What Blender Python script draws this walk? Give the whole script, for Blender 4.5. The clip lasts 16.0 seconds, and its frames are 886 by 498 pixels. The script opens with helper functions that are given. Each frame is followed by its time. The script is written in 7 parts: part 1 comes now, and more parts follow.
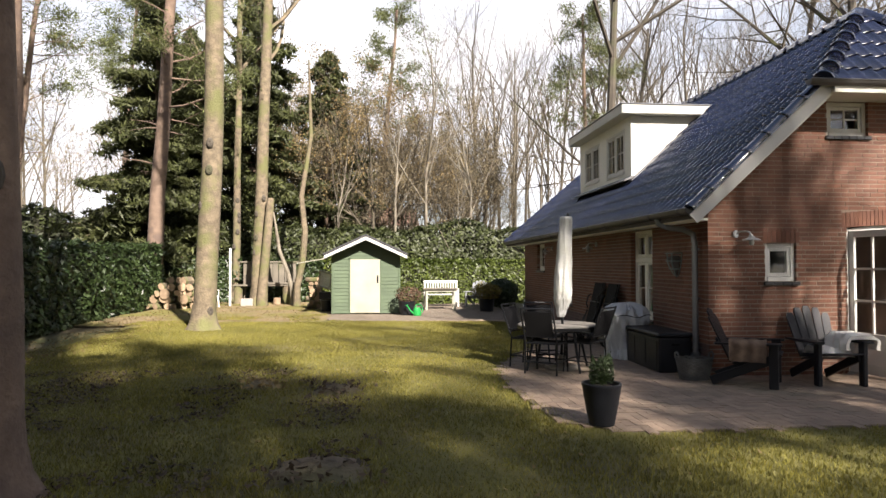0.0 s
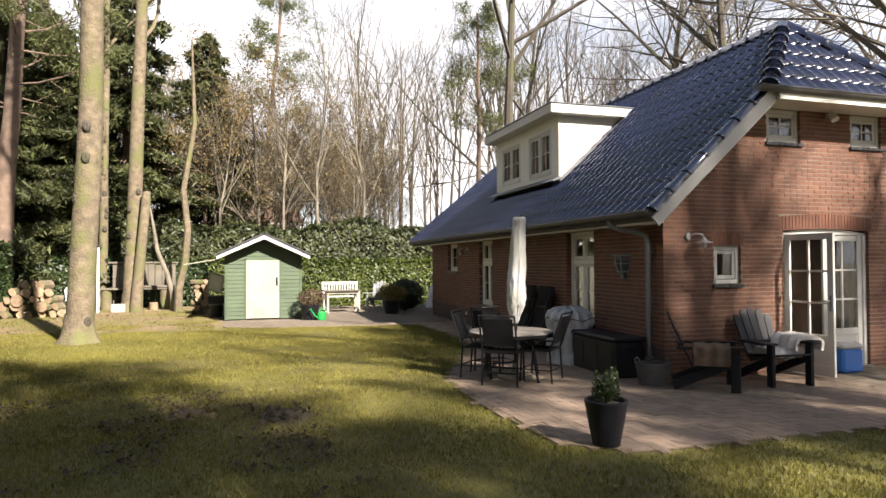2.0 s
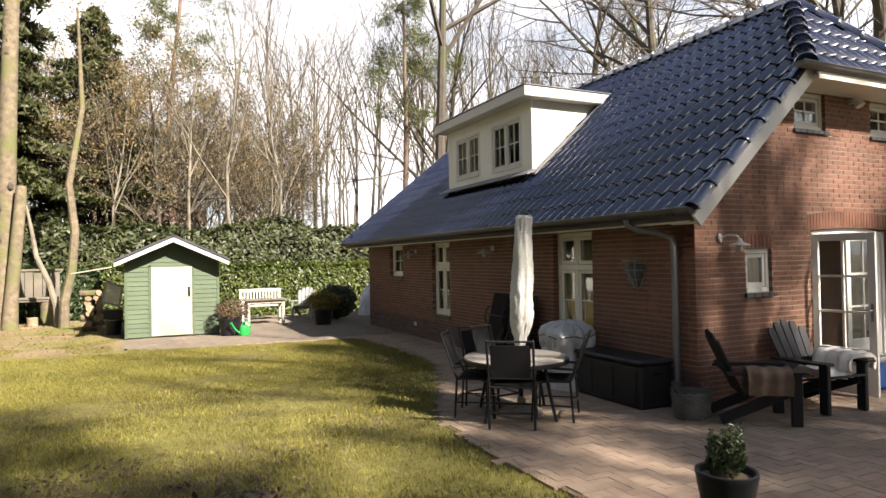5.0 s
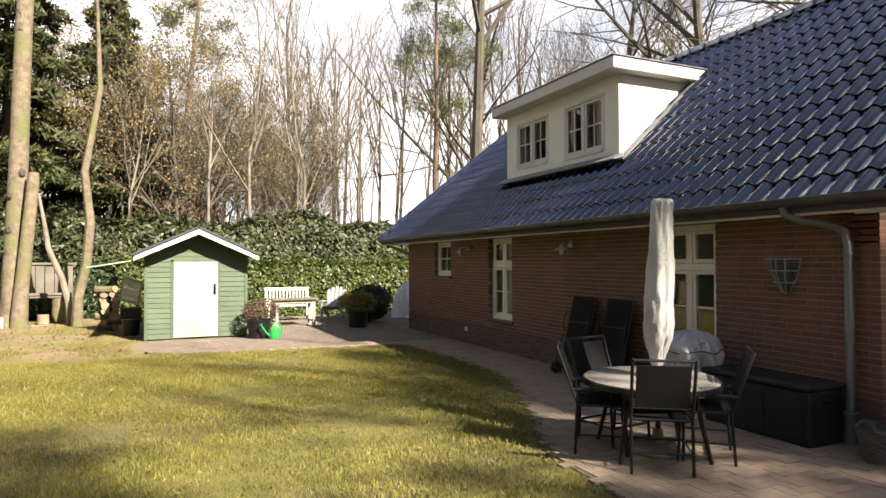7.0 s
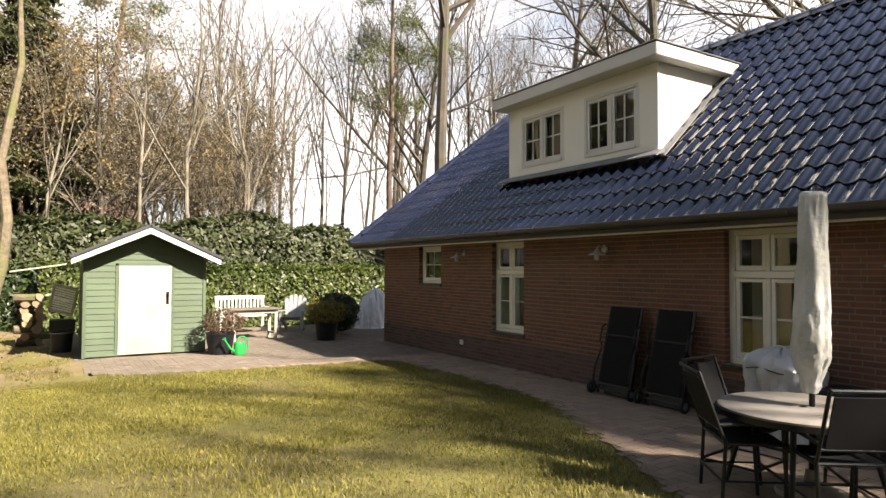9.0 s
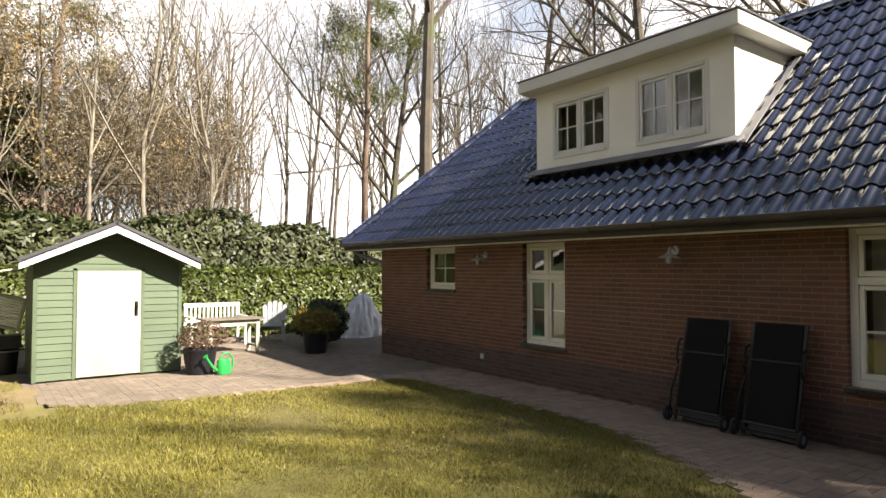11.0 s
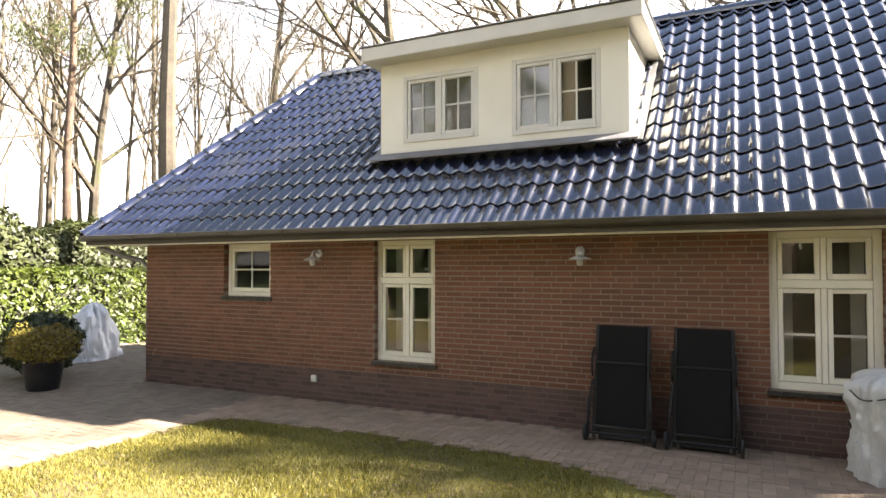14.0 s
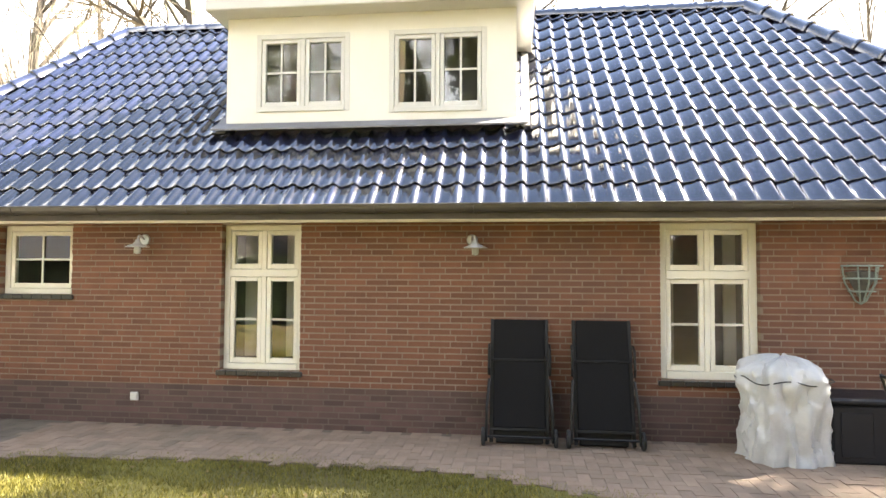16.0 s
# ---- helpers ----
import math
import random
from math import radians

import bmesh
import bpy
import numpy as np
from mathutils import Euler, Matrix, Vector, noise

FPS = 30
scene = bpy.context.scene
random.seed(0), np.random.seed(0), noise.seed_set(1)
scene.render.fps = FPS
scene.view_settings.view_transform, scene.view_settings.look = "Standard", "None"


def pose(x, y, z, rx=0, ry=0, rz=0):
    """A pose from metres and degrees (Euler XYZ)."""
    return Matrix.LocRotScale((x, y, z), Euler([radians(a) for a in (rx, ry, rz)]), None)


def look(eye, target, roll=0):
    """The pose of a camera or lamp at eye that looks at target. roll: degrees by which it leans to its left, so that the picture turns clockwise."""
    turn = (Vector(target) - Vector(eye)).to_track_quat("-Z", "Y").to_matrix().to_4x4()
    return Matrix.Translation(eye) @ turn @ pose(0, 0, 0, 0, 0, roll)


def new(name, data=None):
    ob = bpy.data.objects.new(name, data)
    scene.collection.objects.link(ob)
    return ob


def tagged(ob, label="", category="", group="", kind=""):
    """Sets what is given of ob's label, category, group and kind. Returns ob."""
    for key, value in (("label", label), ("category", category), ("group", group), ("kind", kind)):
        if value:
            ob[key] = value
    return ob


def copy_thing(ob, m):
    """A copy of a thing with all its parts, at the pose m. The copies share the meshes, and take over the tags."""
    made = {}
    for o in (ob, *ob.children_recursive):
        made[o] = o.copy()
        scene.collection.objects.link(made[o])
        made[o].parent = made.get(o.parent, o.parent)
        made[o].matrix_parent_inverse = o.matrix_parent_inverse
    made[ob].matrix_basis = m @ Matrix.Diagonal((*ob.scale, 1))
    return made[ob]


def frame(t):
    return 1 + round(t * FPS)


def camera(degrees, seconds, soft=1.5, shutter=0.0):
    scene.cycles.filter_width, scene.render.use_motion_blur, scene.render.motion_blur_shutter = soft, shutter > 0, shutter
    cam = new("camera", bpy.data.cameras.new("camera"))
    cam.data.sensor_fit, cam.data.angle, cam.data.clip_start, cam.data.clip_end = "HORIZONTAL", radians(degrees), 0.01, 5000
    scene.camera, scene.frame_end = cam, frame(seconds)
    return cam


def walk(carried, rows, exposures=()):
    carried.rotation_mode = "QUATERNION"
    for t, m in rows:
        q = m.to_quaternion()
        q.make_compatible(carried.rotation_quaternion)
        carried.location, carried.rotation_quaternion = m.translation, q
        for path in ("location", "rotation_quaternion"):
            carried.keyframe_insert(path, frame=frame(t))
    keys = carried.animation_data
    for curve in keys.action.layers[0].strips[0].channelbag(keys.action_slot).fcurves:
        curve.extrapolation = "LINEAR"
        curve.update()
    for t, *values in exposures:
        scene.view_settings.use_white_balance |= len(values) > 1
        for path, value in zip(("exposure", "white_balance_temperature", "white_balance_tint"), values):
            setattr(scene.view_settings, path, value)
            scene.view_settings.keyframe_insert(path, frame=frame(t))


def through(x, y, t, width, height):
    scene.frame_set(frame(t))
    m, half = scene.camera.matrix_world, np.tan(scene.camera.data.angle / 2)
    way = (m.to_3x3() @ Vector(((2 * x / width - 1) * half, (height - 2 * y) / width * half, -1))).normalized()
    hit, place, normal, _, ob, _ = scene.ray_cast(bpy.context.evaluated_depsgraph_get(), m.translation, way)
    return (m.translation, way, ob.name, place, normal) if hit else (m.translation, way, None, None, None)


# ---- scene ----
cam = camera(70.3, 16.0, soft=1.5)

PATH = [
    (0, (-4.445, -8.345, 1.55), (-4.264, -6.354, 1.6), -0.1),
    (0.5, (-4.737, -8.149, 1.562), (-4.483, -6.166, 1.609), -0.0),
    (1, (-5.006, -7.952, 1.59), (-4.666, -5.982, 1.636), -0.3),
    (1.5, (-5.233, -7.702, 1.599), (-4.767, -5.758, 1.645), -0.1),
    (2, (-5.381, -7.363, 1.634), (-4.801, -5.45, 1.676), -0.3),
    (2.5, (-5.554, -7.05, 1.638), (-4.927, -5.152, 1.678), -0.4),
    (3, (-5.691, -6.754, 1.641), (-4.98, -4.886, 1.685), -0.2),
    (3.5, (-5.714, -6.393, 1.689), (-4.938, -4.55, 1.731), -0.7),
    (6, (-5.697, -4.47, 1.787), (-4.827, -2.67, 1.819), -0.9),
    (6.5, (-5.816, -4.02, 1.718), (-4.975, -2.206, 1.756), -0.6),
    (7, (-5.951, -3.505, 1.71), (-5.115, -1.688, 1.749), -0.2),
    (7.5, (-6.179, -3.043, 1.669), (-5.339, -1.229, 1.719), 0.0),
    (8, (-6.359, -2.623, 1.645), (-5.5, -0.818, 1.709), 0.3),
    (8.5, (-6.507, -2.144, 1.688), (-5.544, -0.392, 1.748), 0.1),
    (9, (-6.636, -1.704, 1.675), (-5.579, -0.008, 1.739), 0.2),
    (9.2, (-6.654, -1.531, 1.682), (-5.557, 0.14, 1.744), 0.1),
    (11.5, (-6.844, 0.649, 1.765), (-5.623, 2.231, 1.829), -0.1),
    (12, (-6.887, 1.114, 1.787), (-5.594, 2.639, 1.851), -0.2),
    (12.5, (-6.934, 1.513, 1.784), (-5.527, 2.932, 1.858), -0.1),
    (13, (-6.961, 1.95, 1.782), (-5.369, 3.158, 1.859), -0.0),
    (13.5, (-6.993, 2.479, 1.807), (-5.258, 3.471, 1.87), -0.1),
    (14, (-6.927, 2.942, 1.799), (-5.129, 3.816, 1.856), -0.1),
    (14.5, (-6.747, 3.286, 1.779), (-4.918, 4.094, 1.831), -0.6),
    (15, (-6.618, 3.724, 1.767), (-4.765, 4.476, 1.807), -0.7),
    (15.5, (-6.519, 3.974, 1.676), (-4.624, 4.611, 1.74), -0.3),
    (16, (-6.398, 4.178, 1.612), (-4.413, 4.408, 1.695), 0.3),
]
walk(cam, [(t, look(eye, target, roll)) for t, eye, target, roll in PATH],
     exposures=[(0.0, 1.85, 6550, 15), (3.5, 2.0, 6700, 14), (6.5, 2.1, 6800, 14), (9.0, 2.1, 6900, 14), (11.5, 2.25, 6850, 13), (12.5, 2.5, 7000, 14), (13.5, 3.15, 6950, 13), (14.5, 3.75, 6950, 13), (15.5, 4.15, 6950, 13), (16.0, 4.5, 7000, 12)])

# ---- sky and sun ----
SUN_UP, SUN_TURN = 38.0, 24.0          # elevation; degrees from -y towards +x
sun = new("sun", bpy.data.lights.new("sun", "SUN"))
sun.data.energy, sun.data.angle, sun.data.color = 5.0, radians(0.8), (1.0, 0.93, 0.82)
ce = math.cos(radians(SUN_UP))
SUN_DIR = Vector((ce * math.sin(radians(SUN_TURN)), -ce * math.cos(radians(SUN_TURN)), math.sin(radians(SUN_UP))))
sun.matrix_world = Matrix.Translation((0, -30, 40)) @ SUN_DIR.to_track_quat("Z", "Y").to_matrix().to_4x4()

world = bpy.data.worlds.new("sky")
scene.world = world
world.use_nodes = True
wn, wl = world.node_tree.nodes, world.node_tree.links
wn.clear()
w_out, w_bg = wn.new("ShaderNodeOutputWorld"), wn.new("ShaderNodeBackground")
w_sky = wn.new("ShaderNodeTexSky")
w_sky.sky_type, w_sky.sun_disc = "NISHITA", False
w_sky.sun_elevation, w_sky.sun_rotation = radians(SUN_UP), radians(180 - SUN_TURN)
w_co, w_map, w_noise, w_ramp, w_mix = (wn.new("ShaderNodeTexCoord"), wn.new("ShaderNodeMapping"), wn.new("ShaderNodeTexNoise"),
                                       wn.new("ShaderNodeValToRGB"), wn.new("ShaderNodeMix"))
w_map.inputs["Scale"].default_value = (1.0, 1.0, 2.2)
w_noise.inputs["Scale"].default_value, w_noise.inputs["Detail"].default_value = 2.1, 7.0
w_ramp.color_ramp.elements[0].position, w_ramp.color_ramp.elements[1].position = 0.34, 0.52
w_ramp.color_ramp.elements[0].color = (0.3, 0.3, 0.3, 1)
w_mix.data_type = "RGBA"
# thin cloud, brightest in the haze low over the wood
w_sep, w_low, w_cloud = wn.new("ShaderNodeSeparateXYZ"), wn.new("ShaderNodeMapRange"), wn.new("ShaderNodeMix")
w_low.inputs["From Min"].default_value, w_low.inputs["From Max"].default_value = 0.35, 0.80
w_low.interpolation_type = "SMOOTHSTEP"
w_cloud.data_type = "RGBA"
w_cloud.inputs[6].default_value, w_cloud.inputs[7].default_value = (10.0, 10.2, 10.5, 1), (3.6, 4.2, 5.2, 1)
wl.new(w_co.outputs["Generated"], w_sep.inputs["Vector"])
wl.new(w_sep.outputs["Z"], w_low.inputs["Value"])
wl.new(w_low.outputs["Result"], w_cloud.inputs["Factor"])
wl.new(w_cloud.outputs[2], w_mix.inputs[7])
wl.new(w_co.outputs["Generated"], w_map.inputs["Vector"])
wl.new(w_map.outputs["Vector"], w_noise.inputs["Vector"])
wl.new(w_noise.outputs["Fac"], w_ramp.inputs["Fac"])
w_high, w_fac = wn.new("ShaderNodeMapRange"), wn.new("ShaderNodeMath")
w_high.interpolation_type = "SMOOTHSTEP"
w_high.inputs["From Min"].default_value, w_high.inputs["From Max"].default_value = 0.50, 0.78
w_high.inputs["To Min"].default_value, w_high.inputs["To Max"].default_value = 1.0, 0.12
w_fac.operation = "MULTIPLY"
wl.new(w_sep.outputs["Z"], w_high.inputs["Value"])
wl.new(w_ramp.outputs["Color"], w_fac.inputs[0])
wl.new(w_high.outputs["Result"], w_fac.inputs[1])
wl.new(w_fac.outputs[0], w_mix.inputs["Factor"])
wl.new(w_sky.outputs["Color"], w_mix.inputs[6])
wl.new(w_mix.outputs[2], w_bg.inputs["Color"])
w_bg.inputs["Strength"].default_value = 0.042
wl.new(w_bg.outputs["Background"], w_out.inputs["Surface"])


# ---- materials ----
def mat(name, a, b, scale=3.0, rough=0.7, fine=40.0, bump=0.15, metal=0.0, pieces=0.0, spec=0.5, c=None, cscale=0.6, cpos=(0.55, 0.7), vary=0.12):
    """Colour between a and b by two noises, lighter or darker from piece to piece, with fine relief; c: stains of a third colour."""
    m = bpy.data.materials.new(name)
    m.use_nodes = True
    n, l = m.node_tree.nodes, m.node_tree.links
    p = n["Principled BSDF"]
    co = n.new("ShaderNodeTexCoord")
    big, small = n.new("ShaderNodeTexNoise"), n.new("ShaderNodeTexNoise")
    big.inputs["Scale"].default_value, big.inputs["Detail"].default_value = scale, 5
    small.inputs["Scale"].default_value, small.inputs["Detail"].default_value = fine, 4
    l.new(co.outputs["Object"], big.inputs["Vector"])
    l.new(co.outputs["Object"], small.inputs["Vector"])
    add = n.new("ShaderNodeMath")
    add.operation, add.use_clamp = "MULTIPLY_ADD", True
    add.inputs[1].default_value = 0.5
    half = n.new("ShaderNodeMath")
    half.operation = "MULTIPLY_ADD"
    half.inputs[1].default_value, half.inputs[2].default_value = 1.6, -0.55
    l.new(big.outputs["Fac"], half.inputs[0])
    l.new(small.outputs["Fac"], add.inputs[0])
    l.new(half.outputs[0], add.inputs[2])
    mix = n.new("ShaderNodeMix")
    mix.data_type = "RGBA"
    mix.inputs[6].default_value, mix.inputs[7].default_value = (*a, 1), (*b, 1)
    l.new(add.outputs[0], mix.inputs["Factor"])
    colour = mix.outputs[2]
    if c:
        third, ramp, mix2 = n.new("ShaderNodeTexNoise"), n.new("ShaderNodeValToRGB"), n.new("ShaderNodeMix")
        third.inputs["Scale"].default_value, third.inputs["Detail"].default_value = cscale, 6
        l.new(co.outputs["Object"], third.inputs["Vector"])
        ramp.color_ramp.elements[0].position, ramp.color_ramp.elements[1].position = cpos
        l.new(third.outputs["Fac"], ramp.inputs["Fac"])
        mix2.data_type = "RGBA"
        mix2.inputs[7].default_value = (*c, 1)
        l.new(ramp.outputs["Color"], mix2.inputs["Factor"])
        l.new(colour, mix2.inputs[6])
        colour = mix2.outputs[2]
    if pieces:
        info, geo = n.new("ShaderNodeObjectInfo"), n.new("ShaderNodeNewGeometry")
        s, fr, rng, hsv = n.new("ShaderNodeMath"), n.new("ShaderNodeMath"), n.new("ShaderNodeMapRange"), n.new("ShaderNodeHueSaturation")
        fr.operation = "FRACT"
        l.new(info.outputs["Random"], s.inputs[0])
        l.new(geo.outputs["Random Per Island"], s.inputs[1])
        l.new(s.outputs[0], fr.inputs[0])
        l.new(fr.outputs[0], rng.inputs["Value"])
        rng.inputs["To Min"].default_value, rng.inputs["To Max"].default_value = 1 - pieces, 1 + pieces
        l.new(rng.outputs["Result"], hsv.inputs["Value"])
        l.new(colour, hsv.inputs["Color"])
        colour = hsv.outputs["Color"]
    l.new(colour, p.inputs["Base Color"])
    bn = n.new("ShaderNodeBump")
    bn.inputs["Strength"].default_value, bn.inputs["Distance"].default_value = bump, 0.02
    l.new(small.outputs["Fac"], bn.inputs["Height"])
    l.new(bn.outputs["Normal"], p.inputs["Normal"])
    rr = n.new("ShaderNodeMapRange")
    rr.inputs["To Min"].default_value, rr.inputs["To Max"].default_value = max(0.02, rough - vary), min(1, rough + vary)
    l.new(big.outputs["Fac"], rr.inputs["Value"])
    l.new(rr.outputs["Result"], p.inputs["Roughness"])
    p.inputs["Metallic"].default_value, p.inputs["Specular IOR Level"].default_value = metal, spec
    return m


def leafy(name, a, b, rough=0.45, through=0.35):
    """Leaves: colour from leaf to leaf, some light let through."""
    m = mat(name, a, b, 0.8, rough, 8.0, 0.05, pieces=0.45)
    n, l = m.node_tree.nodes, m.node_tree.links
    p = n["Principled BSDF"]
    tr, ms = n.new("ShaderNodeBsdfTranslucent"), n.new("ShaderNodeMixShader")
    l.new(p.inputs["Base Color"].links[0].from_socket, tr.inputs["Color"])
    ms.inputs["Fac"].default_value = through
    l.new(p.outputs[0], ms.inputs[1])
    l.new(tr.outputs[0], ms.inputs[2])
    l.new(ms.outputs[0], n["Material Output"].inputs["Surface"])
    return m


BRICK = mat("brick", (0.100, 0.037, 0.021), (0.180, 0.078, 0.045), 5, 0.85, 90, 0.3, pieces=0.21, c=(0.108, 0.050, 0.034), cscale=0.9, cpos=(0.5, 0.75))
PLINTH = mat("dark brick", (0.060, 0.034, 0.031), (0.104, 0.060, 0.053), 5, 0.85, 90, 0.3, pieces=0.3)
PLINTHMORTAR = mat("dark mortar", (0.085, 0.065, 0.052), (0.135, 0.105, 0.085), 4, 0.95, 120, 0.2)
MORTAR = mat("mortar", (0.17, 0.132, 0.10), (0.25, 0.20, 0.155), 4, 0.95, 120, 0.2)
TILE = mat("glazed tile", (0.0042, 0.006, 0.017), (0.0105, 0.0132, 0.033), 6, 0.18, 60, 0.012, pieces=0.3, spec=0.6, vary=0.05, c=(0.018, 0.018, 0.021), cscale=0.8, cpos=(0.56, 0.72))
TILE.node_tree.nodes["Principled BSDF"].inputs["Coat Weight"].default_value = 1.0
TILE.node_tree.nodes["Principled BSDF"].inputs["Coat Roughness"].default_value = 0.15
TILE.node_tree.nodes["Principled BSDF"].inputs["Coat IOR"].default_value = 1.62
CREAM = mat("cream paint", (0.60, 0.58, 0.50), (0.68, 0.665, 0.59), 2, 0.45, 60, 0.04)
WHITE = mat("white paint", (0.46, 0.455, 0.42), (0.55, 0.545, 0.51), 2, 0.45, 60, 0.04)
STUCCO = mat("white render", (0.62, 0.60, 0.53), (0.70, 0.69, 0.62), 1.5, 0.8, 150, 0.12)
ZINC = mat("zinc", (0.14, 0.145, 0.15), (0.23, 0.235, 0.24), 3, 0.5, 50, 0.04, metal=0.6)
GUTTER = mat("dark zinc", (0.055, 0.052, 0.05), (0.10, 0.095, 0.09), 3, 0.5, 50, 0.05, metal=0.3)
LEAD = mat("lead flashing", (0.10, 0.10, 0.105), (0.19, 0.19, 0.20), 4, 0.65, 40, 0.15)
SILL = mat("black glazed sill", (0.012, 0.012, 0.013), (0.03, 0.03, 0.032), 6, 0.35, 40, 0.05, pieces=0.2)
PAVER = mat("paving brick", (0.182, 0.128, 0.090), (0.29, 0.216, 0.158), 5, 0.9, 90, 0.25, pieces=0.14, c=(0.13, 0.112, 0.078), cscale=0.5, cpos=(0.5, 0.72))
YARDPAVER = mat("yard paving brick", (0.108, 0.084, 0.062), (0.182, 0.147, 0.112), 5, 0.9, 90, 0.25, pieces=0.14, c=(0.10, 0.088, 0.06), cscale=0.5, cpos=(0.5, 0.72))
SAND = mat("sand joint", (0.10, 0.078, 0.055), (0.16, 0.125, 0.09), 4, 0.95, 140, 0.3)
SOIL = mat("leaf-strewn soil", (0.07, 0.05, 0.032), (0.16, 0.115, 0.072), 2.2, 0.95, 26, 0.6, c=(0.075, 0.08, 0.025), cscale=0.25, cpos=(0.45, 0.62))
LAWN = mat("mossy lawn", (0.082, 0.075, 0.017), (0.150, 0.136, 0.027), 1.1, 0.95, 34, 0.7, c=(0.085, 0.066, 0.030), cscale=0.45, cpos=(0.47, 0.66))
BLADE = leafy("grass", (0.106, 0.099, 0.018), (0.236, 0.212, 0.040), 0.6, 0.3)
# indoor shade put into the colour: plaster darkened so the rooms look dim
DIMPLASTER = mat("plaster", (0.0800, 0.0750, 0.0650), (0.1100, 0.1050, 0.0900), 2, 0.9, 60, 0.03)
FLOORING = mat("oak floor", (0.20, 0.12, 0.06), (0.30, 0.19, 0.10), 3, 0.5, 30, 0.05)
BARK = mat("grey-brown bark", (0.055, 0.043, 0.028), (0.205, 0.162, 0.105), 6.0, 0.95, 22, 1.0, c=(0.105, 0.105, 0.04), cscale=1.6, cpos=(0.46, 0.62))
PINEBARK = mat("pine bark", (0.085, 0.058, 0.043), (0.20, 0.14, 0.10), 4, 0.95, 22, 1.0, c=(0.10, 0.07, 0.055), cscale=2.2, cpos=(0.5, 0.62))
TWIG = mat("bare twigs", (0.058, 0.048, 0.034), (0.118, 0.100, 0.070), 1.5, 0.95, 12, 0.3, pieces=0.2)
OAKBARK = mat("dark oak bark", (0.034, 0.028, 0.021), (0.088, 0.074, 0.055), 3.0, 0.95, 24, 0.9, c=(0.055, 0.058, 0.025), cscale=0.9, cpos=(0.54, 0.68))
BIRCH = mat("pale bark", (0.112, 0.097, 0.072), (0.21, 0.186, 0.142), 2, 0.9, 18, 0.4, c=(0.10, 0.08, 0.06), cscale=1.8, cpos=(0.52, 0.66))
LAUREL = leafy("laurel leaf", (0.032, 0.052, 0.008), (0.100, 0.125, 0.018), 0.5)
DARKLEAF = leafy("dark evergreen leaf", (0.014, 0.028, 0.008), (0.042, 0.064, 0.018), 0.45, 0.2)
RHODO = leafy("rhododendron leaf", (0.020, 0.028, 0.008), (0.058, 0.070, 0.020), 0.55, 0.2)
NEEDLE = leafy("needles", (0.055, 0.070, 0.022), (0.13, 0.145, 0.045), 0.6, 0.35)
SPRUCE = leafy("spruce needles", (0.028, 0.038, 0.012), (0.085, 0.094, 0.028), 0.6, 0.3)
RUSSET = leafy("withered beech leaf", (0.13, 0.09, 0.037), (0.25, 0.18, 0.075), 0.7, 0.35)
DEADLEAF = leafy("damp dead leaf", (0.030, 0.021, 0.012), (0.085, 0.056, 0.028), 0.8, 0.1)
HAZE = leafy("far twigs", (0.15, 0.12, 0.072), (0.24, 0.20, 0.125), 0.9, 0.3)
# near-black: the shade deep in a hedge is put into this colour
CORE = mat("inner twigs, shade painted in", (0.012, 0.014, 0.006), (0.03, 0.03, 0.014), 3, 0.95, 20, 0.5)
GREENWOOD = mat("sage green boards", (0.046, 0.070, 0.038), (0.074, 0.104, 0.058), 2.5, 0.7, 60, 0.15, pieces=0.08)
DOORWHITE = mat("weathered white door", (0.26, 0.252, 0.195), (0.34, 0.332, 0.275), 1.3, 0.6, 40, 0.06, c=(0.25, 0.245, 0.17), cscale=1.1, cpos=(0.55, 0.75))
FELT = mat("roofing felt", (0.03, 0.03, 0.033), (0.06, 0.06, 0.065), 4, 0.9, 120, 0.4)
BLACK = mat("black fabric", (0.0035, 0.0035, 0.0040), (0.0070, 0.0070, 0.0080), 4, 0.8, 220, 0.15, spec=0.2)
FRAME = mat("anthracite metal", (0.0096, 0.0102, 0.0114), (0.0204, 0.0210, 0.0228), 4, 0.4, 60, 0.03, metal=0.5)
RUBBER = mat("rubber", (0.01, 0.01, 0.01), (0.02, 0.02, 0.02), 5, 0.8, 60, 0.1)
RESIN = mat("anthracite plastic", (0.0066, 0.0072, 0.0096), (0.0132, 0.0138, 0.0174), 3, 0.5, 160, 0.1, spec=0.3)
GREYWOOD = mat("weathered wood", (0.075, 0.064, 0.05), (0.17, 0.15, 0.115), 2, 0.85, 40, 0.35, c=(0.09, 0.095, 0.035), cscale=1.5)
CUTWOOD = mat("cut wood", (0.17, 0.115, 0.068), (0.32, 0.235, 0.15), 6, 0.85, 50, 0.4, pieces=0.25)
SILVER = mat("silver-grey cover", (0.34, 0.35, 0.36), (0.54, 0.55, 0.55), 1.5, 0.32, 20, 0.2, c=(0.36, 0.38, 0.33), cscale=1.5, cpos=(0.5, 0.8))
COVER = mat("grey-white parasol cover", (0.32, 0.325, 0.31), (0.54, 0.545, 0.53), 2.5, 0.45, 30, 0.3, c=(0.33, 0.325, 0.26), cscale=2.0, cpos=(0.45, 0.75))
TARP = mat("silver-white tarpaulin", (0.50, 0.52, 0.54), (0.72, 0.74, 0.76), 1.5, 0.35, 20, 0.15)
OLIVELEAF = leafy("yellowish azalea leaf", (0.07, 0.062, 0.010), (0.25, 0.20, 0.030), 0.6, 0.3)
STONE = mat("pale stone", (0.15, 0.135, 0.115), (0.25, 0.23, 0.20), 5, 0.5, 80, 0.1)
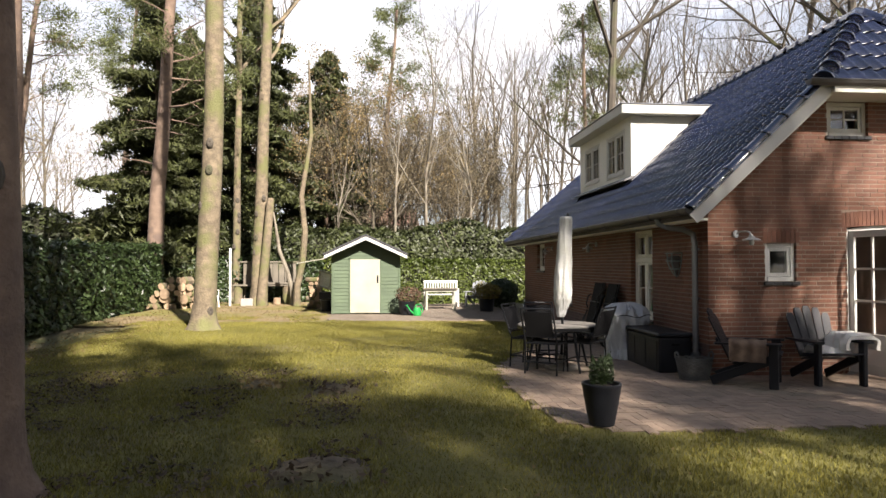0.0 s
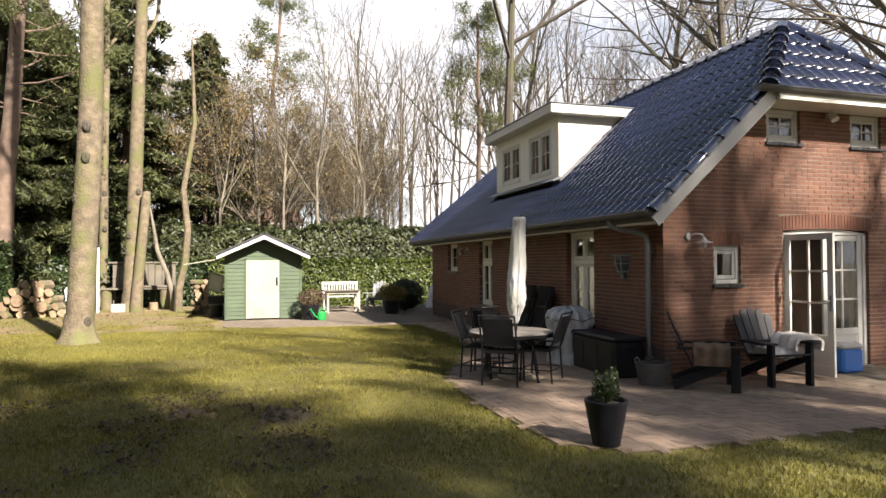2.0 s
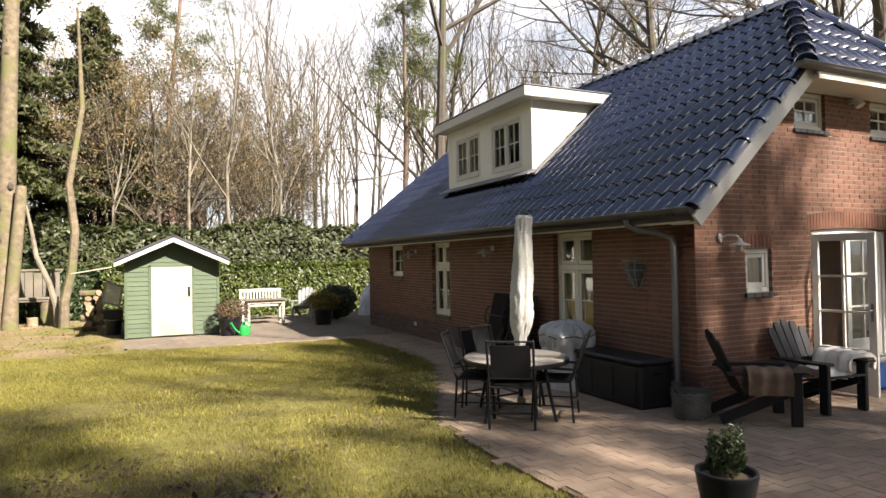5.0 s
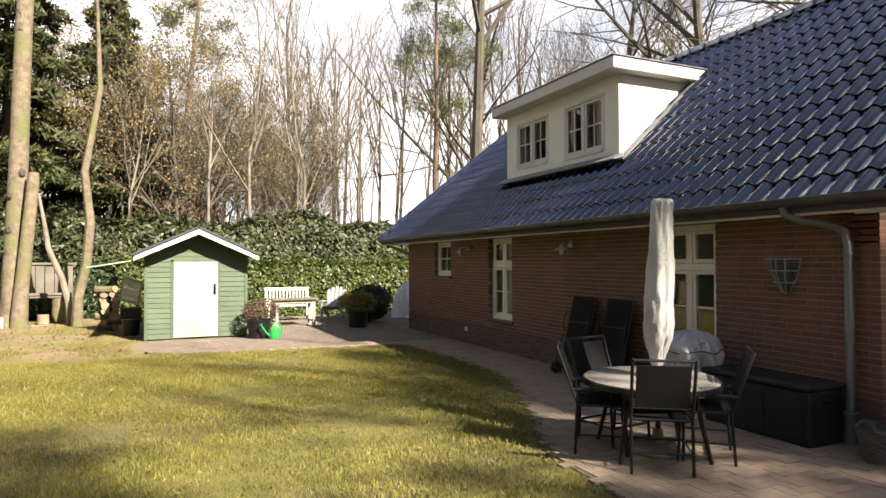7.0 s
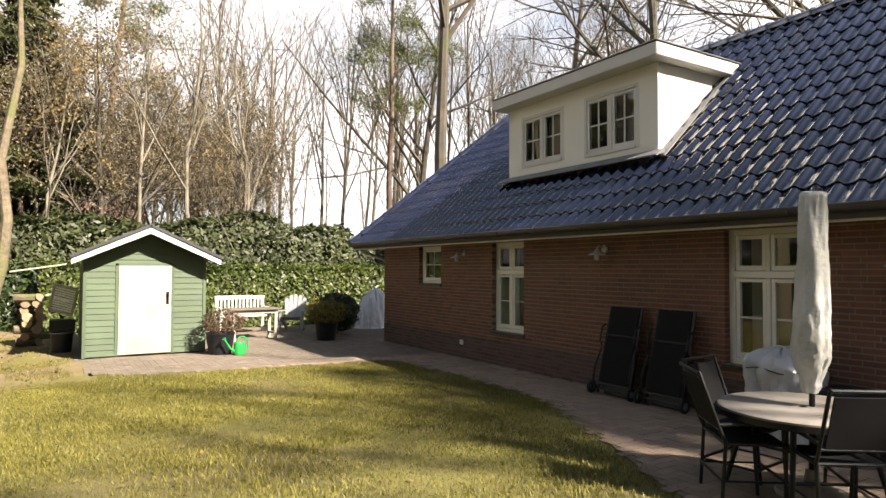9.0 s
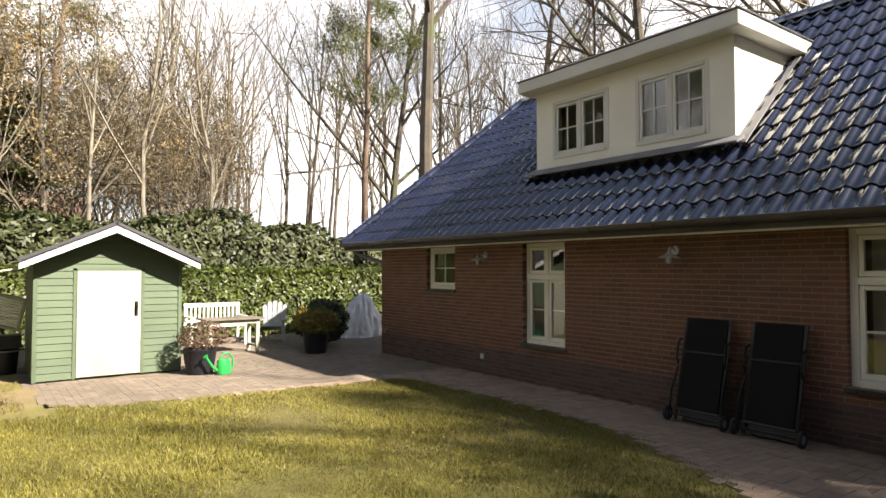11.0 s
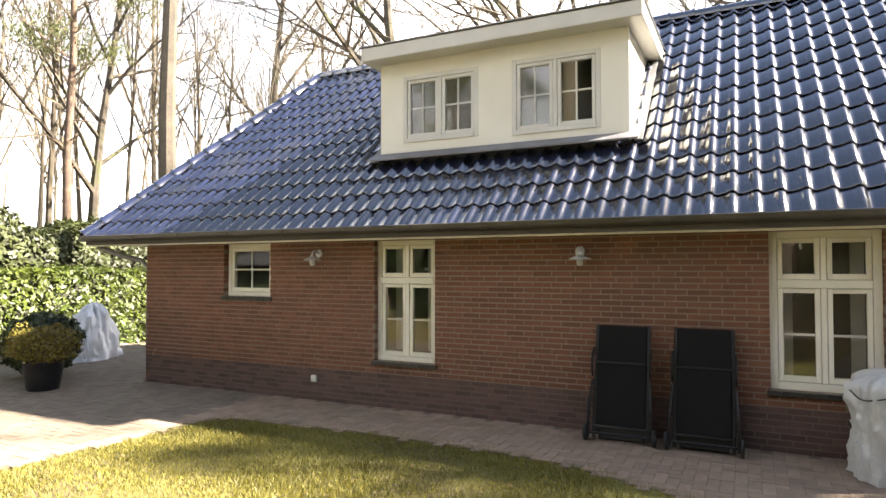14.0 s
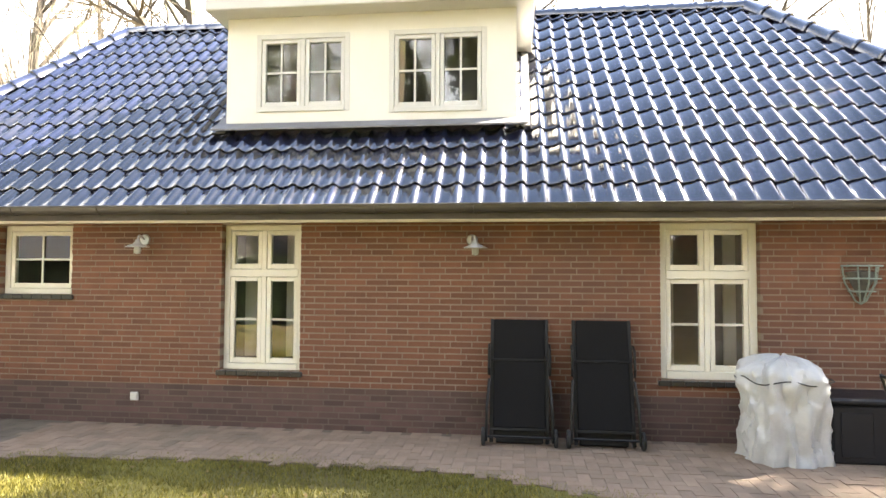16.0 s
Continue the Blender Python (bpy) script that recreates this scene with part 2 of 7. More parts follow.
POT = mat("dark glazed pot", (0.0063, 0.0070, 0.0098), (0.0140, 0.0154, 0.0196), 4, 0.5, 60, 0.1, spec=0.3)
GREENPLASTIC = mat("green plastic", (0.010, 0.22, 0.045), (0.016, 0.29, 0.065), 3, 0.35, 60, 0.02)
BLUEPLASTIC = mat("blue plastic", (0.03, 0.14, 0.48), (0.04, 0.18, 0.56), 3, 0.4, 60, 0.02)
GREYPLASTIC = mat("grey plastic", (0.11, 0.118, 0.13), (0.17, 0.18, 0.195), 3, 0.5, 60, 0.05)
PALEGREY = mat("pale grey plastic", (0.16, 0.168, 0.178), (0.24, 0.25, 0.26), 3, 0.5, 60, 0.05)
WICKER = mat("grey wicker", (0.06, 0.06, 0.056), (0.13, 0.128, 0.12), 14, 0.85, 120, 0.6)
THROW = mat("brown woven throw", (0.07, 0.042, 0.028), (0.20, 0.14, 0.095), 9, 0.95, 120, 0.5)
SHEEP = mat("white woolly fleece", (0.62, 0.60, 0.55), (0.78, 0.76, 0.71), 6, 0.95, 90, 0.8)
LAMPGREY = mat("galvanised lamp metal", (0.34, 0.35, 0.35), (0.48, 0.49, 0.49), 4, 0.4, 60, 0.03, metal=0.4)
STRAW = mat("straw-coloured bare soil", (0.10, 0.075, 0.034), (0.22, 0.165, 0.085), 1.6, 0.95, 30, 0.6, c=(0.12, 0.11, 0.022), cscale=0.55, cpos=(0.44, 0.6))
VERDIGRIS = mat("blue-grey painted metal", (0.16, 0.21, 0.20), (0.26, 0.32, 0.30), 5, 0.6, 60, 0.2)
REDROOF = mat("red-brown clay tile", (0.15, 0.085, 0.06), (0.24, 0.145, 0.105), 3, 0.85, 20, 0.4)
DARKROOF = mat("dark far roof", (0.045, 0.04, 0.036), (0.08, 0.07, 0.062), 3, 0.85, 20, 0.3)
HEATHER = mat("reddish shrub", (0.055, 0.030, 0.020), (0.13, 0.072, 0.045), 4, 0.9, 20, 0.3, pieces=0.3)
CURTAIN = mat("curtain", (0.42, 0.40, 0.35), (0.55, 0.53, 0.48), 2, 0.9, 60, 0.1)

GLASS = bpy.data.materials.new("window glass")
GLASS.use_nodes = True
gp = GLASS.node_tree.nodes["Principled BSDF"]
gp.inputs["Base Color"].default_value = (0.93, 0.96, 0.95, 1)
gp.inputs["Roughness"].default_value, gp.inputs["IOR"].default_value = 0.0, 1.5
gp.inputs["Transmission Weight"].default_value = 1.0


# ---- mesh helpers ----
class Geo:
    """Vertices and faces gathered for one mesh."""

    def __init__(self):
        self.v, self.f = [], []

    def add(self, vs, fs, m=None):
        k = len(self.v)
        self.v += [tuple(m @ Vector(p)) for p in vs] if m else [tuple(p) for p in vs]
        self.f += [tuple(i + k for i in q) for q in fs]
        return self

    def box(self, x0, x1, y0, y1, z0, z1, b=0.0, m=None):
        lo, hi = (min(x0, x1), min(y0, y1), min(z0, z1)), (max(x0, x1), max(y0, y1), max(z0, z1))
        if not b:
            vs = [(x, y, z) for z in (lo[2], hi[2]) for y in (lo[1], hi[1]) for x in (lo[0], hi[0])]
            return self.add(vs, [(0, 2, 3, 1), (4, 5, 7, 6), (0, 1, 5, 4), (2, 6, 7, 3), (0, 4, 6, 2), (1, 3, 7, 5)], m)
        b = min(b, 0.45 * min(h - l for l, h in zip(lo, hi)))
        vs, at = [], {}
        for sx in (0, 1):
            for sy in (0, 1):
                for sz in (0, 1):
                    s = (sx, sy, sz)
                    for a in range(3):
                        at[s + (a,)] = len(vs)
                        vs.append(tuple((hi[i] if s[i] else lo[i]) + (0 if i == a else (-b if s[i] else b)) for i in range(3)))
        fs = []
        for a in range(3):
            u, w = [i for i in range(3) if i != a]
            for s in (0, 1):
                q = []
                for su, sw in ((0, 0), (1, 0), (1, 1), (0, 1)):
                    k = [0, 0, 0]
                    k[a], k[u], k[w] = s, su, sw
                    q.append(at[tuple(k) + (a,)])
                fs.append(q)
            for su in (0, 1):
                for sw in (0, 1):
                    q = []
                    for sa, face in ((0, u), (1, u), (1, w), (0, w)):
                        k = [0, 0, 0]
                        k[a], k[u], k[w] = sa, su, sw
                        q.append(at[tuple(k) + (face,)])
                    fs.append(q)
        for sx in (0, 1):
            for sy in (0, 1):
                for sz in (0, 1):
                    fs.append([at[(sx, sy, sz, a)] for a in range(3)])
        mid = Vector([(l + h) / 2 for l, h in zip(lo, hi)])
        out = []
        for q in fs:
            p = [Vector(vs[i]) for i in q]
            n = (p[1] - p[0]).cross(p[2] - p[0])
            out.append(q if n.dot(sum(p, Vector()) / len(p) - mid) > 0 else q[::-1])
        return self.add(vs, out, m)

    def bar(self, p, q, w, h, b=0.0, up=(0, 0, 1)):
        """A bar from p to q, w wide and h high."""
        p, q = Vector(p), Vector(q)
        d = q - p
        z = d.normalized()
        x = z.cross(Vector(up))
        if x.length < 1e-4:
            x = z.cross(Vector((0, 1, 0)))
        x.normalize()
        y = x.cross(z)
        m = Matrix((x, y, z)).transposed().to_4x4()
        m.translation = p
        return self.box(-w / 2, w / 2, -h / 2, h / 2, 0, d.length, b, m)

    def tube(self, pts, radii, n=8, cap=True):
        pts = [Vector(p) for p in pts]
        if not isinstance(radii, (list, tuple)):
            radii = [radii] * len(pts)
        vs, fs, side = [], [], None
        for i, p in enumerate(pts):
            d = (pts[min(i + 1, len(pts) - 1)] - pts[max(i - 1, 0)]).normalized()
            if side is None:
                side = d.orthogonal().normalized()
            side = (side - d * side.dot(d))
            side = side.normalized() if side.length > 1e-5 else d.orthogonal().normalized()
            o = d.cross(side)
            for k in range(n):
                a = 2 * math.pi * k / n
                vs.append(p + (side * math.cos(a) + o * math.sin(a)) * radii[i])
        for i in range(len(pts) - 1):
            for k in range(n):
                fs.append((i * n + k, i * n + (k + 1) % n, (i + 1) * n + (k + 1) % n, (i + 1) * n + k))
        if cap:
            fs.append(tuple(range(n))[::-1])
            fs.append(tuple((len(pts) - 1) * n + k for k in range(n)))
        return self.add(vs, fs)

    def lathe(self, profile, n=24, m=None, squash=1.0):
        """Turns (radius, z) pairs about the z axis."""
        vs = [(r * math.cos(2 * math.pi * k / n), squash * r * math.sin(2 * math.pi * k / n), z) for r, z in profile for k in range(n)]
        fs = [(i * n + k, i * n + (k + 1) % n, (i + 1) * n + (k + 1) % n, (i + 1) * n + k) for i in range(len(profile) - 1) for k in range(n)]
        return self.add(vs, fs, m)

    def prism(self, poly, a, b, m=None):
        """A flat outline in x and z, from y = a to y = b."""
        n = len(poly)
        vs = [(x, a, z) for x, z in poly] + [(x, b, z) for x, z in poly]
        fs = [tuple(range(n)), tuple(range(n, 2 * n))[::-1]] + [(i, (i + 1) % n, n + (i + 1) % n, n + i)[::-1] for i in range(n)]
        return self.add(vs, fs, m)

    def mesh(self, name, smooth=False):
        me = bpy.data.meshes.new(name)
        me.from_pydata(self.v, [], self.f)
        if smooth:
            me.polygons.foreach_set("use_smooth", [True] * len(me.polygons))
            me.set_sharp_from_angle(angle=radians(40))
        me.update()
        return me


def part(name, geo, material, parent=None, label="", smooth=False):
    me = geo if isinstance(geo, bpy.types.Mesh) else geo.mesh(name, smooth)
    if not me.materials:
        me.materials.append(material)
    ob = new(name, me)
    if parent:
        ob.parent = parent
    if label:
        ob["label"] = label
    return ob


def thing(name, label, category, m=None, group="", kind=""):
    ob = new(name)
    ob.empty_display_size = 0.2
    if m:
        ob.matrix_basis = m
    return tagged(ob, label, category, group, kind)


def fast_mesh(name, verts, faces):
    """A mesh from number arrays: faces all have as many corners."""
    me = bpy.data.meshes.new(name)
    verts, faces = np.asarray(verts, dtype=np.float32), np.asarray(faces, dtype=np.int32)
    k = faces.shape[1]
    me.vertices.add(len(verts))
    me.vertices.foreach_set("co", verts.ravel())
    me.loops.add(faces.size)
    me.loops.foreach_set("vertex_index", faces.ravel())
    me.polygons.add(len(faces))
    me.polygons.foreach_set("loop_start", np.arange(0, faces.size, k, dtype=np.int32))
    me.update(calc_edges=True)
    return me


def leaves(name, centres, normals, size, slim, rng):
    """Leaves as folded diamonds at centres, facing about along normals."""
    n = len(centres)
    nrm = normals / (np.linalg.norm(normals, axis=1, keepdims=True) + 1e-6)
    r = rng.normal(size=(n, 3))
    u = np.cross(nrm, r)
    u /= np.linalg.norm(u, axis=1, keepdims=True) + 1e-6
    w = np.cross(nrm, u)
    s = size * rng.uniform(0.6, 1.3, (n, 1))
    v = np.stack([centres - u * s, centres + w * s * slim - nrm * s * 0.18, centres + u * s, centres - w * s * slim - nrm * s * 0.18], 1).reshape(-1, 3)
    i = np.arange(n)[:, None] * 4
    return fast_mesh(name, v, i + np.array([[0, 1, 2, 3]]))


# ---- ground ----
def sheet(name, label, x0, x1, y0, y1, step, material, z=0.0, rough=0.0, hole=None):
    nx, ny = max(1, int((x1 - x0) / step)), max(1, int((y1 - y0) / step))
    xs, ys = np.linspace(x0, x1, nx + 1), np.linspace(y0, y1, ny + 1)
    vs = [(x, y, z + rough * noise.noise((x * 0.9, y * 0.9, 0)) + rough * 0.4 * noise.noise((x * 3.1, y * 3.1, 5))) for y in ys for x in xs]
    fs = [(j * (nx + 1) + i, j * (nx + 1) + i + 1, (j + 1) * (nx + 1) + i + 1, (j + 1) * (nx + 1) + i) for j in range(ny) for i in range(nx)]
    g = Geo()
    g.v, g.f = vs, fs
    return tagged(part(name, g, material, smooth=True), label, "ground", kind="structure")


ground = sheet("ground", "brown leaf-strewn woodland soil around the garden", -400, 400, -400, 400, 20, SOIL, -0.06)
lawn = sheet("lawn", "mossy yellow-green lawn with thin bare patches", -11.0, 8.0, -16, 9.55, 0.25, LAWN, -0.012, 0.022)

sheet("bare_soil", "straw-coloured bare soil and moss under the trees", -12.6, -6.1, 8.6, 19.5, 0.25, STRAW, -0.008, 0.03)


# the paved area: terrace, path along the wall, yard by the shed
PAVED = [(8.0, -2.68), (-2.2, -2.68), (-2.75, -2.2), (-2.88, -0.6), (-2.80, 0.9), (-2.55, 1.6), (-2.1, 2.5), (-1.6, 3.6), (-1.2, 4.6), (-1.12, 6.5),
         (-1.25, 8.6), (-1.8, 8.78), (-3.4, 8.95), (-5.5, 9.25), (-6.05, 9.7), (-6.2, 10.6), (-6.25, 16.4), (3.2, 16.4), (3.2, 11.53), (0.0, 11.53), (0.0, 0.0), (8.0, 0.0)]


def paved(x, y):
    """Whether each point lies on the paving."""
    x, y = np.asarray(x, dtype=float), np.asarray(y, dtype=float)
    inside = np.zeros(x.shape, dtype=bool)
    for (x0, y0), (x1, y1) in zip(PAVED, PAVED[1:] + PAVED[:1]):
        if y0 != y1:
            inside ^= ((y0 > y) != (y1 > y)) & (x < (x1 - x0) * (y - y0) / (y1 - y0) + x0)
    return inside


# ---- the house: x from 0 to 6, y from 0 to 11.53, ridge along y ----
HX, HY = 6.0, 11.53
EAVE_X, EAVE_Z, RIDGE_Z = -0.42, 2.27, 5.47
PITCH = (RIDGE_Z - EAVE_Z) / (3.0 - EAVE_X)
VERGE_Y, HIP_Y = -0.42, 12.42
RIDGE_S, RIDGE_N = 0.88, 10.40
HALF_Z = 4.00                                # eave of the half hip over the gable
HALF_X = EAVE_X + (HALF_Z - EAVE_Z) / PITCH


def roof_z(x):
    return EAVE_Z + PITCH * (min(x, 6 - x) - EAVE_X)


COURSE, BRICK_L = 0.0625, 0.22
WEST = [("w2", 6.42, 7.30, 0.60, 2.14), ("w3", 1.83, 2.77, 0.60, 2.15), ("w4", 9.02, 9.90, 1.38, 2.14)]
SOUTH = [("w1", 0.83, 1.30, 1.31, 1.84), ("d1", 2.05, 3.70, 0.0, 2.10), ("g1", 1.78, 2.41, 3.37, 3.86), ("g2", 3.37, 4.00, 3.37, 3.86),
         ("w5", 4.47, 4.95, 1.19, 1.82)]


def spans(lo, hi, holes, z0, z1):
    """What is left of lo..hi between the openings at that height."""
    out, a = [], lo
    for _, h0, h1, b0, b1 in sorted(holes, key=lambda h: h[1]):
        if b0 < z1 - 0.01 and b1 > z0 + 0.01:
            if h0 > a:
                out.append((a, h0))
            a = max(a, h1)
    if hi > a:
        out.append((a, hi))
    return out


def course_bricks(limits, holes, rows):
    """(u0, u1, z0, z1) of every brick in a running bond."""
    rng = random.Random(3)
    out = []
    for r in range(rows):
        z0, z1 = r * COURSE, (r + 1) * COURSE
        lo, hi = limits(z0 + COURSE / 2)
        for a, b in spans(lo, hi, holes, z0, z1):
            u = math.floor(a / BRICK_L) * BRICK_L + (0.11 if r % 2 else 0) + rng.choice((0, 0, 0.055)) - BRICK_L
            while u < b:
                e0, e1 = max(a - (0.003 if a > lo else 0), u + 0.006), min(b + (0.003 if b < hi else 0), u + BRICK_L - 0.007)
                if e1 - e0 > 0.03:
                    out.append((e0, e1, z0 + 0.0075, z1 - 0.0075))
                u += BRICK_L
    return out


def slab(g, limits, holes, top, put):
    cuts = sorted({0.0, top, *[h[3] for h in holes], *[h[4] for h in holes], *[2.1 + 0.1 * k for k in range(40)]})
    cuts = [c for c in cuts if 0 <= c <= top]
    for z0, z1 in zip(cuts, cuts[1:]):
        lo, hi = limits((z0 + z1) / 2)
        for a, b in spans(lo, hi, holes, z0, z1):
            put(g, a, b, z0, z1)


def gable_limits(z):
    if z < EAVE_Z + 0.2:
        return 0.0, HX
    x = EAVE_X + (z - EAVE_Z) / PITCH + 0.06
    return max(0.0, x), min(HX, 6 - x)


def wall(name, label, limits, holes, top, put, bricks=True):
    g = Geo()
    slab(g, limits, holes, top, put)
    return tagged(part(name, g, MORTAR), label, "wall", kind="structure")


wall_west = wall("wall_west", "long red-brown brick wall with pale joints and dark brick plinth", lambda z: (0.0, HY), WEST, 2.40,
                 lambda g, a, b, z0, z1: g.box(0.005, 0.28, max(a, 0.005), min(b, HY - 0.005), z0, z1))
wall_south = wall("wall_south", "red-brown brick gable wall above the terrace", gable_limits, SOUTH, 3.95,
                  lambda g, a, b, z0, z1: g.box(max(a, 0.286), min(b, HX - 0.005), 0.005, 0.28, z0, z1) if z1 < 2.1 else g.box(max(a, 0.005), min(b, HX - 0.005), 0.0055, 0.28, z0, z1))
wall_east = tagged(part("wall_east", Geo().box(5.72, 6, 0.28, HY - 0.28, 0, 2.4), BRICK), "red-brown brick rear wall of the house", "wall", kind="structure")
wall_north = tagged(part("wall_north", Geo().box(0.28, 5.72, HY - 0.28, HY - 0.004, 0, 2.4), BRICK), "red-brown brick north wall of the house", "wall", kind="structure")
floor = tagged(part("floor", Geo().box(0.28, 5.72, 0.28, HY - 0.28, 0.0, 0.06), FLOORING), "oak floor inside the house", "floor", kind="structure")
ceiling = tagged(part("ceiling", Geo().box(0.28, 5.72, 0.28, HY - 0.28, 2.36, 2.5), DIMPLASTER), "white plaster ceiling inside the house, darkened to look dim", "ceiling", kind="structure")
part("lining", Geo().box(0.285, 0.30, 2.9, 6.3, 0.06, 2.36).box(3.6, 3.7, 0.28, HY - 0.28, 0.06, 2.36).box(0.285, 3.6, 5.0, 5.1, 0.06, 2.36), DIMPLASTER, wall_east, "pale plaster partitions indoors, darkened to look dim")

# roof body under the tiles
g = Geo()
T = 0.10
for side in (0, 1):
    X = (lambda x: x) if side == 0 else (lambda x: 6 - x)
    top = [(X(EAVE_X), VERGE_Y, EAVE_Z), (X(HALF_X), VERGE_Y, HALF_Z), (3.0, RIDGE_S, RIDGE_Z), (3.0, RIDGE_N, RIDGE_Z), (X(EAVE_X), HIP_Y, EAVE_Z)]
    low = [(x, y, z - T - 0.02) for x, y, z in top]
    vs = [(x, y, z - 0.03) for x, y, z in top] + low
    fs = [(0, 1, 2, 3, 4), (9, 8, 7, 6, 5)] + [(i, 5 + i, 5 + (i + 1) % 5, (i + 1) % 5) for i in range(5)]
    g.add(vs, fs)
for pts in ([(HALF_X, VERGE_Y, HALF_Z), (6 - HALF_X, VERGE_Y, HALF_Z), (3.0, RIDGE_S, RIDGE_Z)],
            [(EAVE_X, HIP_Y, EAVE_Z), (6 - EAVE_X, HIP_Y, EAVE_Z), (3.0, RIDGE_N, RIDGE_Z)]):
    g.add([(x, y, z - 0.03) for x, y, z in pts] + [(x, y, z - T) for x, y, z in pts], [(0, 1, 2), (5, 4, 3), (0, 3, 4, 1), (1, 4, 5, 2), (2, 5, 3, 0)])
roof = tagged(part("roof", g, DARKROOF), "steep dark blue-black glazed tile roof with half hip", "roof", kind="structure")

# soffits, barge boards, gutters
trim = tagged(part("trim", Geo().box(EAVE_X + 0.03, -0.001, -0.02, HIP_Y - 0.05, 2.155, 2.19, 0.004)
                   .box(EAVE_X + 0.03, EAVE_X + 0.06, -0.30, HIP_Y - 0.05, 2.13, 2.21, 0.004)
                   .box(0, HX, HY + 0.001, HIP_Y - 0.05, 2.155, 2.19), CREAM), "cream painted soffit boards under the eaves", "soffit", kind="structure")
bargeboard = thing("trim_gable", "white painted barge boards along the gable", "barge board", kind="structure")
for s in (0, 1):
    X = (lambda x: x) if s == 0 else (lambda x: 6 - x)
    g = Geo()
    a, b = (EAVE_X - 0.05, EAVE_Z - 0.05), (HALF_X + 0.02, HALF_Z + 0.0)
    poly = [(X(a[0]), a[1] - 0.02), (X(a[0] + 0.10), a[1] - 0.13), (X(b[0] + 0.19), b[1] - 0.04), (X(b[0] + 0.02), b[1] + 0.02)]
    g.prism(poly, VERGE_Y - 0.015, VERGE_Y + 0.02)
    part("board", g, WHITE, bargeboard)
    g = Geo()
    g.prism([(X(EAVE_X + 0.05), EAVE_Z - 0.13), (X(EAVE_X + 0.09), EAVE_Z - 0.155), (X(HALF_X + 0.15), HALF_Z - 0.155), (X(HALF_X + 0.12), HALF_Z - 0.12)], VERGE_Y + 0.022, 0.009)
    part("soffit", g, CREAM, bargeboard)
part("soffit", Geo().box(HALF_X + 0.1, 5.9 - HALF_X, VERGE_Y - 0.06, 0.008, HALF_Z - 0.14, HALF_Z - 0.10).box(HALF_X + 0.1, 5.9 - HALF_X, VERGE_Y - 0.09, VERGE_Y - 0.062, HALF_Z - 0.15, HALF_Z + 0.0), CREAM, bargeboard)


def half_pipe(g, p, q, r, n=8, deep=1.0):
    """A half-round gutter from p to q, open at the top, with a rolled front edge."""
    p, q = Vector(p), Vector(q)
    d = (q - p).normalized()
    side = d.cross(Vector((0, 0, 1)))
    for rr in (r, r - 0.006):
        vs, fs = [], []
        for e in (p, q):
            for k in range(n + 1):
                a = math.pi * k / n
                vs.append(e + side * math.cos(a) * rr - Vector((0, 0, 1)) * math.sin(a) * rr * deep)
        for k in range(n):
            fs.append((k, k + 1, n + 2 + k, n + 1 + k))
        g.add(vs, fs)
    g.tube([p + side * r, q + side * r], 0.011, 6)
    g.tube([p - side * r, q - side * r], 0.011, 6)
    for e in (p, q):
        vs = [e] + [e + side * math.cos(math.pi * k / n) * r - Vector((0, 0, 1)) * math.sin(math.pi * k / n) * r * deep for k in range(n + 1)]
        g.add(vs, [(0, k + 1, k + 2) for k in range(n)])


gutter = thing("gutter", "dark zinc half-round gutter along the eaves", "gutter", kind="structure")
g = Geo()
half_pipe(g, (EAVE_X - 0.03, VERGE_Y + 0.02, 2.285), (EAVE_X - 0.03, HIP_Y + 0.03, 2.285), 0.075)
part("channel", g, GUTTER, gutter, smooth=True)
g = Geo()
half_pipe(g, (EAVE_X - 0.06, HIP_Y + 0.03, 2.285), (6.4, HIP_Y + 0.03, 2.285), 0.075)
part("channel", g, GUTTER, gutter, smooth=True)
g = Geo()
half_pipe(g, (HALF_X - 0.28, VERGE_Y - 0.10, HALF_Z + 0.0), (6.28 - HALF_X, VERGE_Y - 0.10, HALF_Z + 0.0), 0.07)
part("channel", g, GUTTER, gutter, smooth=True)
for k in range(14):
    y = VERGE_Y + 0.25 + k * 0.95
    g = Geo()
    g.tube([(EAVE_X - 0.03 + 0.080 * math.cos(a), y, 2.285 - 0.080 * math.sin(a)) for a in np.linspace(0, math.pi, 9)], 0.006, 4)
    part("bracket", g, GUTTER, gutter)
downpipe = thing("downpipe", "grey zinc downpipe curving from the gutter to the ground", "downpipe", kind="structure")
part("pipe", Geo().tube([(EAVE_X - 0.03, 0.62, 2.22), (EAVE_X - 0.02, 0.61, 2.15), (-0.34, 0.54, 2.09), (-0.17, 0.38, 2.05), (-0.08, 0.27, 1.98), (-0.07, 0.24, 1.85), (-0.07, 0.24, 0.02)], 0.041, 14), ZINC, downpipe, smooth=True)
for z in (0.35, 1.05, 1.75):
    part("clamp", Geo().tube([(-0.07, 0.24, z), (-0.07, 0.24, z + 0.035)], 0.048, 14).box(-0.06, 0.0, 0.225, 0.255, z + 0.005, z + 0.03), ZINC, downpipe, smooth=True)
part("shoe", Geo().lathe([(0.0, 0.005), (0.075, 0.005), (0.075, 0.03), (0.062, 0.05), (0.06, 0.26), (0.066, 0.27), (0.066, 0.30), (0.045, 0.31)], 16, Matrix.Translation((-0.075, 0.24, 0))), ZINC, downpipe, "wider grey pipe foot", smooth=True)
downpipe2 = thing("downpipe", "grey zinc downpipe at the far corner of the house", "downpipe", kind="structure")
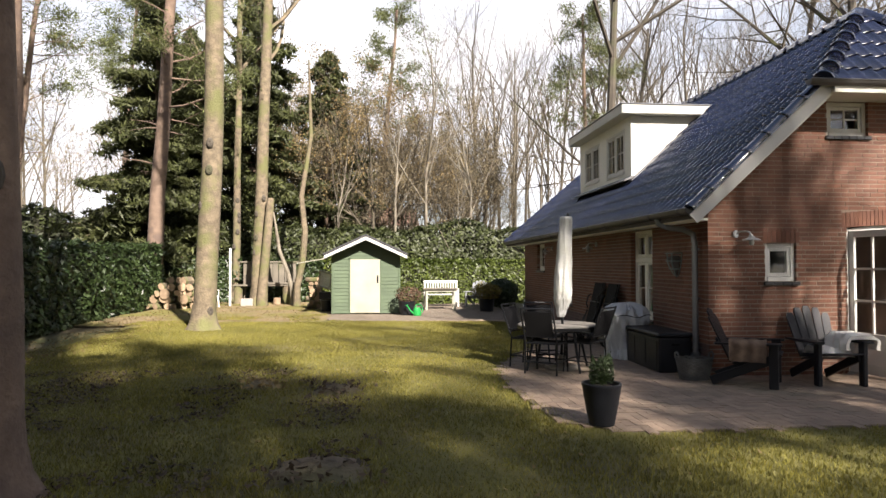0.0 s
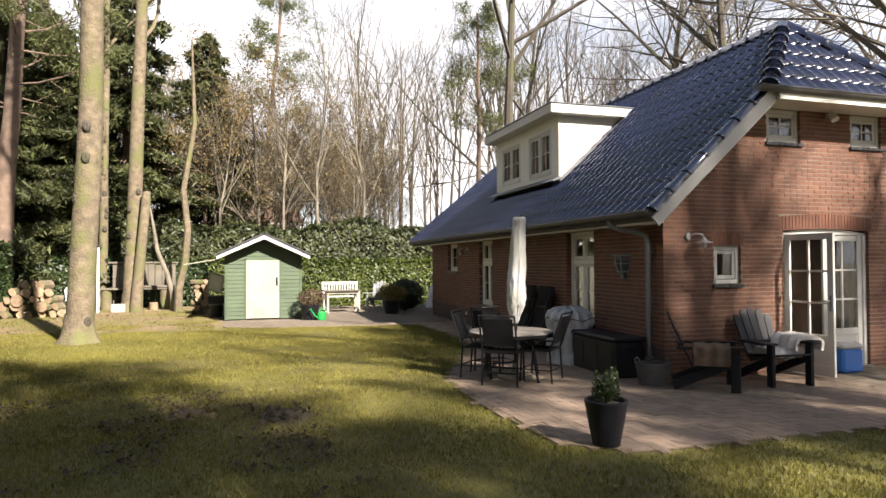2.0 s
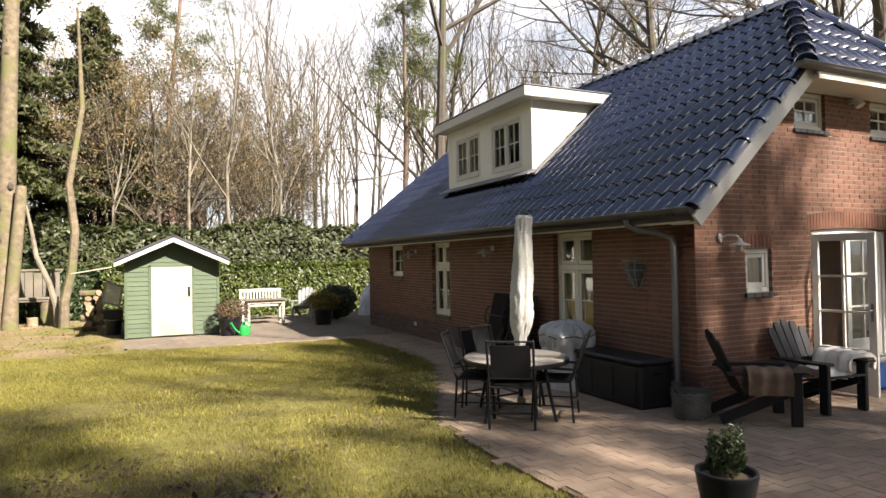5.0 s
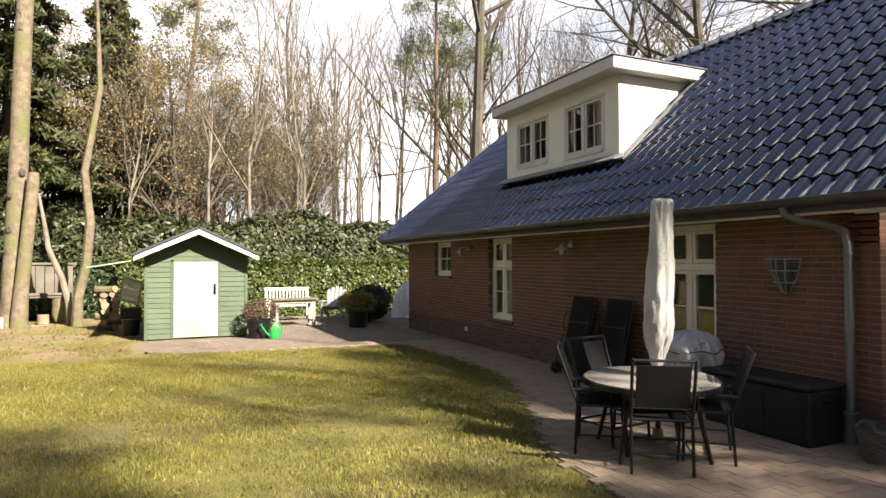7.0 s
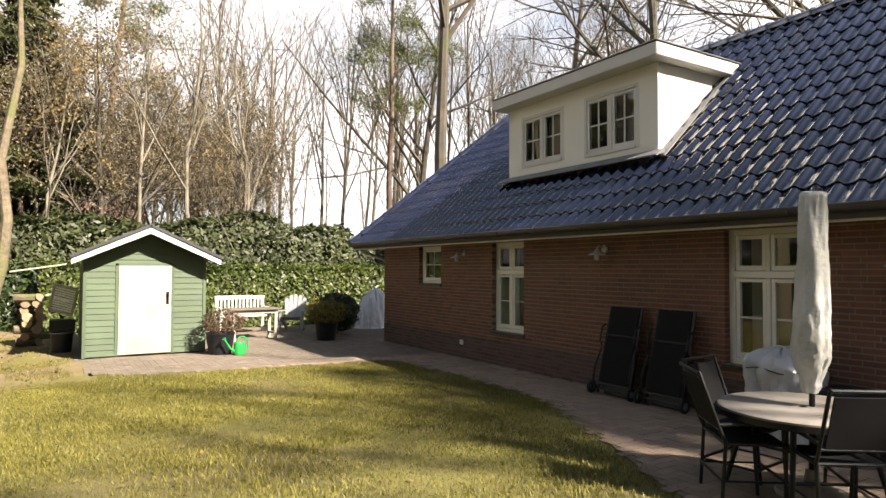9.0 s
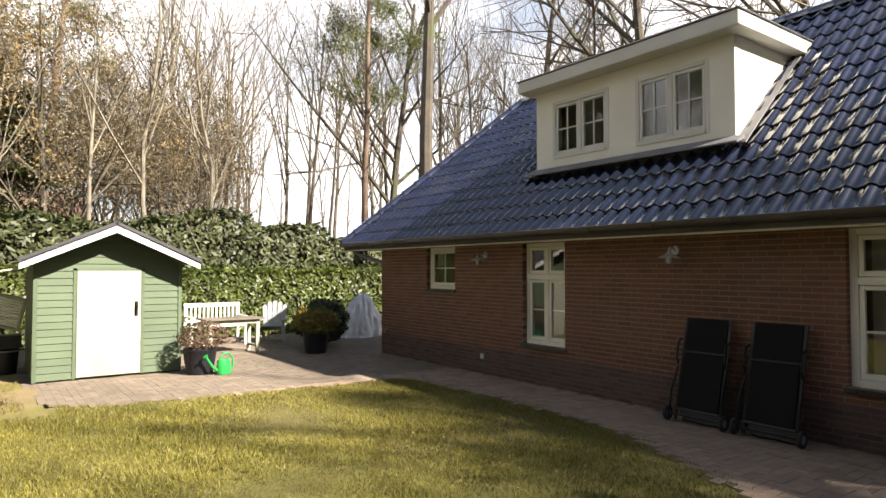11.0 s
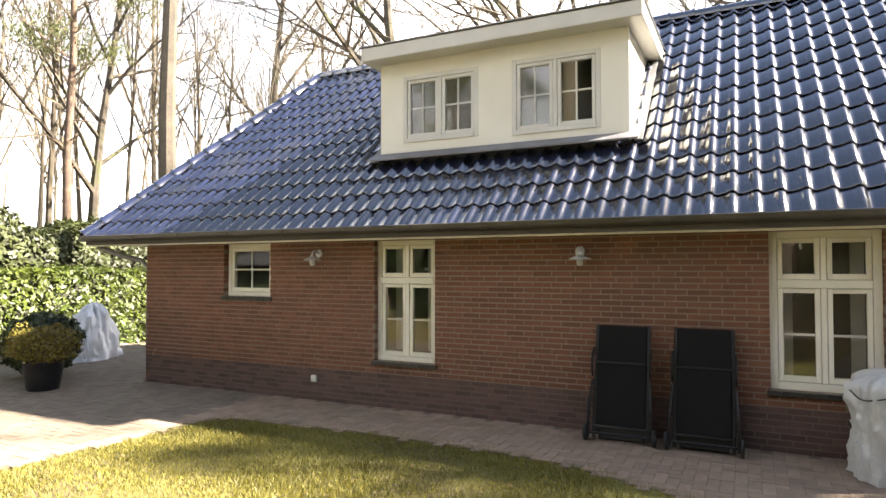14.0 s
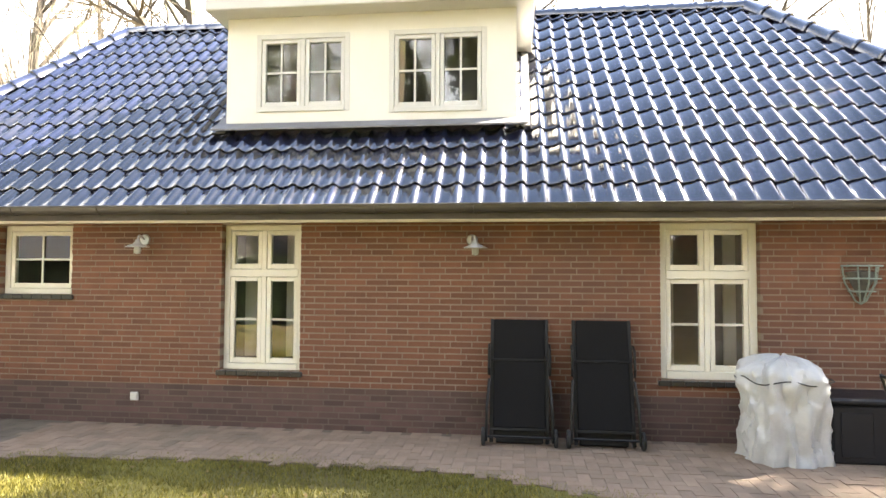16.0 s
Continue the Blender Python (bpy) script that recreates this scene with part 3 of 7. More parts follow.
part("pipe", Geo().tube([(-0.22, HIP_Y - 0.02, 2.22), (-0.20, HIP_Y - 0.05, 2.12), (-0.05, 12.1, 2.0), (0.08, HY + 0.2, 1.9), (0.10, HY + 0.07, 1.78), (0.10, HY + 0.07, 0.02)], 0.04, 12), ZINC, downpipe2, smooth=True)

# ---- dormer ----
DX, DY0, DY1, DZ0, DZ1 = 0.59, 4.17, 7.56, 3.37, 4.62
dormer = thing("dormer", "white rendered flat-roofed dormer with a lead apron", "dormer", kind="structure")
DW = [("a", 6.08, 7.20, 3.50, 4.42), ("b", 4.50, 5.62, 3.46, 4.42)]
g = Geo()
slab(g, lambda z: (DY0, DY1), [(n, a, b, c - DZ0, d - DZ0) for n, a, b, c, d in DW], DZ1 - DZ0, lambda g, a, b, z0, z1: g.box(DX, DX + 0.12, a, b, DZ0 + z0, DZ0 + z1))
part("front_wall", g, STUCCO, dormer)
for y0, y1 in ((DY0, DY0 + 0.1), (DY1 - 0.1, DY1)):
    back = 3.0 - (RIDGE_Z - DZ1) / PITCH
    g = Geo()
    g.prism([(DX + 0.121, DZ0 - 0.02), (DX + 0.121, DZ1), (back, DZ1)], y0, y1)
    part("cheek", g, STUCCO, dormer)
part("roof", Geo().box(DX - 0.27, 2.35, DY0 - 0.20, DY1 + 0.16, DZ1 + 0.002, DZ1 + 0.19, 0.012), WHITE, dormer, "white painted roof edge")
part("roof_trim", Geo().box(DX - 0.29, 2.36, DY0 - 0.22, DY1 + 0.18, DZ1 + 0.192, DZ1 + 0.215, 0.008), ZINC, dormer, "grey zinc roof trim")
part("apron", Geo().add([(DX - 0.02, DY0 - 0.12, DZ0 + 0.0), (DX - 0.02, DY1 + 0.10, DZ0 + 0.0), (DX - 0.20, DY1 + 0.10, DZ0 - 0.10), (DX - 0.20, DY0 - 0.12, DZ0 - 0.10),
                         (DX - 0.01, DY0 - 0.12, DZ0 - 0.06), (DX - 0.01, DY1 + 0.10, DZ0 - 0.06), (DX - 0.20, DY1 + 0.10, DZ0 - 0.12), (DX - 0.20, DY0 - 0.12, DZ0 - 0.12)],
                        [(0, 1, 2, 3), (7, 6, 5, 4), (0, 4, 5, 1), (3, 2, 6, 7), (0, 3, 7, 4), (1, 5, 6, 2)]), LEAD, dormer)
for y in (DY0 - 0.075, DY1 + 0.075):
    z0, z1 = roof_z(DX), roof_z(2.2)
    part("flashing", Geo().bar((DX - 0.05, y, z0 + 0.045), (2.25, y, z1 + 0.085), 0.15, 0.02), LEAD, dormer)
part("lining", Geo().box(DX + 0.5, DX + 0.55, DY0 + 0.1, DY1 - 0.1, DZ0, DZ1), DIMPLASTER, dormer, "pale blind wall indoors, darkened to look dim")


# ---- windows: x along the wall, y inwards, z up from the opening's lower left corner ----
def window(name, label, m, w, h, lights, sill=True, frame_w=0.06, deep=0.10, mat_frame=CREAM, rows_sill=True):
    """lights: (x0, x1, z0, z1, columns, rows) of each sash, as fractions of the clear opening."""
    ob = thing(name, label, "window", m, kind="structure")
    f = frame_w
    y0, y1 = deep - 0.05, deep + 0.04
    g = Geo().box(0, f, y0, y1, 0, h, 0.005).box(w - f, w, y0, y1, 0, h, 0.005).box(f, w - f, y0, y1, h - f, h, 0.005).box(f, w - f, y0 - 0.015, y1, 0, f, 0.005)
    xs = sorted({round(q[0], 4) for q in lights} | {round(q[1], 4) for q in lights})
    zs = sorted({round(q[2], 4) for q in lights} | {round(q[3], 4) for q in lights})
    W, H = w - 2 * f, h - 2 * f
    for z in zs[1:-1]:
        g.box(f, w - f, y0 - 0.012, y1, f + z * H - 0.04, f + z * H + 0.04, 0.005)
    for x in xs[1:-1]:
        g.box(f + x * W - 0.025, f + x * W + 0.025, y0 + 0.003, y1 - 0.003, f, h - f, 0.005)
    part("window_frame", g, mat_frame, ob)
    for x0, x1, z0, z1, nc, nr in lights:
        a, b, c, d = f + x0 * W + (0.025 if x0 > 0 else 0), f + x1 * W - (0.025 if x1 < 1 else 0), f + z0 * H + (0.04 if z0 > 0 else 0), f + z1 * H - (0.04 if z1 < 1 else 0)
        s, e = 0.045, 0.004
        a, b, c, d = a + e, b - e, c + e, d - e
        g = Geo().box(a, a + s, y0 + 0.012, y1 - 0.02, c, d, 0.004).box(b - s, b, y0 + 0.012, y1 - 0.02, c, d, 0.004).box(a + s, b - s, y0 + 0.012, y1 - 0.02, d - s, d, 0.004).box(a + s, b - s, y0 + 0.012, y1 - 0.02, c, c + s + 0.01, 0.004)
        sash = part("sash", g, mat_frame, ob)
        part("pane", Geo().box(a + s, b - s, y0 + 0.035, y0 + 0.041, c + s + 0.01, d - s), GLASS, ob).visible_shadow = False
        if nc > 1 or nr > 1:
            g = Geo()
            for k in range(1, nc):
                x = a + s + (b - a - 2 * s) * k / nc
                g.box(x - 0.011, x + 0.011, y0 + 0.020, y0 + 0.033, c + s + 0.01, d - s)
            for k in range(1, nr):
                z = c + s + 0.01 + (d - c - 2 * s - 0.01) * k / nr
                g.box(a + s, b - s, y0 + 0.021, y0 + 0.032, z - 0.011, z + 0.011)
            part("glazing_bar", g, WHITE, ob)
    if sill:
        n = max(2, int(w / 0.105)) if rows_sill else 1
        for k in range(n):
            a, b = -0.03 + (w + 0.06) * k / n, -0.03 + (w + 0.06) * (k + 1) / n
            part("window_sill", Geo().box(a + 0.002, b - 0.002, -0.035, deep - 0.052, -0.055, -0.004, 0.006), SILL, ob)
    return ob


def on_west(y1, z):
    return pose(0, y1, z, 0, 0, -90)


TALL = [(0, 0.5, 0, 0.68, 1, 2), (0.5, 1, 0, 0.68, 1, 2), (0, 0.5, 0.68, 1, 1, 1), (0.5, 1, 0.68, 1, 1, 1)]
window("window_1", "tall cream casement window with a transom, four lights", on_west(7.30, 0.60), 0.88, 1.54, TALL, deep=0.14)
window("window_2", "tall cream casement window with a transom beside the parasol", on_west(2.77, 0.60), 0.94, 1.55, TALL, frame_w=0.075, deep=0.14)
window("window_3", "small cream window with one glazed sash of four panes", on_west(9.90, 1.38), 0.88, 0.76, [(0, 1, 0, 1, 2, 2)], deep=0.14)
for y1, y0, z0, z1, nm in ((7.20, 6.08, 3.50, 4.42, "window_4"), (5.62, 4.50, 3.46, 4.42, "window_5")):
    window(nm, "white dormer window of two sashes with glazing bars", pose(DX, y1, z0, 0, 0, -90), y1 - y0, z1 - z0, [(0, 0.5, 0, 1, 2, 2), (0.5, 1, 0, 1, 2, 2)], sill=False, deep=0.045, mat_frame=WHITE)
window("window_6", "small white square window in the brick gable", pose(0.83, 0, 1.31), 0.47, 0.53, [(0, 1, 0, 1, 1, 1)], mat_frame=WHITE)
window("window_7", "small white attic window with four panes", pose(1.78, 0, 3.37), 0.63, 0.49, [(0, 1, 0, 1, 2, 2)], mat_frame=WHITE)
window("window_8", "small white attic window with four panes", pose(3.37, 0, 3.37), 0.63, 0.49, [(0, 1, 0, 1, 2, 2)], mat_frame=WHITE)
window("window_9", "small white square window in the brick gable", pose(4.47, 0, 1.19), 0.48, 0.63, [(0, 1, 0, 1, 1, 1)], mat_frame=WHITE)
part("drape", Geo().box(0.40, 0.43, 6.55, 6.72, 0.7, 2.2).box(0.40, 0.43, 7.05, 7.2, 0.7, 2.2).box(0.40, 0.43, 2.55, 2.68, 0.7, 2.2).box(0.40, 0.43, 1.93, 2.05, 0.7, 2.2), CURTAIN, wall_west, "pale curtains indoors")


# ---- garden doors, one leaf open ----
door = thing("door_1", "white glazed double garden doors with one leaf open", "door", pose(2.05, 0, 0.02), kind="structure")
part("door_frame", Geo().box(0, 0.065, 0.05, 0.14, 0, 2.04, 0.005).box(1.585, 1.65, 0.05, 0.14, 0, 2.04, 0.005).prism([(0, 2.0), (1.65, 2.0), (1.65, 2.02), (1.25, 2.07), (0.825, 2.09), (0.4, 2.07), (0, 2.02)], 0.05, 0.14), WHITE, door)
part("threshold", Geo().box(-0.02, 1.67, -0.03, 0.2, -0.02, 0.012, 0.005), STONE, door)


def leaf(m):
    g = Geo()
    w, h = 0.755, 1.98
    for a, b, c, d in ((0, 0.09, 0, h), (w - 0.09, w, 0, h), (0.09, w - 0.09, h - 0.09, h), (0.09, w - 0.09, 0, 0.14), (0.09, w - 0.09, 0.46, 0.56)):
        g.box(a, b, 0, 0.042, c, d, 0.004)
    g.box(0.09, w - 0.09, 0.010, 0.032, 0.14, 0.46)
    lf = part("door_leaf", g, WHITE, door)
    lf.matrix_basis = m
    g = Geo()
    g.box(w / 2 - 0.014, w / 2 + 0.014, 0.006, 0.036, 0.56, h - 0.09)
    for z in (0.56 + 0.443, 0.56 + 0.887):
        g.box(0.09, w - 0.09, 0.007, 0.035, z - 0.014, z + 0.014)
    part("glazing_bar", g, WHITE, lf)
    part("pane", Geo().box(0.09, w - 0.09, 0.019, 0.024, 0.56, h - 0.09), GLASS, lf).visible_shadow = False
    part("door_handle", Geo().box(w - 0.06, w - 0.03, -0.008, 0.0, 0.9, 1.12, 0.003).tube([(w - 0.045, -0.01, 1.04), (w - 0.045, -0.05, 1.04), (w - 0.16, -0.05, 1.04)], 0.009, 8), ZINC, lf, "steel lever handle")
    return lf


leaf(pose(1.58, 0.112, 0.015, 0, 0, 180))
leaf(pose(0.07, 0.06, 0.015, 0, 0, -84) )


# ---- garden furniture and things by the house ----
def adirondack(label, m, wood=RESIN, group="", width=0.62):
    ob = thing("garden_chair", label, "chair", m, group)
    hw = width / 2
    for k in range(5):
        y = -0.34 + k * 0.115
        z = 0.40 - (y + 0.34) * 0.24
        part("seat_slat", Geo().box(-hw + 0.07, hw - 0.07, -0.05, 0.05, -0.012, 0.012, 0.006, Matrix.Translation((0, y, z)) @ Matrix.Rotation(radians(-13), 4, "X")), wood, ob)
    for k in range(5):
        u = (k - 2) / 2
        tilt = Matrix.Translation((u * 0.19, 0.19, 0.30)) @ Matrix.Rotation(radians(-24), 4, "X") @ Matrix.Rotation(radians(u * 5), 4, "Y")
        h = 0.72 - 0.10 * u * u
        g = Geo()
        g.prism([(-0.046, 0), (0.046, 0), (0.052, h - 0.05), (0.03, h), (-0.03, h), (-0.052, h - 0.05)], -0.011, 0.011, tilt)
        part("back_slat", g, wood, ob)
    part("back_rail", Geo().box(-hw + 0.08, hw - 0.08, 0.0, 0.03, -0.04, 0.04, 0.006, Matrix.Translation((0, 0.33, 0.56)) @ Matrix.Rotation(radians(-24), 4, "X")), wood, ob)
    for s in (-1, 1):
        part("front_leg", Geo().box(s * hw - 0.055 * s, s * hw, -0.36, -0.25, 0.0, 0.54, 0.008), wood, ob)
        part("rear_leg", Geo().bar((s * (hw - 0.075), -0.30, 0.36), (s * (hw - 0.075), 0.42, 0.04), 0.035, 0.11, 0.006), wood, ob)
        g = Geo()
        g.v, g.f = [], []
        poly = [(-0.40, -0.07), (-0.36, -0.085), (0.05, -0.075), (0.36, -0.045), (0.38, 0.035), (0.0, 0.055), (-0.36, 0.075), (-0.40, 0.05)]
        vs = [(s * (hw - 0.01) + s * -b, a, 0.54 + t - 0.03 * (a + 0.4)) for t in (0, 0.026) for a, b in poly]
        n = len(poly)
        g.add(vs, [tuple(range(n)), tuple(range(n, 2 * n))[::-1]] + [(i, (i + 1) % n, n + (i + 1) % n, n + i) for i in range(n)])
        part("armrest", g, wood, ob)
    return ob


adirondack("anthracite garden chair with a brown throw against the gable", pose(0.22, -0.58, 0.012, 0, 0, 54), RESIN, "gable chairs")
adirondack("anthracite garden chair with a white fleece before the garden door", pose(1.30, -0.56, 0.012, 0, 0, -6), RESIN, "gable chairs")
adirondack("pale grey garden chair before the laurel hedge", pose(-1.12, 14.7, 0.012, 0, 0, -28), PALEGREY)


def cloth(name, label, category, m, w, d, fall, material, seed, thick=0.03, waves=0.02):
    """A folded cloth over an edge: flat on top, hanging at both ends."""
    ob = thing(name, label, category, m)
    nx, ny = 16, 22
    vs, fs = [], []
    total = d + 2 * fall
    for t in (thick, 0):
        for j in range(ny + 1):
            s = j / ny * total - total / 2
            for i in range(nx + 1):
                x = (i / nx - 0.5) * w
                e = abs(s) - d / 2
                wob = waves * noise.noise((x * 9, s * 7, seed)) + waves * 0.8 * math.sin(x * 40 + seed)
                if e < 0:
                    y, z = s, 0.0 + wob * 0.5 + t
                else:
                    y, z = math.copysign(d / 2 + 0.02 * min(1, e * 20) + t * 0.8, s) + wob, -e
                vs.append((x + 0.012 * noise.noise((s * 8, seed, x)), y, z))
    c = (nx + 1) * (ny + 1)
    for j in range(ny):
        for i in range(nx):
            a = j * (nx + 1) + i
            fs += [(a, a + 1, a + nx + 2, a + nx + 1), (c + a + nx + 1, c + a + nx + 2, c + a + 1, c + a)]
    for i in range(nx):
        fs += [(i, c + i, c + i + 1, i + 1), (ny * (nx + 1) + i + 1, c + ny * (nx + 1) + i + 1, c + ny * (nx + 1) + i, ny * (nx + 1) + i)]
    for j in range(ny):
        a, b = j * (nx + 1), (j + 1) * (nx + 1)
        fs += [(a, b, c + b, c + a), (a + nx, c + a + nx, c + b + nx, b + nx)]
    part("cloth", Geo().add(vs, fs), material, ob, smooth=True)
    return ob


cloth("throw", "brown woven throw folded over the chair's armrest", "blanket", pose(0.06, -0.84, 0.585, 0, 0, 144), 0.42, 0.16, 0.24, THROW, 4)
cloth("fleece", "white woolly fleece draped over the chair", "blanket", pose(1.57, -0.66, 0.60, 0, 0, 84), 0.50, 0.30, 0.14, SHEEP, 7, 0.05, 0.03)
cloth("fleece", "white fleece folded on the chair's seat", "blanket", pose(1.30, -0.60, 0.40, 0, 0, -6), 0.40, 0.30, 0.03, SHEEP, 9, 0.07, 0.03)

cooler = thing("cool_box", "blue plastic cool box with a white lid by the door", "cool box", pose(2.90, -0.26, 0.012))
part("body", Geo().box(-0.19, 0.19, -0.13, 0.13, 0, 0.34, 0.03), BLUEPLASTIC, cooler)
part("lid", Geo().box(-0.20, 0.20, -0.14, 0.14, 0.342, 0.41, 0.025), WHITE, cooler, "white lid")
part("handle", Geo().tube([(-0.20, 0, 0.30), (-0.225, 0, 0.40), (-0.16, 0, 0.445), (0.16, 0, 0.445), (0.225, 0, 0.40), (0.20, 0, 0.30)], 0.011, 6), WHITE, cooler)

basket = thing("basket", "grey wicker basket with two handles under the downpipe", "basket", pose(-0.32, -0.20, 0.012))
g = Geo()
for k in range(12):
    z = 0.012 + k * 0.024
    r = 0.165 + 0.004 * k
    g.tube([(r * math.cos(a) * 1.15, r * math.sin(a) * 0.85, z + 0.006 * math.sin(a * 14 + k * math.pi)) for a in np.linspace(0, 2 * math.pi, 43)], 0.0135, 5, cap=False)
part("weave", g, WICKER, basket)
part("base", Geo().lathe([(0.0, 0.004), (0.16, 0.004), (0.16, 0.012)], 20), WICKER, basket)
for s in (-1, 1):
    part("handle", Geo().tube([(s * 0.235, -0.06, 0.28), (s * 0.245, -0.05, 0.34), (s * 0.245, 0, 0.365), (s * 0.245, 0.05, 0.34), (s * 0.235, 0.06, 0.28)], 0.012, 6), WICKER, basket)

box = thing("storage_box", "dark anthracite plastic cushion box along the wall", "storage box", pose(-0.35, 0.88, 0.012))
part("body", Geo().box(-0.24, 0.24, -0.60, 0.60, 0, 0.50, 0.02), RESIN, box)
part("lid", Geo().box(-0.26, 0.26, -0.62, 0.62, 0.503, 0.56, 0.018), RESIN, box)
for y in (-0.4, 0, 0.4):
    part("rib", Geo().box(-0.25, -0.241, y - 0.13, y + 0.13, 0.06, 0.44, 0.004), RESIN, box)
part("handle", Geo().box(-0.06, 0.06, -0.612, -0.601, 0.38, 0.41, 0.004), BLACK, box)


def crumpled(name, label, category, m, rings, material, seed, squash=1.0, n=40, amp=0.03, drape=0.0):
    """A loose cover: (radius, z) rings with creases; drape: hanging folds that deepen towards the hem."""
    ob = thing(name, label, category, m)
    vs, fs = [], []
    top = rings[-1][1]
    fine = []
    for (r, z), (r2, z2) in zip(rings, rings[1:]):
        fine += [(r + (r2 - r) * u / 3, z + (z2 - z) * u / 3) for u in range(3)]
    fine.append(rings[-1])
    for j, (r, z) in enumerate(fine):
        for k in range(n):
            a = 2 * math.pi * k / n
            q = max(abs(math.cos(a)), abs(math.sin(a))) ** 0.55
            x, y = math.cos(a), math.sin(a)
            f = amp * (noise.noise((x * 3, y * 3, z * 3 + seed)) + 0.7 * (0.4 - abs(noise.noise((x * 4 + z * 3, y * 4 - z * 2, z * 6 + seed)))) + 0.5 * (0.35 - abs(noise.noise((x * 9 - z * 5, y * 9, z * 9 + seed)))))
            f += drape * (1 - z / top) ** 0.7 * (0.5 - abs(math.sin(a * 4.5 + 1.3 * math.sin(a * 2 + seed))))
            rr = r / q * (0.93) + f * min(1, r * 4)
            vs.append((rr * x, rr * y * squash, max(0, z + 0.5 * f * (z > 0.05))))
    for j in range(len(fine) - 1):
        fs += [(j * n + k, j * n + (k + 1) % n, (j + 1) * n + (k + 1) % n, (j + 1) * n + k) for k in range(n)]
    fs.append(tuple((len(fine) - 1) * n + k for k in range(n)))
    part("cover", Geo().add(vs, fs), material, ob, smooth=True)
    return ob


bbq = crumpled("barbecue_cover", "silver-grey plastic cover pulled over a barbecue", "cover", pose(-0.46, 1.83, 0.012, 0, 0, 8),
               [(0.30, 0.0), (0.305, 0.08), (0.30, 0.2), (0.295, 0.32), (0.30, 0.42), (0.295, 0.52), (0.31, 0.60), (0.305, 0.68), (0.30, 0.73), (0.26, 0.80), (0.18, 0.855), (0.09, 0.88), (0.02, 0.885)], SILVER, 3, 1.12, 96, 0.07)
part("drawstring", Geo().tube([(0.335 * math.cos(a) / max(abs(math.cos(a)), abs(math.sin(a))) ** 0.55 * 0.93, 0.335 * 1.12 * math.sin(a) / max(abs(math.cos(a)), abs(math.sin(a))) ** 0.55 * 0.93, 0.70 + 0.02 * math.sin(5 * a)) for a in np.linspace(0, 2 * math.pi, 49)], 0.006, 5, cap=False), FRAME, bbq)
tarp = crumpled("bicycle_cover", "silver tarpaulin draped over something by the hedge", "cover", pose(1.25, 14.6, 0.012, 0, 0, 20),
                [(0.62, 0.0), (0.60, 0.12), (0.57, 0.28), (0.52, 0.46), (0.45, 0.64), (0.36, 0.82), (0.24, 0.96), (0.12, 1.05), (0.03, 1.07)], TARP, 8, 0.6, 96, 0.10, 0.10)

# table, parasol and chairs
table = thing("garden_table", "round garden table with a pale stone top on dark legs", "table", pose(-1.90, 0.86, 0.012))
part("tabletop", Geo().lathe([(0.0, 0.628), (0.575, 0.628), (0.585, 0.636), (0.585, 0.650), (0.575, 0.658), (0.05, 0.658), (0.03, 0.658)], 48), STONE, table, smooth=True)
part("rim", Geo().lathe([(0.56, 0.596), (0.60, 0.596), (0.60, 0.640), (0.588, 0.640), (0.588, 0.626), (0.56, 0.626), (0.56, 0.596)], 48), FRAME, table, smooth=True)
for a in (20, 110, 200, 290):
    c, s = math.cos(radians(a)), math.sin(radians(a))
    part("leg", Geo().tube([(0.40 * c, 0.40 * s, 0.60), (0.46 * c, 0.46 * s, 0.3), (0.54 * c, 0.54 * s, 0.0)], [0.022, 0.02, 0.018], 8), FRAME, table, smooth=True)
part("brace", Geo().tube([(0.43 * math.cos(a), 0.43 * math.sin(a), 0.42) for a in np.linspace(0, 2 * math.pi, 25)], 0.010, 6, cap=False), FRAME, table)

parasol = thing("parasol", "closed parasol in a weathered grey-white cover", "parasol", pose(-1.85, 0.83, 0.012))
part("base", Geo().lathe([(0.0, 0.0), (0.24, 0.0), (0.25, 0.02), (0.24, 0.05), (0.06, 0.08), (0.04, 0.20), (0.0, 0.20)], 28), STONE, parasol, smooth=True)
part("pole", Geo().tube([(0, 0, 0.1), (0.03, 0, 1.1), (0.12, -0.02, 2.28)], 0.021, 10), FRAME, parasol, smooth=True)
vs, fs, n = [], [], 48
prof = [(0.045, 0.76), (0.062, 0.80), (0.07, 0.86), (0.095, 0.93), (0.122, 1.02), (0.126, 1.12), (0.118, 1.25), (0.117, 1.4), (0.110, 1.6), (0.104, 1.8), (0.094, 2.0), (0.088, 2.15), (0.086, 2.225), (0.072, 2.25), (0.015, 2.255)]
prof = [(p[0] + (q[0] - p[0]) * u / 4, p[1] + (q[1] - p[1]) * u / 4) for p, q in zip(prof, prof[1:]) for u in range(4)] + prof[-1:]
for r, z in prof:
    for k in range(n):
        a = 2 * math.pi * k / n
        f = 1 + 0.16 * noise.noise((math.cos(a) * 2.4, math.sin(a) * 2.4, z * 3.2)) + 0.10 * (0.4 - abs(noise.noise((math.cos(a) * 4 - z * 3, math.sin(a) * 4, z * 22)))) + 0.05 * math.sin(a * 6 + z * 3) + 0.22 * (0.3 - abs(noise.noise((math.cos(a) * 3 + z * 2, math.sin(a) * 3, z * 9)))) * (1.3 - 0.35 * z / 1.2)
        cx = 0.06 * (z - 0.8)
        vs.append((cx + r * f * math.cos(a), r * f * math.sin(a), z + 0.012 * noise.noise((a, z * 5, 1))))
for j in range(len(prof) - 1):
    fs += [(j * n + k, j * n + (k + 1) % n, (j + 1) * n + (k + 1) % n, (j + 1) * n + k) for k in range(n)]
part("cover", Geo().add(vs, fs), COVER, parasol, smooth=True)
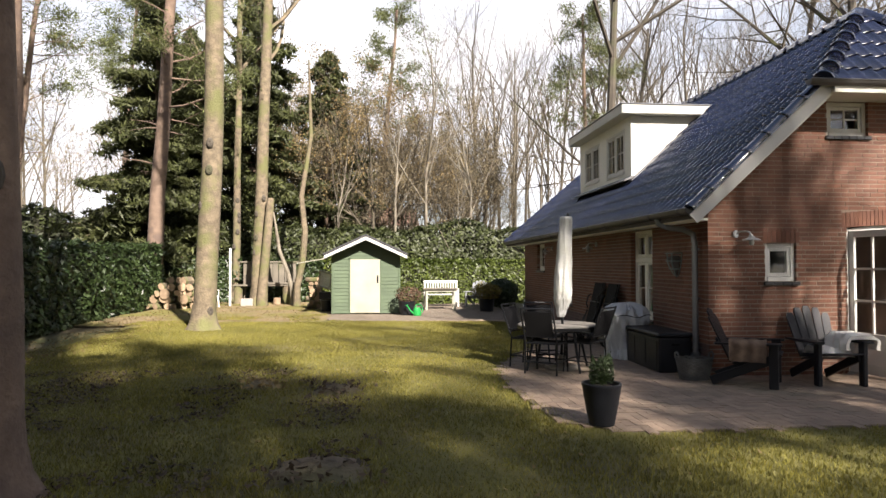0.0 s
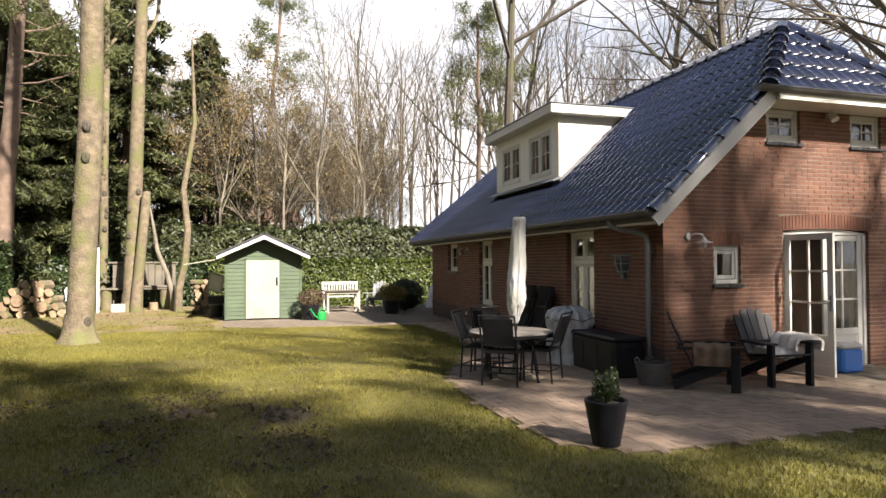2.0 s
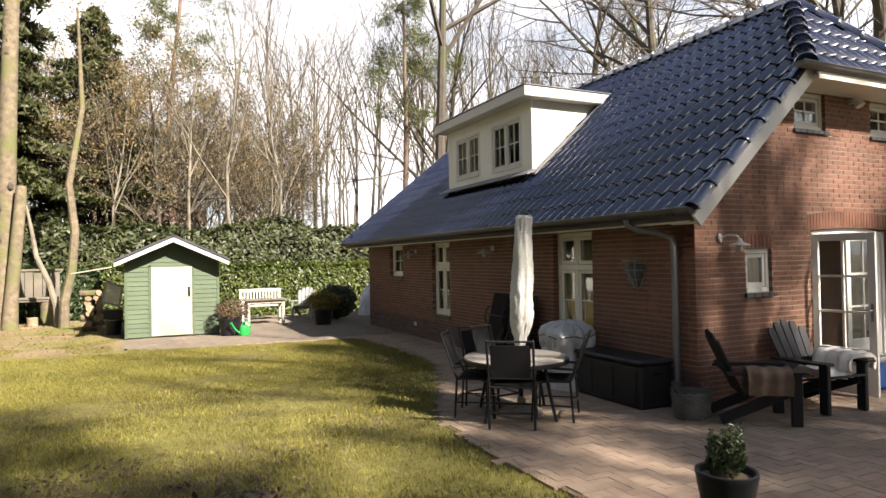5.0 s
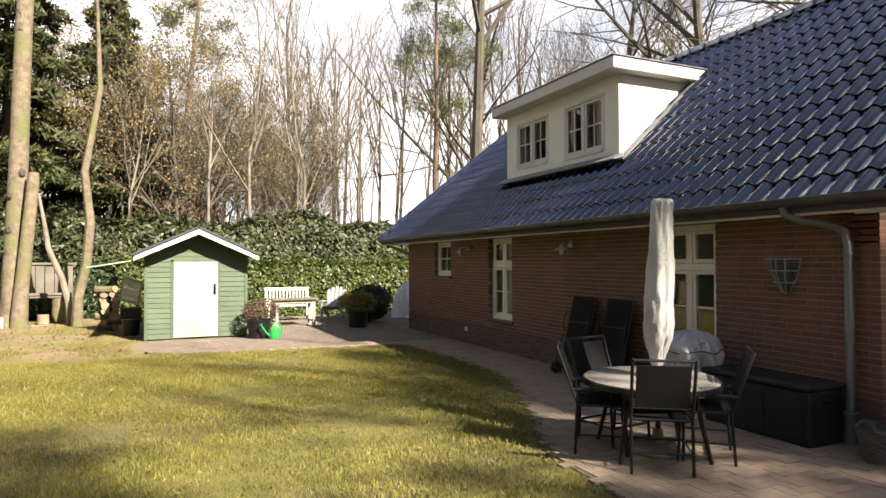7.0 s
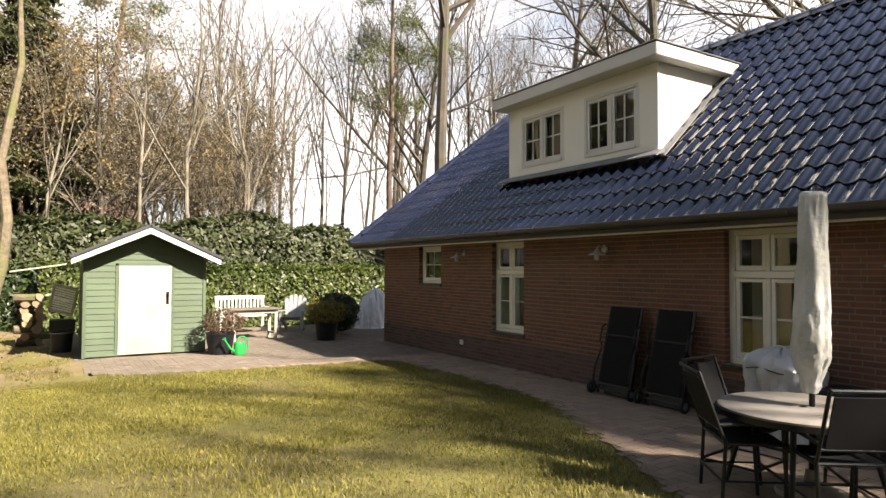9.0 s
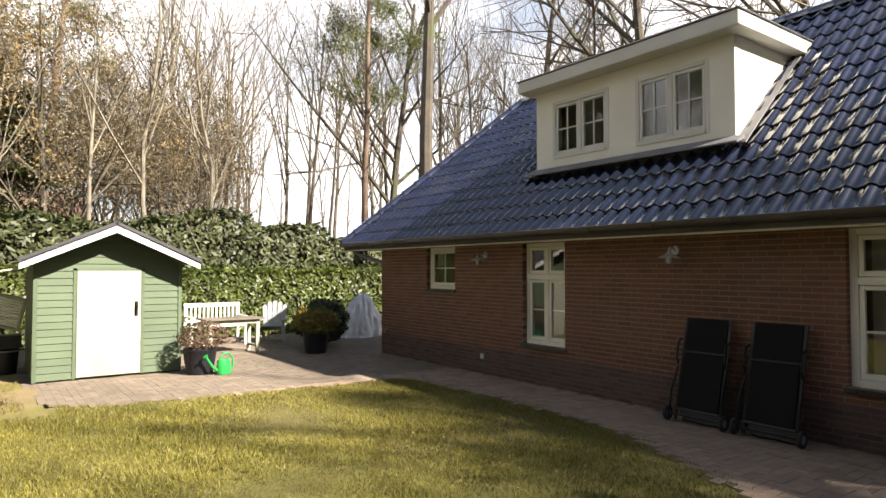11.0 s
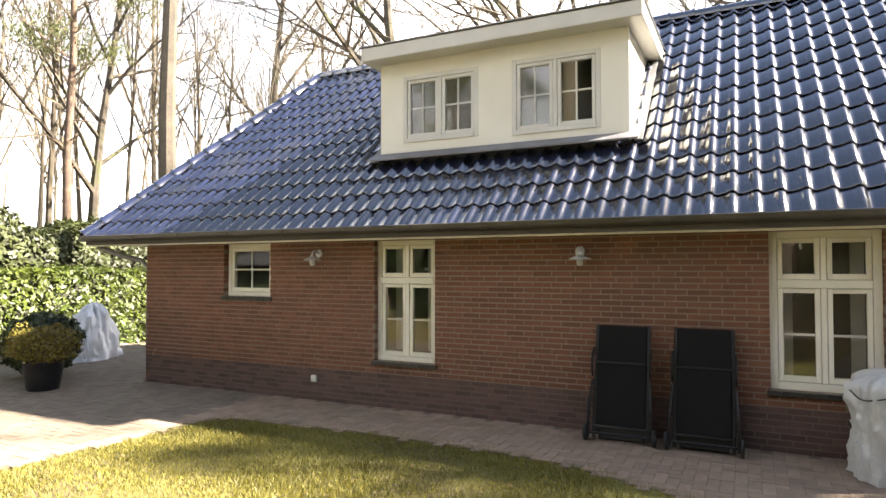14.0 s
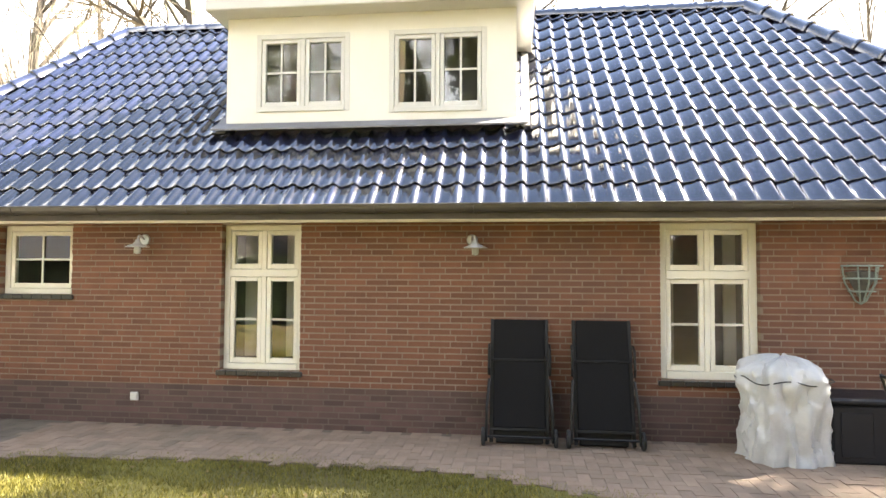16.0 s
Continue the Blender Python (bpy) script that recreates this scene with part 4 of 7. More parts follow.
part("finial", Geo().tube([(0.10, -0.01, 2.24), (0.104, -0.01, 2.31)], [0.014, 0.008], 8), FRAME, parasol)


def terrace_chair(m):
    """Upright tube legs, stretched fabric, the back leaning out; faces -y."""
    ob = thing("terrace_chair", "dark metal terrace chair with black fabric seat at the round table", "chair", m, "chairs round the table")
    part("seat", Geo().box(-0.21, 0.21, -0.20, 0.19, 0.425, 0.437, 0.004), BLACK, ob)
    part("backrest", Geo().box(-0.205, 0.205, -0.005, 0.005, 0.06, 0.45, 0.003, Matrix.Translation((0, 0.215, 0.46)) @ Matrix.Rotation(radians(-19), 4, "X")), BLACK, ob)
    for s in (-1, 1):
        x = s * 0.235
        part("rear_leg", Geo().tube([(x, 0.23, 0.0), (x, 0.21, 0.30), (x, 0.20, 0.44), (x, 0.23, 0.51), (x, 0.375, 0.925), (x * 0.97, 0.38, 0.935)], 0.0135, 8), FRAME, ob, smooth=True)
        part("front_leg", Geo().tube([(x, -0.22, 0.0), (x, -0.20, 0.30), (x, -0.19, 0.54)], 0.0135, 8), FRAME, ob, smooth=True)
        part("armrest", Geo().tube([(x, -0.19, 0.54), (x, -0.17, 0.565), (x, 0.0, 0.575), (x, 0.25, 0.565)], 0.014, 8), FRAME, ob, smooth=True)
        part("seat_rail", Geo().tube([(x, -0.20, 0.43), (x, 0.20, 0.43)], 0.012, 8), FRAME, ob)
        part("runner", Geo().tube([(x, -0.21, 0.17), (x, 0.22, 0.17)], 0.009, 6), FRAME, ob)
    for y, z in ((-0.21, 0.43), (0.20, 0.43), (0.375, 0.925), (0.225, 0.17), (-0.21, 0.17), (0.235, 0.53)):
        part("crossbar", Geo().tube([(-0.235, y, z), (0.235, y, z)], 0.012, 8), FRAME, ob)
    return ob


def facing(x, y, fx, fy):
    return pose(x, y, 0.012, 0, 0, math.degrees(math.atan2(fx, -fy)))


tc = terrace_chair(facing(-2.16, 0.50, 0.58, 0.81))
for x, y, fx, fy in ((-2.25, 1.12, 0.8, -0.6), (-1.58, 0.56, -0.72, 0.70), (-1.95, 1.30, 0.1, -1.0)):
    copy_thing(tc, facing(x, y, fx, fy))


def lounger(y0, y1):
    """A folded sun lounger stood on end against the wall, wheels down."""
    w = y0 - y1
    lean = Matrix.Translation((-0.40, (y0 + y1) / 2, 0.012)) @ Matrix.Rotation(math.atan2(0.29, 1.17), 4, "Y")
    ob = thing("sun_lounger", "folded black sun lounger standing against the brick wall", "sun lounger", lean, "sun loungers")
    h = w / 2
    part("lower_panel", Geo().box(-0.012, 0.006, -h + 0.03, h - 0.03, 0.17, 0.80, 0.005), BLACK, ob)
    part("upper_panel", Geo().box(-0.006, 0.012, -h + 0.03, h - 0.03, 0.815, 1.20, 0.005), BLACK, ob)
    for s in (-1, 1):
        part("side_rail", Geo().bar((0.02, s * (h - 0.012), 0.03), (0.02, s * (h - 0.012), 1.205), 0.026, 0.035, 0.005), FRAME, ob)
        part("leg", Geo().tube([(-0.045, s * (h + 0.035), 0.04), (-0.07, s * (h + 0.03), 0.35), (-0.02, s * (h + 0.012), 0.62)], 0.014, 6), FRAME, ob)
        part("armrest", Geo().tube([(-0.02, s * (h + 0.014), 0.66), (-0.07, s * (h + 0.014), 0.72), (-0.07, s * (h + 0.014), 0.90), (-0.01, s * (h + 0.014), 0.95)], 0.014, 6), FRAME, ob)
        wm = Matrix.Translation((-0.03, s * (h + 0.062), 0.085)) @ Matrix.Rotation(radians(90), 4, "X")
        wheel = part("wheel", Geo().lathe([(0.045, -0.015), (0.078, -0.016), (0.085, -0.008), (0.085, 0.008), (0.078, 0.016), (0.045, 0.015)], 20, wm), RUBBER, ob, smooth=True)
        part("hub", Geo().lathe([(0.0, -0.012), (0.045, -0.012), (0.045, 0.012), (0.0, 0.012)], 14, wm), GREYPLASTIC, wheel)
    part("folded_frame", Geo().box(0.045, 0.075, -h + 0.03, h - 0.03, 0.08, 0.95, 0.01).box(0.08, 0.13, -h + 0.05, h - 0.05, 0.03, 0.62, 0.01), FRAME, ob)
    part("crossbar", Geo().bar((-0.02, -h, 0.155), (-0.02, h, 0.155), 0.022, 0.03, 0.004), FRAME, ob)
    part("hinge_bar", Geo().bar((-0.015, -h, 0.805), (-0.015, h, 0.805), 0.02, 0.022, 0.004), FRAME, ob)
    part("axle", Geo().tube([(-0.03, -h - 0.05, 0.085), (-0.03, h + 0.05, 0.085)], 0.011, 8), FRAME, ob)
    return ob


lounger(4.42, 3.87)
lounger(3.63, 3.08)


def wall_lamp(label, m):
    """Faces -y: round plate, curved arm, flat shade, glass below; the arm runs to +x."""
    ob = thing("wall_lamp", label, "lamp", m)
    part("plate", Geo().lathe([(0.0, 0.02), (0.05, 0.02), (0.058, 0.0)], 20, Matrix.Rotation(radians(90), 4, "X")), LAMPGREY, ob, smooth=True)
    part("arm", Geo().tube([(0, -0.015, 0.0), (0.0, -0.07, 0.03), (0.02, -0.14, 0.035), (0.04, -0.19, 0.02), (0.045, -0.21, -0.03)], 0.011, 8), LAMPGREY, ob, smooth=True)
    part("shade", Geo().lathe([(0.02, -0.01), (0.03, -0.04), (0.045, -0.055), (0.115, -0.082), (0.118, -0.090), (0.04, -0.07)], 24, Matrix.Translation((0.045, -0.21, 0))), LAMPGREY, ob, smooth=True)
    part("bulb_glass", Geo().lathe([(0.03, -0.085), (0.036, -0.12), (0.03, -0.155), (0.0, -0.165)], 14, Matrix.Translation((0.045, -0.21, 0))), SILVER, ob, "frosted glass", smooth=True)
    return ob


wall_lamp("galvanised wall lamp on the brick wall between windows", pose(0, 4.62, 1.97, 0, 0, -90))
wall_lamp("galvanised wall lamp on the brick wall by the small window", pose(0, 8.17, 1.98, 0, 0, -90))
wall_lamp("galvanised wall lamp on the gable beside the small window", pose(0.40, 0, 1.97, 0, 0, 25))
spot = thing("wall_spotlight", "small pale spotlight between the attic windows", "lamp", pose(2.90, 0, 3.80))
part("bracket", Geo().box(-0.03, 0.03, -0.06, 0, -0.03, 0.03, 0.006), WHITE, spot)
part("head", Geo().lathe([(0.0, 0.0), (0.04, 0.0), (0.06, -0.12), (0.055, -0.125), (0.0, -0.11)], 18, Matrix.Translation((0, -0.09, 0.02)) @ Matrix.Rotation(radians(-35), 4, "X")), WHITE, spot, smooth=True)

outlet = thing("wall_socket", "white outdoor socket low on the brick wall", "socket", pose(0, 8.24, 0.255))
part("housing", Geo().box(-0.035, 0, -0.045, 0.045, 0, 0.09, 0.01), WHITE, outlet)
part("flap", Geo().box(-0.042, -0.0355, -0.035, 0.035, 0.01, 0.075, 0.003), WHITE, outlet)
tap = thing("garden_tap", "small brass garden tap low on the brick wall", "tap", pose(0, 11.25, 0.50))
part("body", Geo().tube([(0, 0, 0), (-0.06, 0, 0), (-0.09, 0, -0.02), (-0.095, 0, -0.06)], 0.012, 8), CUTWOOD, tap)
part("knob", Geo().lathe([(0.0, 0.02), (0.025, 0.02), (0.025, 0.035), (0.0, 0.035)], 10, Matrix.Translation((-0.05, 0, 0))), CUTWOOD, tap)

rack = thing("wall_planter", "weathered blue-grey metal hay-rack planter on the wall", "planter", pose(0, 0.93, 1.36, 0, 0, -90))
for z, w, d in ((0.36, 0.17, 0.17), (0.24, 0.155, 0.16), (0.12, 0.11, 0.12)):
    part("band", Geo().tube([(-w, -0.004, z), (-w * 0.8, -d * 0.75, z), (0, -d, z), (w * 0.8, -d * 0.75, z), (w, -0.004, z)], 0.009, 6), VERDIGRIS, rack)
for a in (-1, -0.5, 0, 0.5, 1):
    part("rib", Geo().tube([(a * 0.165, -0.006 - 0.16 * (1 - a * a), 0.37), (a * 0.14, -0.006 - 0.145 * (1 - a * a), 0.2), (a * 0.05, -0.05 * (1 - a * a) - 0.006, 0.03), (0, -0.01, 0.0)], 0.008, 6), VERDIGRIS, rack)
vs = [(0.0, -0.006, 0.01)] + [(0.145 * math.sin(a), -0.006 - 0.14 * math.cos(a), 0.30) for a in np.linspace(-1.5, 1.5, 9)]
part("liner", Geo().add(vs + [(0, -0.004, 0.32)], [(0, i, i + 1) for i in range(1, 9)] + [(10, i + 1, i) for i in range(1, 9)]), WICKER, rack)


# ---- pots and shrubs ----
def shrub(parent, n, size, centre, radius, material, seed, leaf=0.03, cone=0.0, slim=0.35):
    nr = np.random.default_rng(seed)
    d = nr.normal(size=(n, 3))
    d /= np.linalg.norm(d, axis=1, keepdims=True)
    r = nr.uniform(0.55, 1.0, (n, 1)) ** 0.5
    lump = np.array([1 + 0.28 * noise.noise((q[0] * 2.3, q[1] * 2.3, q[2] * 2.3 + seed)) for q in d])[:, None]
    c = d * r * lump * np.array(radius)
    if cone:
        c[:, :2] *= (1 - cone * (c[:, 2:] / radius[2] * 0.5 + 0.5))
    part("foliage", leaves("foliage", c + np.array(centre), d + nr.normal(0, 0.6, d.shape), leaf, slim, nr), material, parent)


def potted(name, label, m, r_top, r_low, h, material, soil=True):
    ob = thing(name, label, "plant pot", m)
    part("pot", Geo().lathe([(0.0, 0.0), (r_low, 0.0), (r_low * 1.03, 0.02), ((r_low + r_top) / 2 * 1.03, h * 0.5), (r_top * 0.985, h - 0.035), (r_top, h - 0.03), (r_top, h - 0.004), (r_top - 0.008, h), (r_top - 0.022, h - 0.006), (r_top - 0.03, h - 0.06)], 32), material, ob, smooth=True)
    part("soil", Geo().lathe([(r_top - 0.026, h - 0.05), (r_top * 0.5, h - 0.035), (0.0, h - 0.03)], 24), SOIL, ob, smooth=True)
    return ob


front = potted("plant_pot", "dark grey tapered pot with a small conifer on the terrace", pose(-2.37, -2.40, 0.012), 0.19, 0.12, 0.40, POT)
part("stem", Geo().tube([(0, 0, 0.35), (0, 0, 0.5)], 0.012, 6), BARK, front)
for k in range(9):
    a = k * 2.4
    rr = 0.085 if k else 0.0
    shrub(front, 170, 0, (rr * math.cos(a), rr * math.sin(a), 0.52 - 0.04 * (k > 0) + 0.03 * (k % 3)), (0.055, 0.055, 0.13 + 0.02 * (k % 2)), DARKLEAF if k % 3 else RHODO, 80 + k, 0.022, 0.7, 0.3)
big = potted("plant_pot", "large black pot with a reddish-brown shrub beside the shed", pose(-3.80, 11.05, 0.012), 0.27, 0.20, 0.42, POT)
shrub(big, 1500, 0, (0.05, -0.02, 0.62), (0.42, 0.36, 0.26), HEATHER, 91, 0.028)
shrub(big, 250, 0, (0.0, 0.0, 0.66), (0.38, 0.32, 0.22), RHODO, 92, 0.03)
mid_pot = potted("plant_pot", "large black pot with a yellow-green azalea on the yard", pose(-1.12, 12.32, 0.012), 0.27, 0.21, 0.42, POT)
shrub(mid_pot, 1500, 0, (0.0, 0.0, 0.64), (0.52, 0.46, 0.26), OLIVELEAF, 93, 0.034)
for k in range(7):
    a = k * 0.9 + 0.2
    shrub(mid_pot, 120, 0, (0.32 * math.cos(a), 0.30 * math.sin(a), 0.74 + 0.05 * (k % 3)), (0.15, 0.15, 0.14), OLIVELEAF, 930 + k, 0.034)
shrub(mid_pot, 500, 0, (0.1, 0.1, 0.60), (0.42, 0.4, 0.3), HEATHER, 94, 0.03)
dark = thing("shrub", "dark evergreen rhododendron bush beside the house corner", "shrub", pose(-0.42, 13.5, 0.0))
part("stem", Geo().tube([(0, 0, 0), (0.05, 0, 0.4)], [0.04, 0.02], 6).tube([(0, 0, 0), (-0.15, 0.1, 0.45)], [0.03, 0.015], 6), BARK, dark)
shrub(dark, 4600, 0, (0, 0, 0.56), (0.64, 0.52, 0.50), DARKLEAF, 95, 0.055, 0, 0.4)

can = thing("watering_can", "bright green plastic watering can on the paving", "watering can", pose(-3.50, 10.75, 0.012, 0, 0, 12))
part("body", Geo().lathe([(0.0, 0.0), (0.115, 0.0), (0.125, 0.02), (0.115, 0.20), (0.10, 0.24), (0.05, 0.25), (0.0, 0.25)], 24, None, 0.75), GREENPLASTIC, can, smooth=True)
part("spout", Geo().tube([(-0.10, 0, 0.06), (-0.20, 0, 0.14), (-0.30, 0, 0.29)], [0.03, 0.022, 0.017], 10), GREENPLASTIC, can, smooth=True)
part("rose", Geo().tube([(-0.30, 0, 0.29), (-0.325, 0, 0.325)], [0.02, 0.042], 12), GREENPLASTIC, can)
part("handle", Geo().tube([(0.11, 0, 0.05), (0.17, 0, 0.12), (0.16, 0, 0.26), (0.08, 0, 0.34), (-0.02, 0, 0.33), (-0.07, 0, 0.24)], 0.015, 8), GREENPLASTIC, can, smooth=True)

# ---- shed ----
shed = thing("shed", "sage green boarded garden shed with white door and felt roof", "shed", pose(0, 0, 0))
SX0, SX1, SY, SD = -6.10, -4.02, 11.52, 13.75
SC = (SX0 + SX1) / 2
def shed_top(x):
    return 2.36 - abs(x - SC) * 0.47
part("wall", Geo().prism([(SX0 + 0.02, 0.03), (SX1 - 0.02, 0.03), (SX1 - 0.02, shed_top(SX1)), (SC, 2.36), (SX0 + 0.02, shed_top(SX0))], SY + 0.02, SD), GREENWOOD, shed)
n = 21
for k in range(n):
    z0 = 0.04 + k * 0.112
    zt = z0 + 0.108
    for a, b in ((SX0, -5.575), (-4.605, SX1)) if zt < 1.76 else ((SX0, SX1),):
        if zt > shed_top(a):
            a = max(a, SC - (2.36 - zt) / 0.47)
        if zt > shed_top(b):
            b = min(b, SC + (2.36 - zt) / 0.47)
        if b - a < 0.05:
            continue
        g = Geo().add([(a, SY - 0.012, z0), (b, SY - 0.012, z0), (b, SY + 0.002, zt), (a, SY + 0.002, zt), (a, SY + 0.019, z0), (b, SY + 0.019, z0), (b, SY + 0.019, zt), (a, SY + 0.019, zt)],
                      [(0, 1, 2, 3), (0, 4, 5, 1), (3, 2, 6, 7), (0, 3, 7, 4), (1, 5, 6, 2)])
        part("weatherboard", g, GREENWOOD, shed)
for k in range(15):
    z0 = 0.04 + k * 0.112
    for X, s in ((SX0, -1), (SX1, 1)):
        g = Geo().add([(X + s * 0.012, SY, z0), (X + s * 0.012, SD, z0), (X - s * 0.002, SD, z0 + 0.108), (X - s * 0.002, SY, z0 + 0.108), (X - s * 0.019, SY, z0), (X - s * 0.019, SD, z0)], [(0, 1, 2, 3), (0, 4, 5, 1)])
        part("weatherboard", g, GREENWOOD, shed)
for x in (SX0 - 0.002, SX1 + 0.002):
    part("corner_post", Geo().box(x - 0.03, x + 0.03, SY - 0.022, SY + 0.03, 0.02, 1.84, 0.004), GREENWOOD, shed)
sd = part("door", Geo().box(-5.55, -4.63, SY - 0.028, SY + 0.01, 0.05, 1.72, 0.005), DOORWHITE, shed, "weathered white painted door")
part("door_handle", Geo().tube([(-4.70, SY - 0.03, 1.02), (-4.70, SY - 0.06, 1.03), (-4.70, SY - 0.06, 1.17), (-4.70, SY - 0.03, 1.18)], 0.009, 6).box(-4.725, -4.675, SY - 0.034, SY - 0.0285, 0.98, 1.22), FRAME, sd, "dark metal pull handle")
part("door_trim", Geo().box(-5.60, -5.555, SY - 0.02, SY + 0.01, 0.03, 1.76).box(-4.625, -4.58, SY - 0.02, SY + 0.01, 0.03, 1.76).box(-5.60, -4.58, SY - 0.02, SY + 0.01, 1.725, 1.77), GREENWOOD, shed)
for s in (-1, 1):
    ex, ez = SC + s * 1.27, 1.86
    a, b = (SC, 2.455), (ex, ez)
    g = Geo()
    g.prism([(a[0], a[1]), (b[0], b[1]), (b[0], b[1] - 0.03), (a[0], a[1] - 0.03)], SY - 0.40, SD + 0.12)
    part("roof_slope", g, FELT, shed, "black roofing felt")
    g = Geo()
    g.prism([(a[0], a[1] - 0.031), (b[0], b[1] - 0.031), (b[0] - s * 0.0, b[1] - 0.115), (a[0], a[1] - 0.135)], SY - 0.405, SY - 0.38)
    part("barge_board", g, WHITE, shed, "white barge board")
    part("felt_edge", Geo().bar((SC - s * 0.01, SY - 0.39, 2.475), (ex + s * 0.02, SY - 0.39, ez + 0.018), 0.06, 0.05), FELT, shed)
    part("purlin", Geo().box(ex - s * 0.12 - 0.02, ex - s * 0.12 + 0.02, SY - 0.375, SY, ez - 0.045, ez - 0.005), GREENWOOD, shed)
part("eave_plank", Geo().bar((-6.27, 11.75, 1.76), (-7.25, 12.0, 1.60), 0.10, 0.03, 0.004), DOORWHITE, shed, "weathered white plank")

# clutter beside the shed
shutter = thing("shutter", "white louvred shutter leaning beside the shed", "shutter", pose(-6.46, 12.55, 0.80, 24, 16, -14))
part("frame", Geo().box(-0.22, -0.18, -0.02, 0.02, 0, 0.6, 0.003).box(0.18, 0.22, -0.02, 0.02, 0, 0.6, 0.003).box(-0.18, 0.18, -0.02, 0.02, 0, 0.04, 0.003).box(-0.18, 0.18, -0.02, 0.02, 0.56, 0.6, 0.003), PALEGREY, shutter)
for k in range(10):
    part("slat", Geo().box(-0.178, 0.178, -0.018, 0.018, -0.004, 0.004, 0.001, Matrix.Translation((0, 0, 0.075 + k * 0.05)) @ Matrix.Rotation(radians(35), 4, "X")), WHITE, shutter)
crate = thing("crate", "dark plastic crate stacked beside the shed", "crate", pose(-6.42, 12.95, 0.43))
part("body", Geo().box(-0.22, 0.22, -0.2, 0.2, 0, 0.22, 0.01), RESIN, crate)
bin_ = thing("bin", "black plastic tub with a grey lid beside the shed", "bin", pose(-6.42, 13.0, 0.0))
part("body", Geo().lathe([(0.0, 0.0), (0.17, 0.0), (0.20, 0.37), (0.215, 0.375), (0.215, 0.39)], 24), RESIN, bin_, smooth=True)
part("lid", Geo().lathe([(0.222, 0.375), (0.222, 0.40), (0.15, 0.42), (0.0, 0.43)], 24), GREYPLASTIC, bin_, smooth=True)


def log_at(m, r, length, seed, group, label="split firewood log with pale cut ends"):
    rng = random.Random(seed)
    ob = thing("log", label, "log", m, group)
    n = 9
    cut_ = rng.random() < 0.5
    ring = [(r * rng.uniform(0.86, 1.08) * math.cos(2 * math.pi * k / n), r * (0.7 if cut_ else 0.95) * rng.uniform(0.86, 1.08) * math.sin(2 * math.pi * k / n)) for k in range(n)]
    vs = [(x, -length / 2, z) for x, z in ring] + [(x, length / 2, z) for x, z in ring]
    part("bark", Geo().add(vs, [(i, (i + 1) % n, n + (i + 1) % n, n + i) for i in range(n)]), BARK, ob)
    for y, off in ((-length / 2, -0.001), (length / 2, 0.001)):
        part("cut_end", Geo().add([(x, y + off, z) for x, z in ring], [tuple(range(n))]), CUTWOOD, ob)
    return ob


rl = random.Random(8)
k = 0
for row in range(5):
    for col in range(7 - row):
        r = rl.uniform(0.12, 0.19)
        x = -12.75 + col * 0.29 + row * 0.15 + rl.uniform(-0.04, 0.04)
        log_at(pose(x, 14.95 + rl.uniform(-0.1, 0.1), 0.10 + row * 0.225 + rl.uniform(-0.02, 0.02), 0, rl.uniform(0, 90), rl.uniform(-30, 30)), r, rl.uniform(0.42, 0.6), 200 + k, "log pile")
        k += 1
for row in range(8):
    for col in range(2):
        log_at(pose(-7.06 + col * 0.22 + rl.uniform(-0.03, 0.03), 14.5 + rl.uniform(-0.05, 0.05), 0.08 + row * 0.135, 0, rl.uniform(0, 90), 90 + rl.uniform(-15, 15) if rl.random() < 0.3 else rl.uniform(-8, 8)), rl.uniform(0.085, 0.115), 0.42, 300 + k, "small wood stack")
        k += 1

# rustic bench
bench = thing("rustic_bench", "weathered plank potting bench on log stumps under the trees", "bench", pose(-9.2, 17.7, 0))
part("seat_plank", Geo().box(-1.35, 1.15, -0.30, 0.10, 0.70, 0.77, 0.012), GREYWOOD, bench)
part("seat_edge", Geo().box(-0.10, 1.12, -0.33, -0.24, 0.775, 0.85, 0.012), GREYWOOD, bench, "mossy yellow-green timber")
for k in range(9):
    x = -1.0 + k * 0.235
    part("back_board", Geo().box(x, x + 0.222 - 0.01 * (k % 2), 0.12, 0.15, 0.72, 1.60 + 0.015 * (k % 3), 0.005), GREYWOOD, bench)
part("back_rail", Geo().box(-1.15, 1.2, 0.08, 0.17, 1.642, 1.71, 0.008), GREYWOOD, bench)
for x, r in ((0.78, 0.19), (-1.15, 0.18)):
    part("stump", Geo().lathe([(0.0, -0.03), (r * 1.1, -0.03), (r, 0.1), (r * 0.95, 0.4), (r, 0.69), (0.0, 0.698)], 14, Matrix.Translation((x, -0.10, 0))), BARK, bench, smooth=True)
for x in (-0.95, 1.0):
    part("post", Geo().box(x - 0.04, x + 0.04, 0.16, 0.24, -0.05, 1.64, 0.005), GREYWOOD, bench)
stump = thing("log_stump", "short cut log standing before the rustic bench", "stump", pose(-8.75, 17.2, -0.05))
part("body", Geo().lathe([(0.0, 0.0), (0.15, 0.0), (0.145, 0.30), (0.0, 0.305)], 14), CUTWOOD, stump, smooth=True)
slab_ = thing("stone_slab", "pale square slab leaning at the tree's foot", "slab", pose(-9.75, 16.35, -0.03, -38, 0, 8))
part("body", Geo().box(-0.22, 0.22, -0.02, 0.02, 0, 0.36, 0.006), STONE, slab_)
pl = thing("plank", "pale plank lying on the soil before the bench", "plank", pose(-8.4, 16.5, -0.03, 0, 0, -8))
part("board", Geo().box(-0.55, 0.55, -0.08, 0.08, 0, 0.035, 0.004), CUTWOOD, pl)

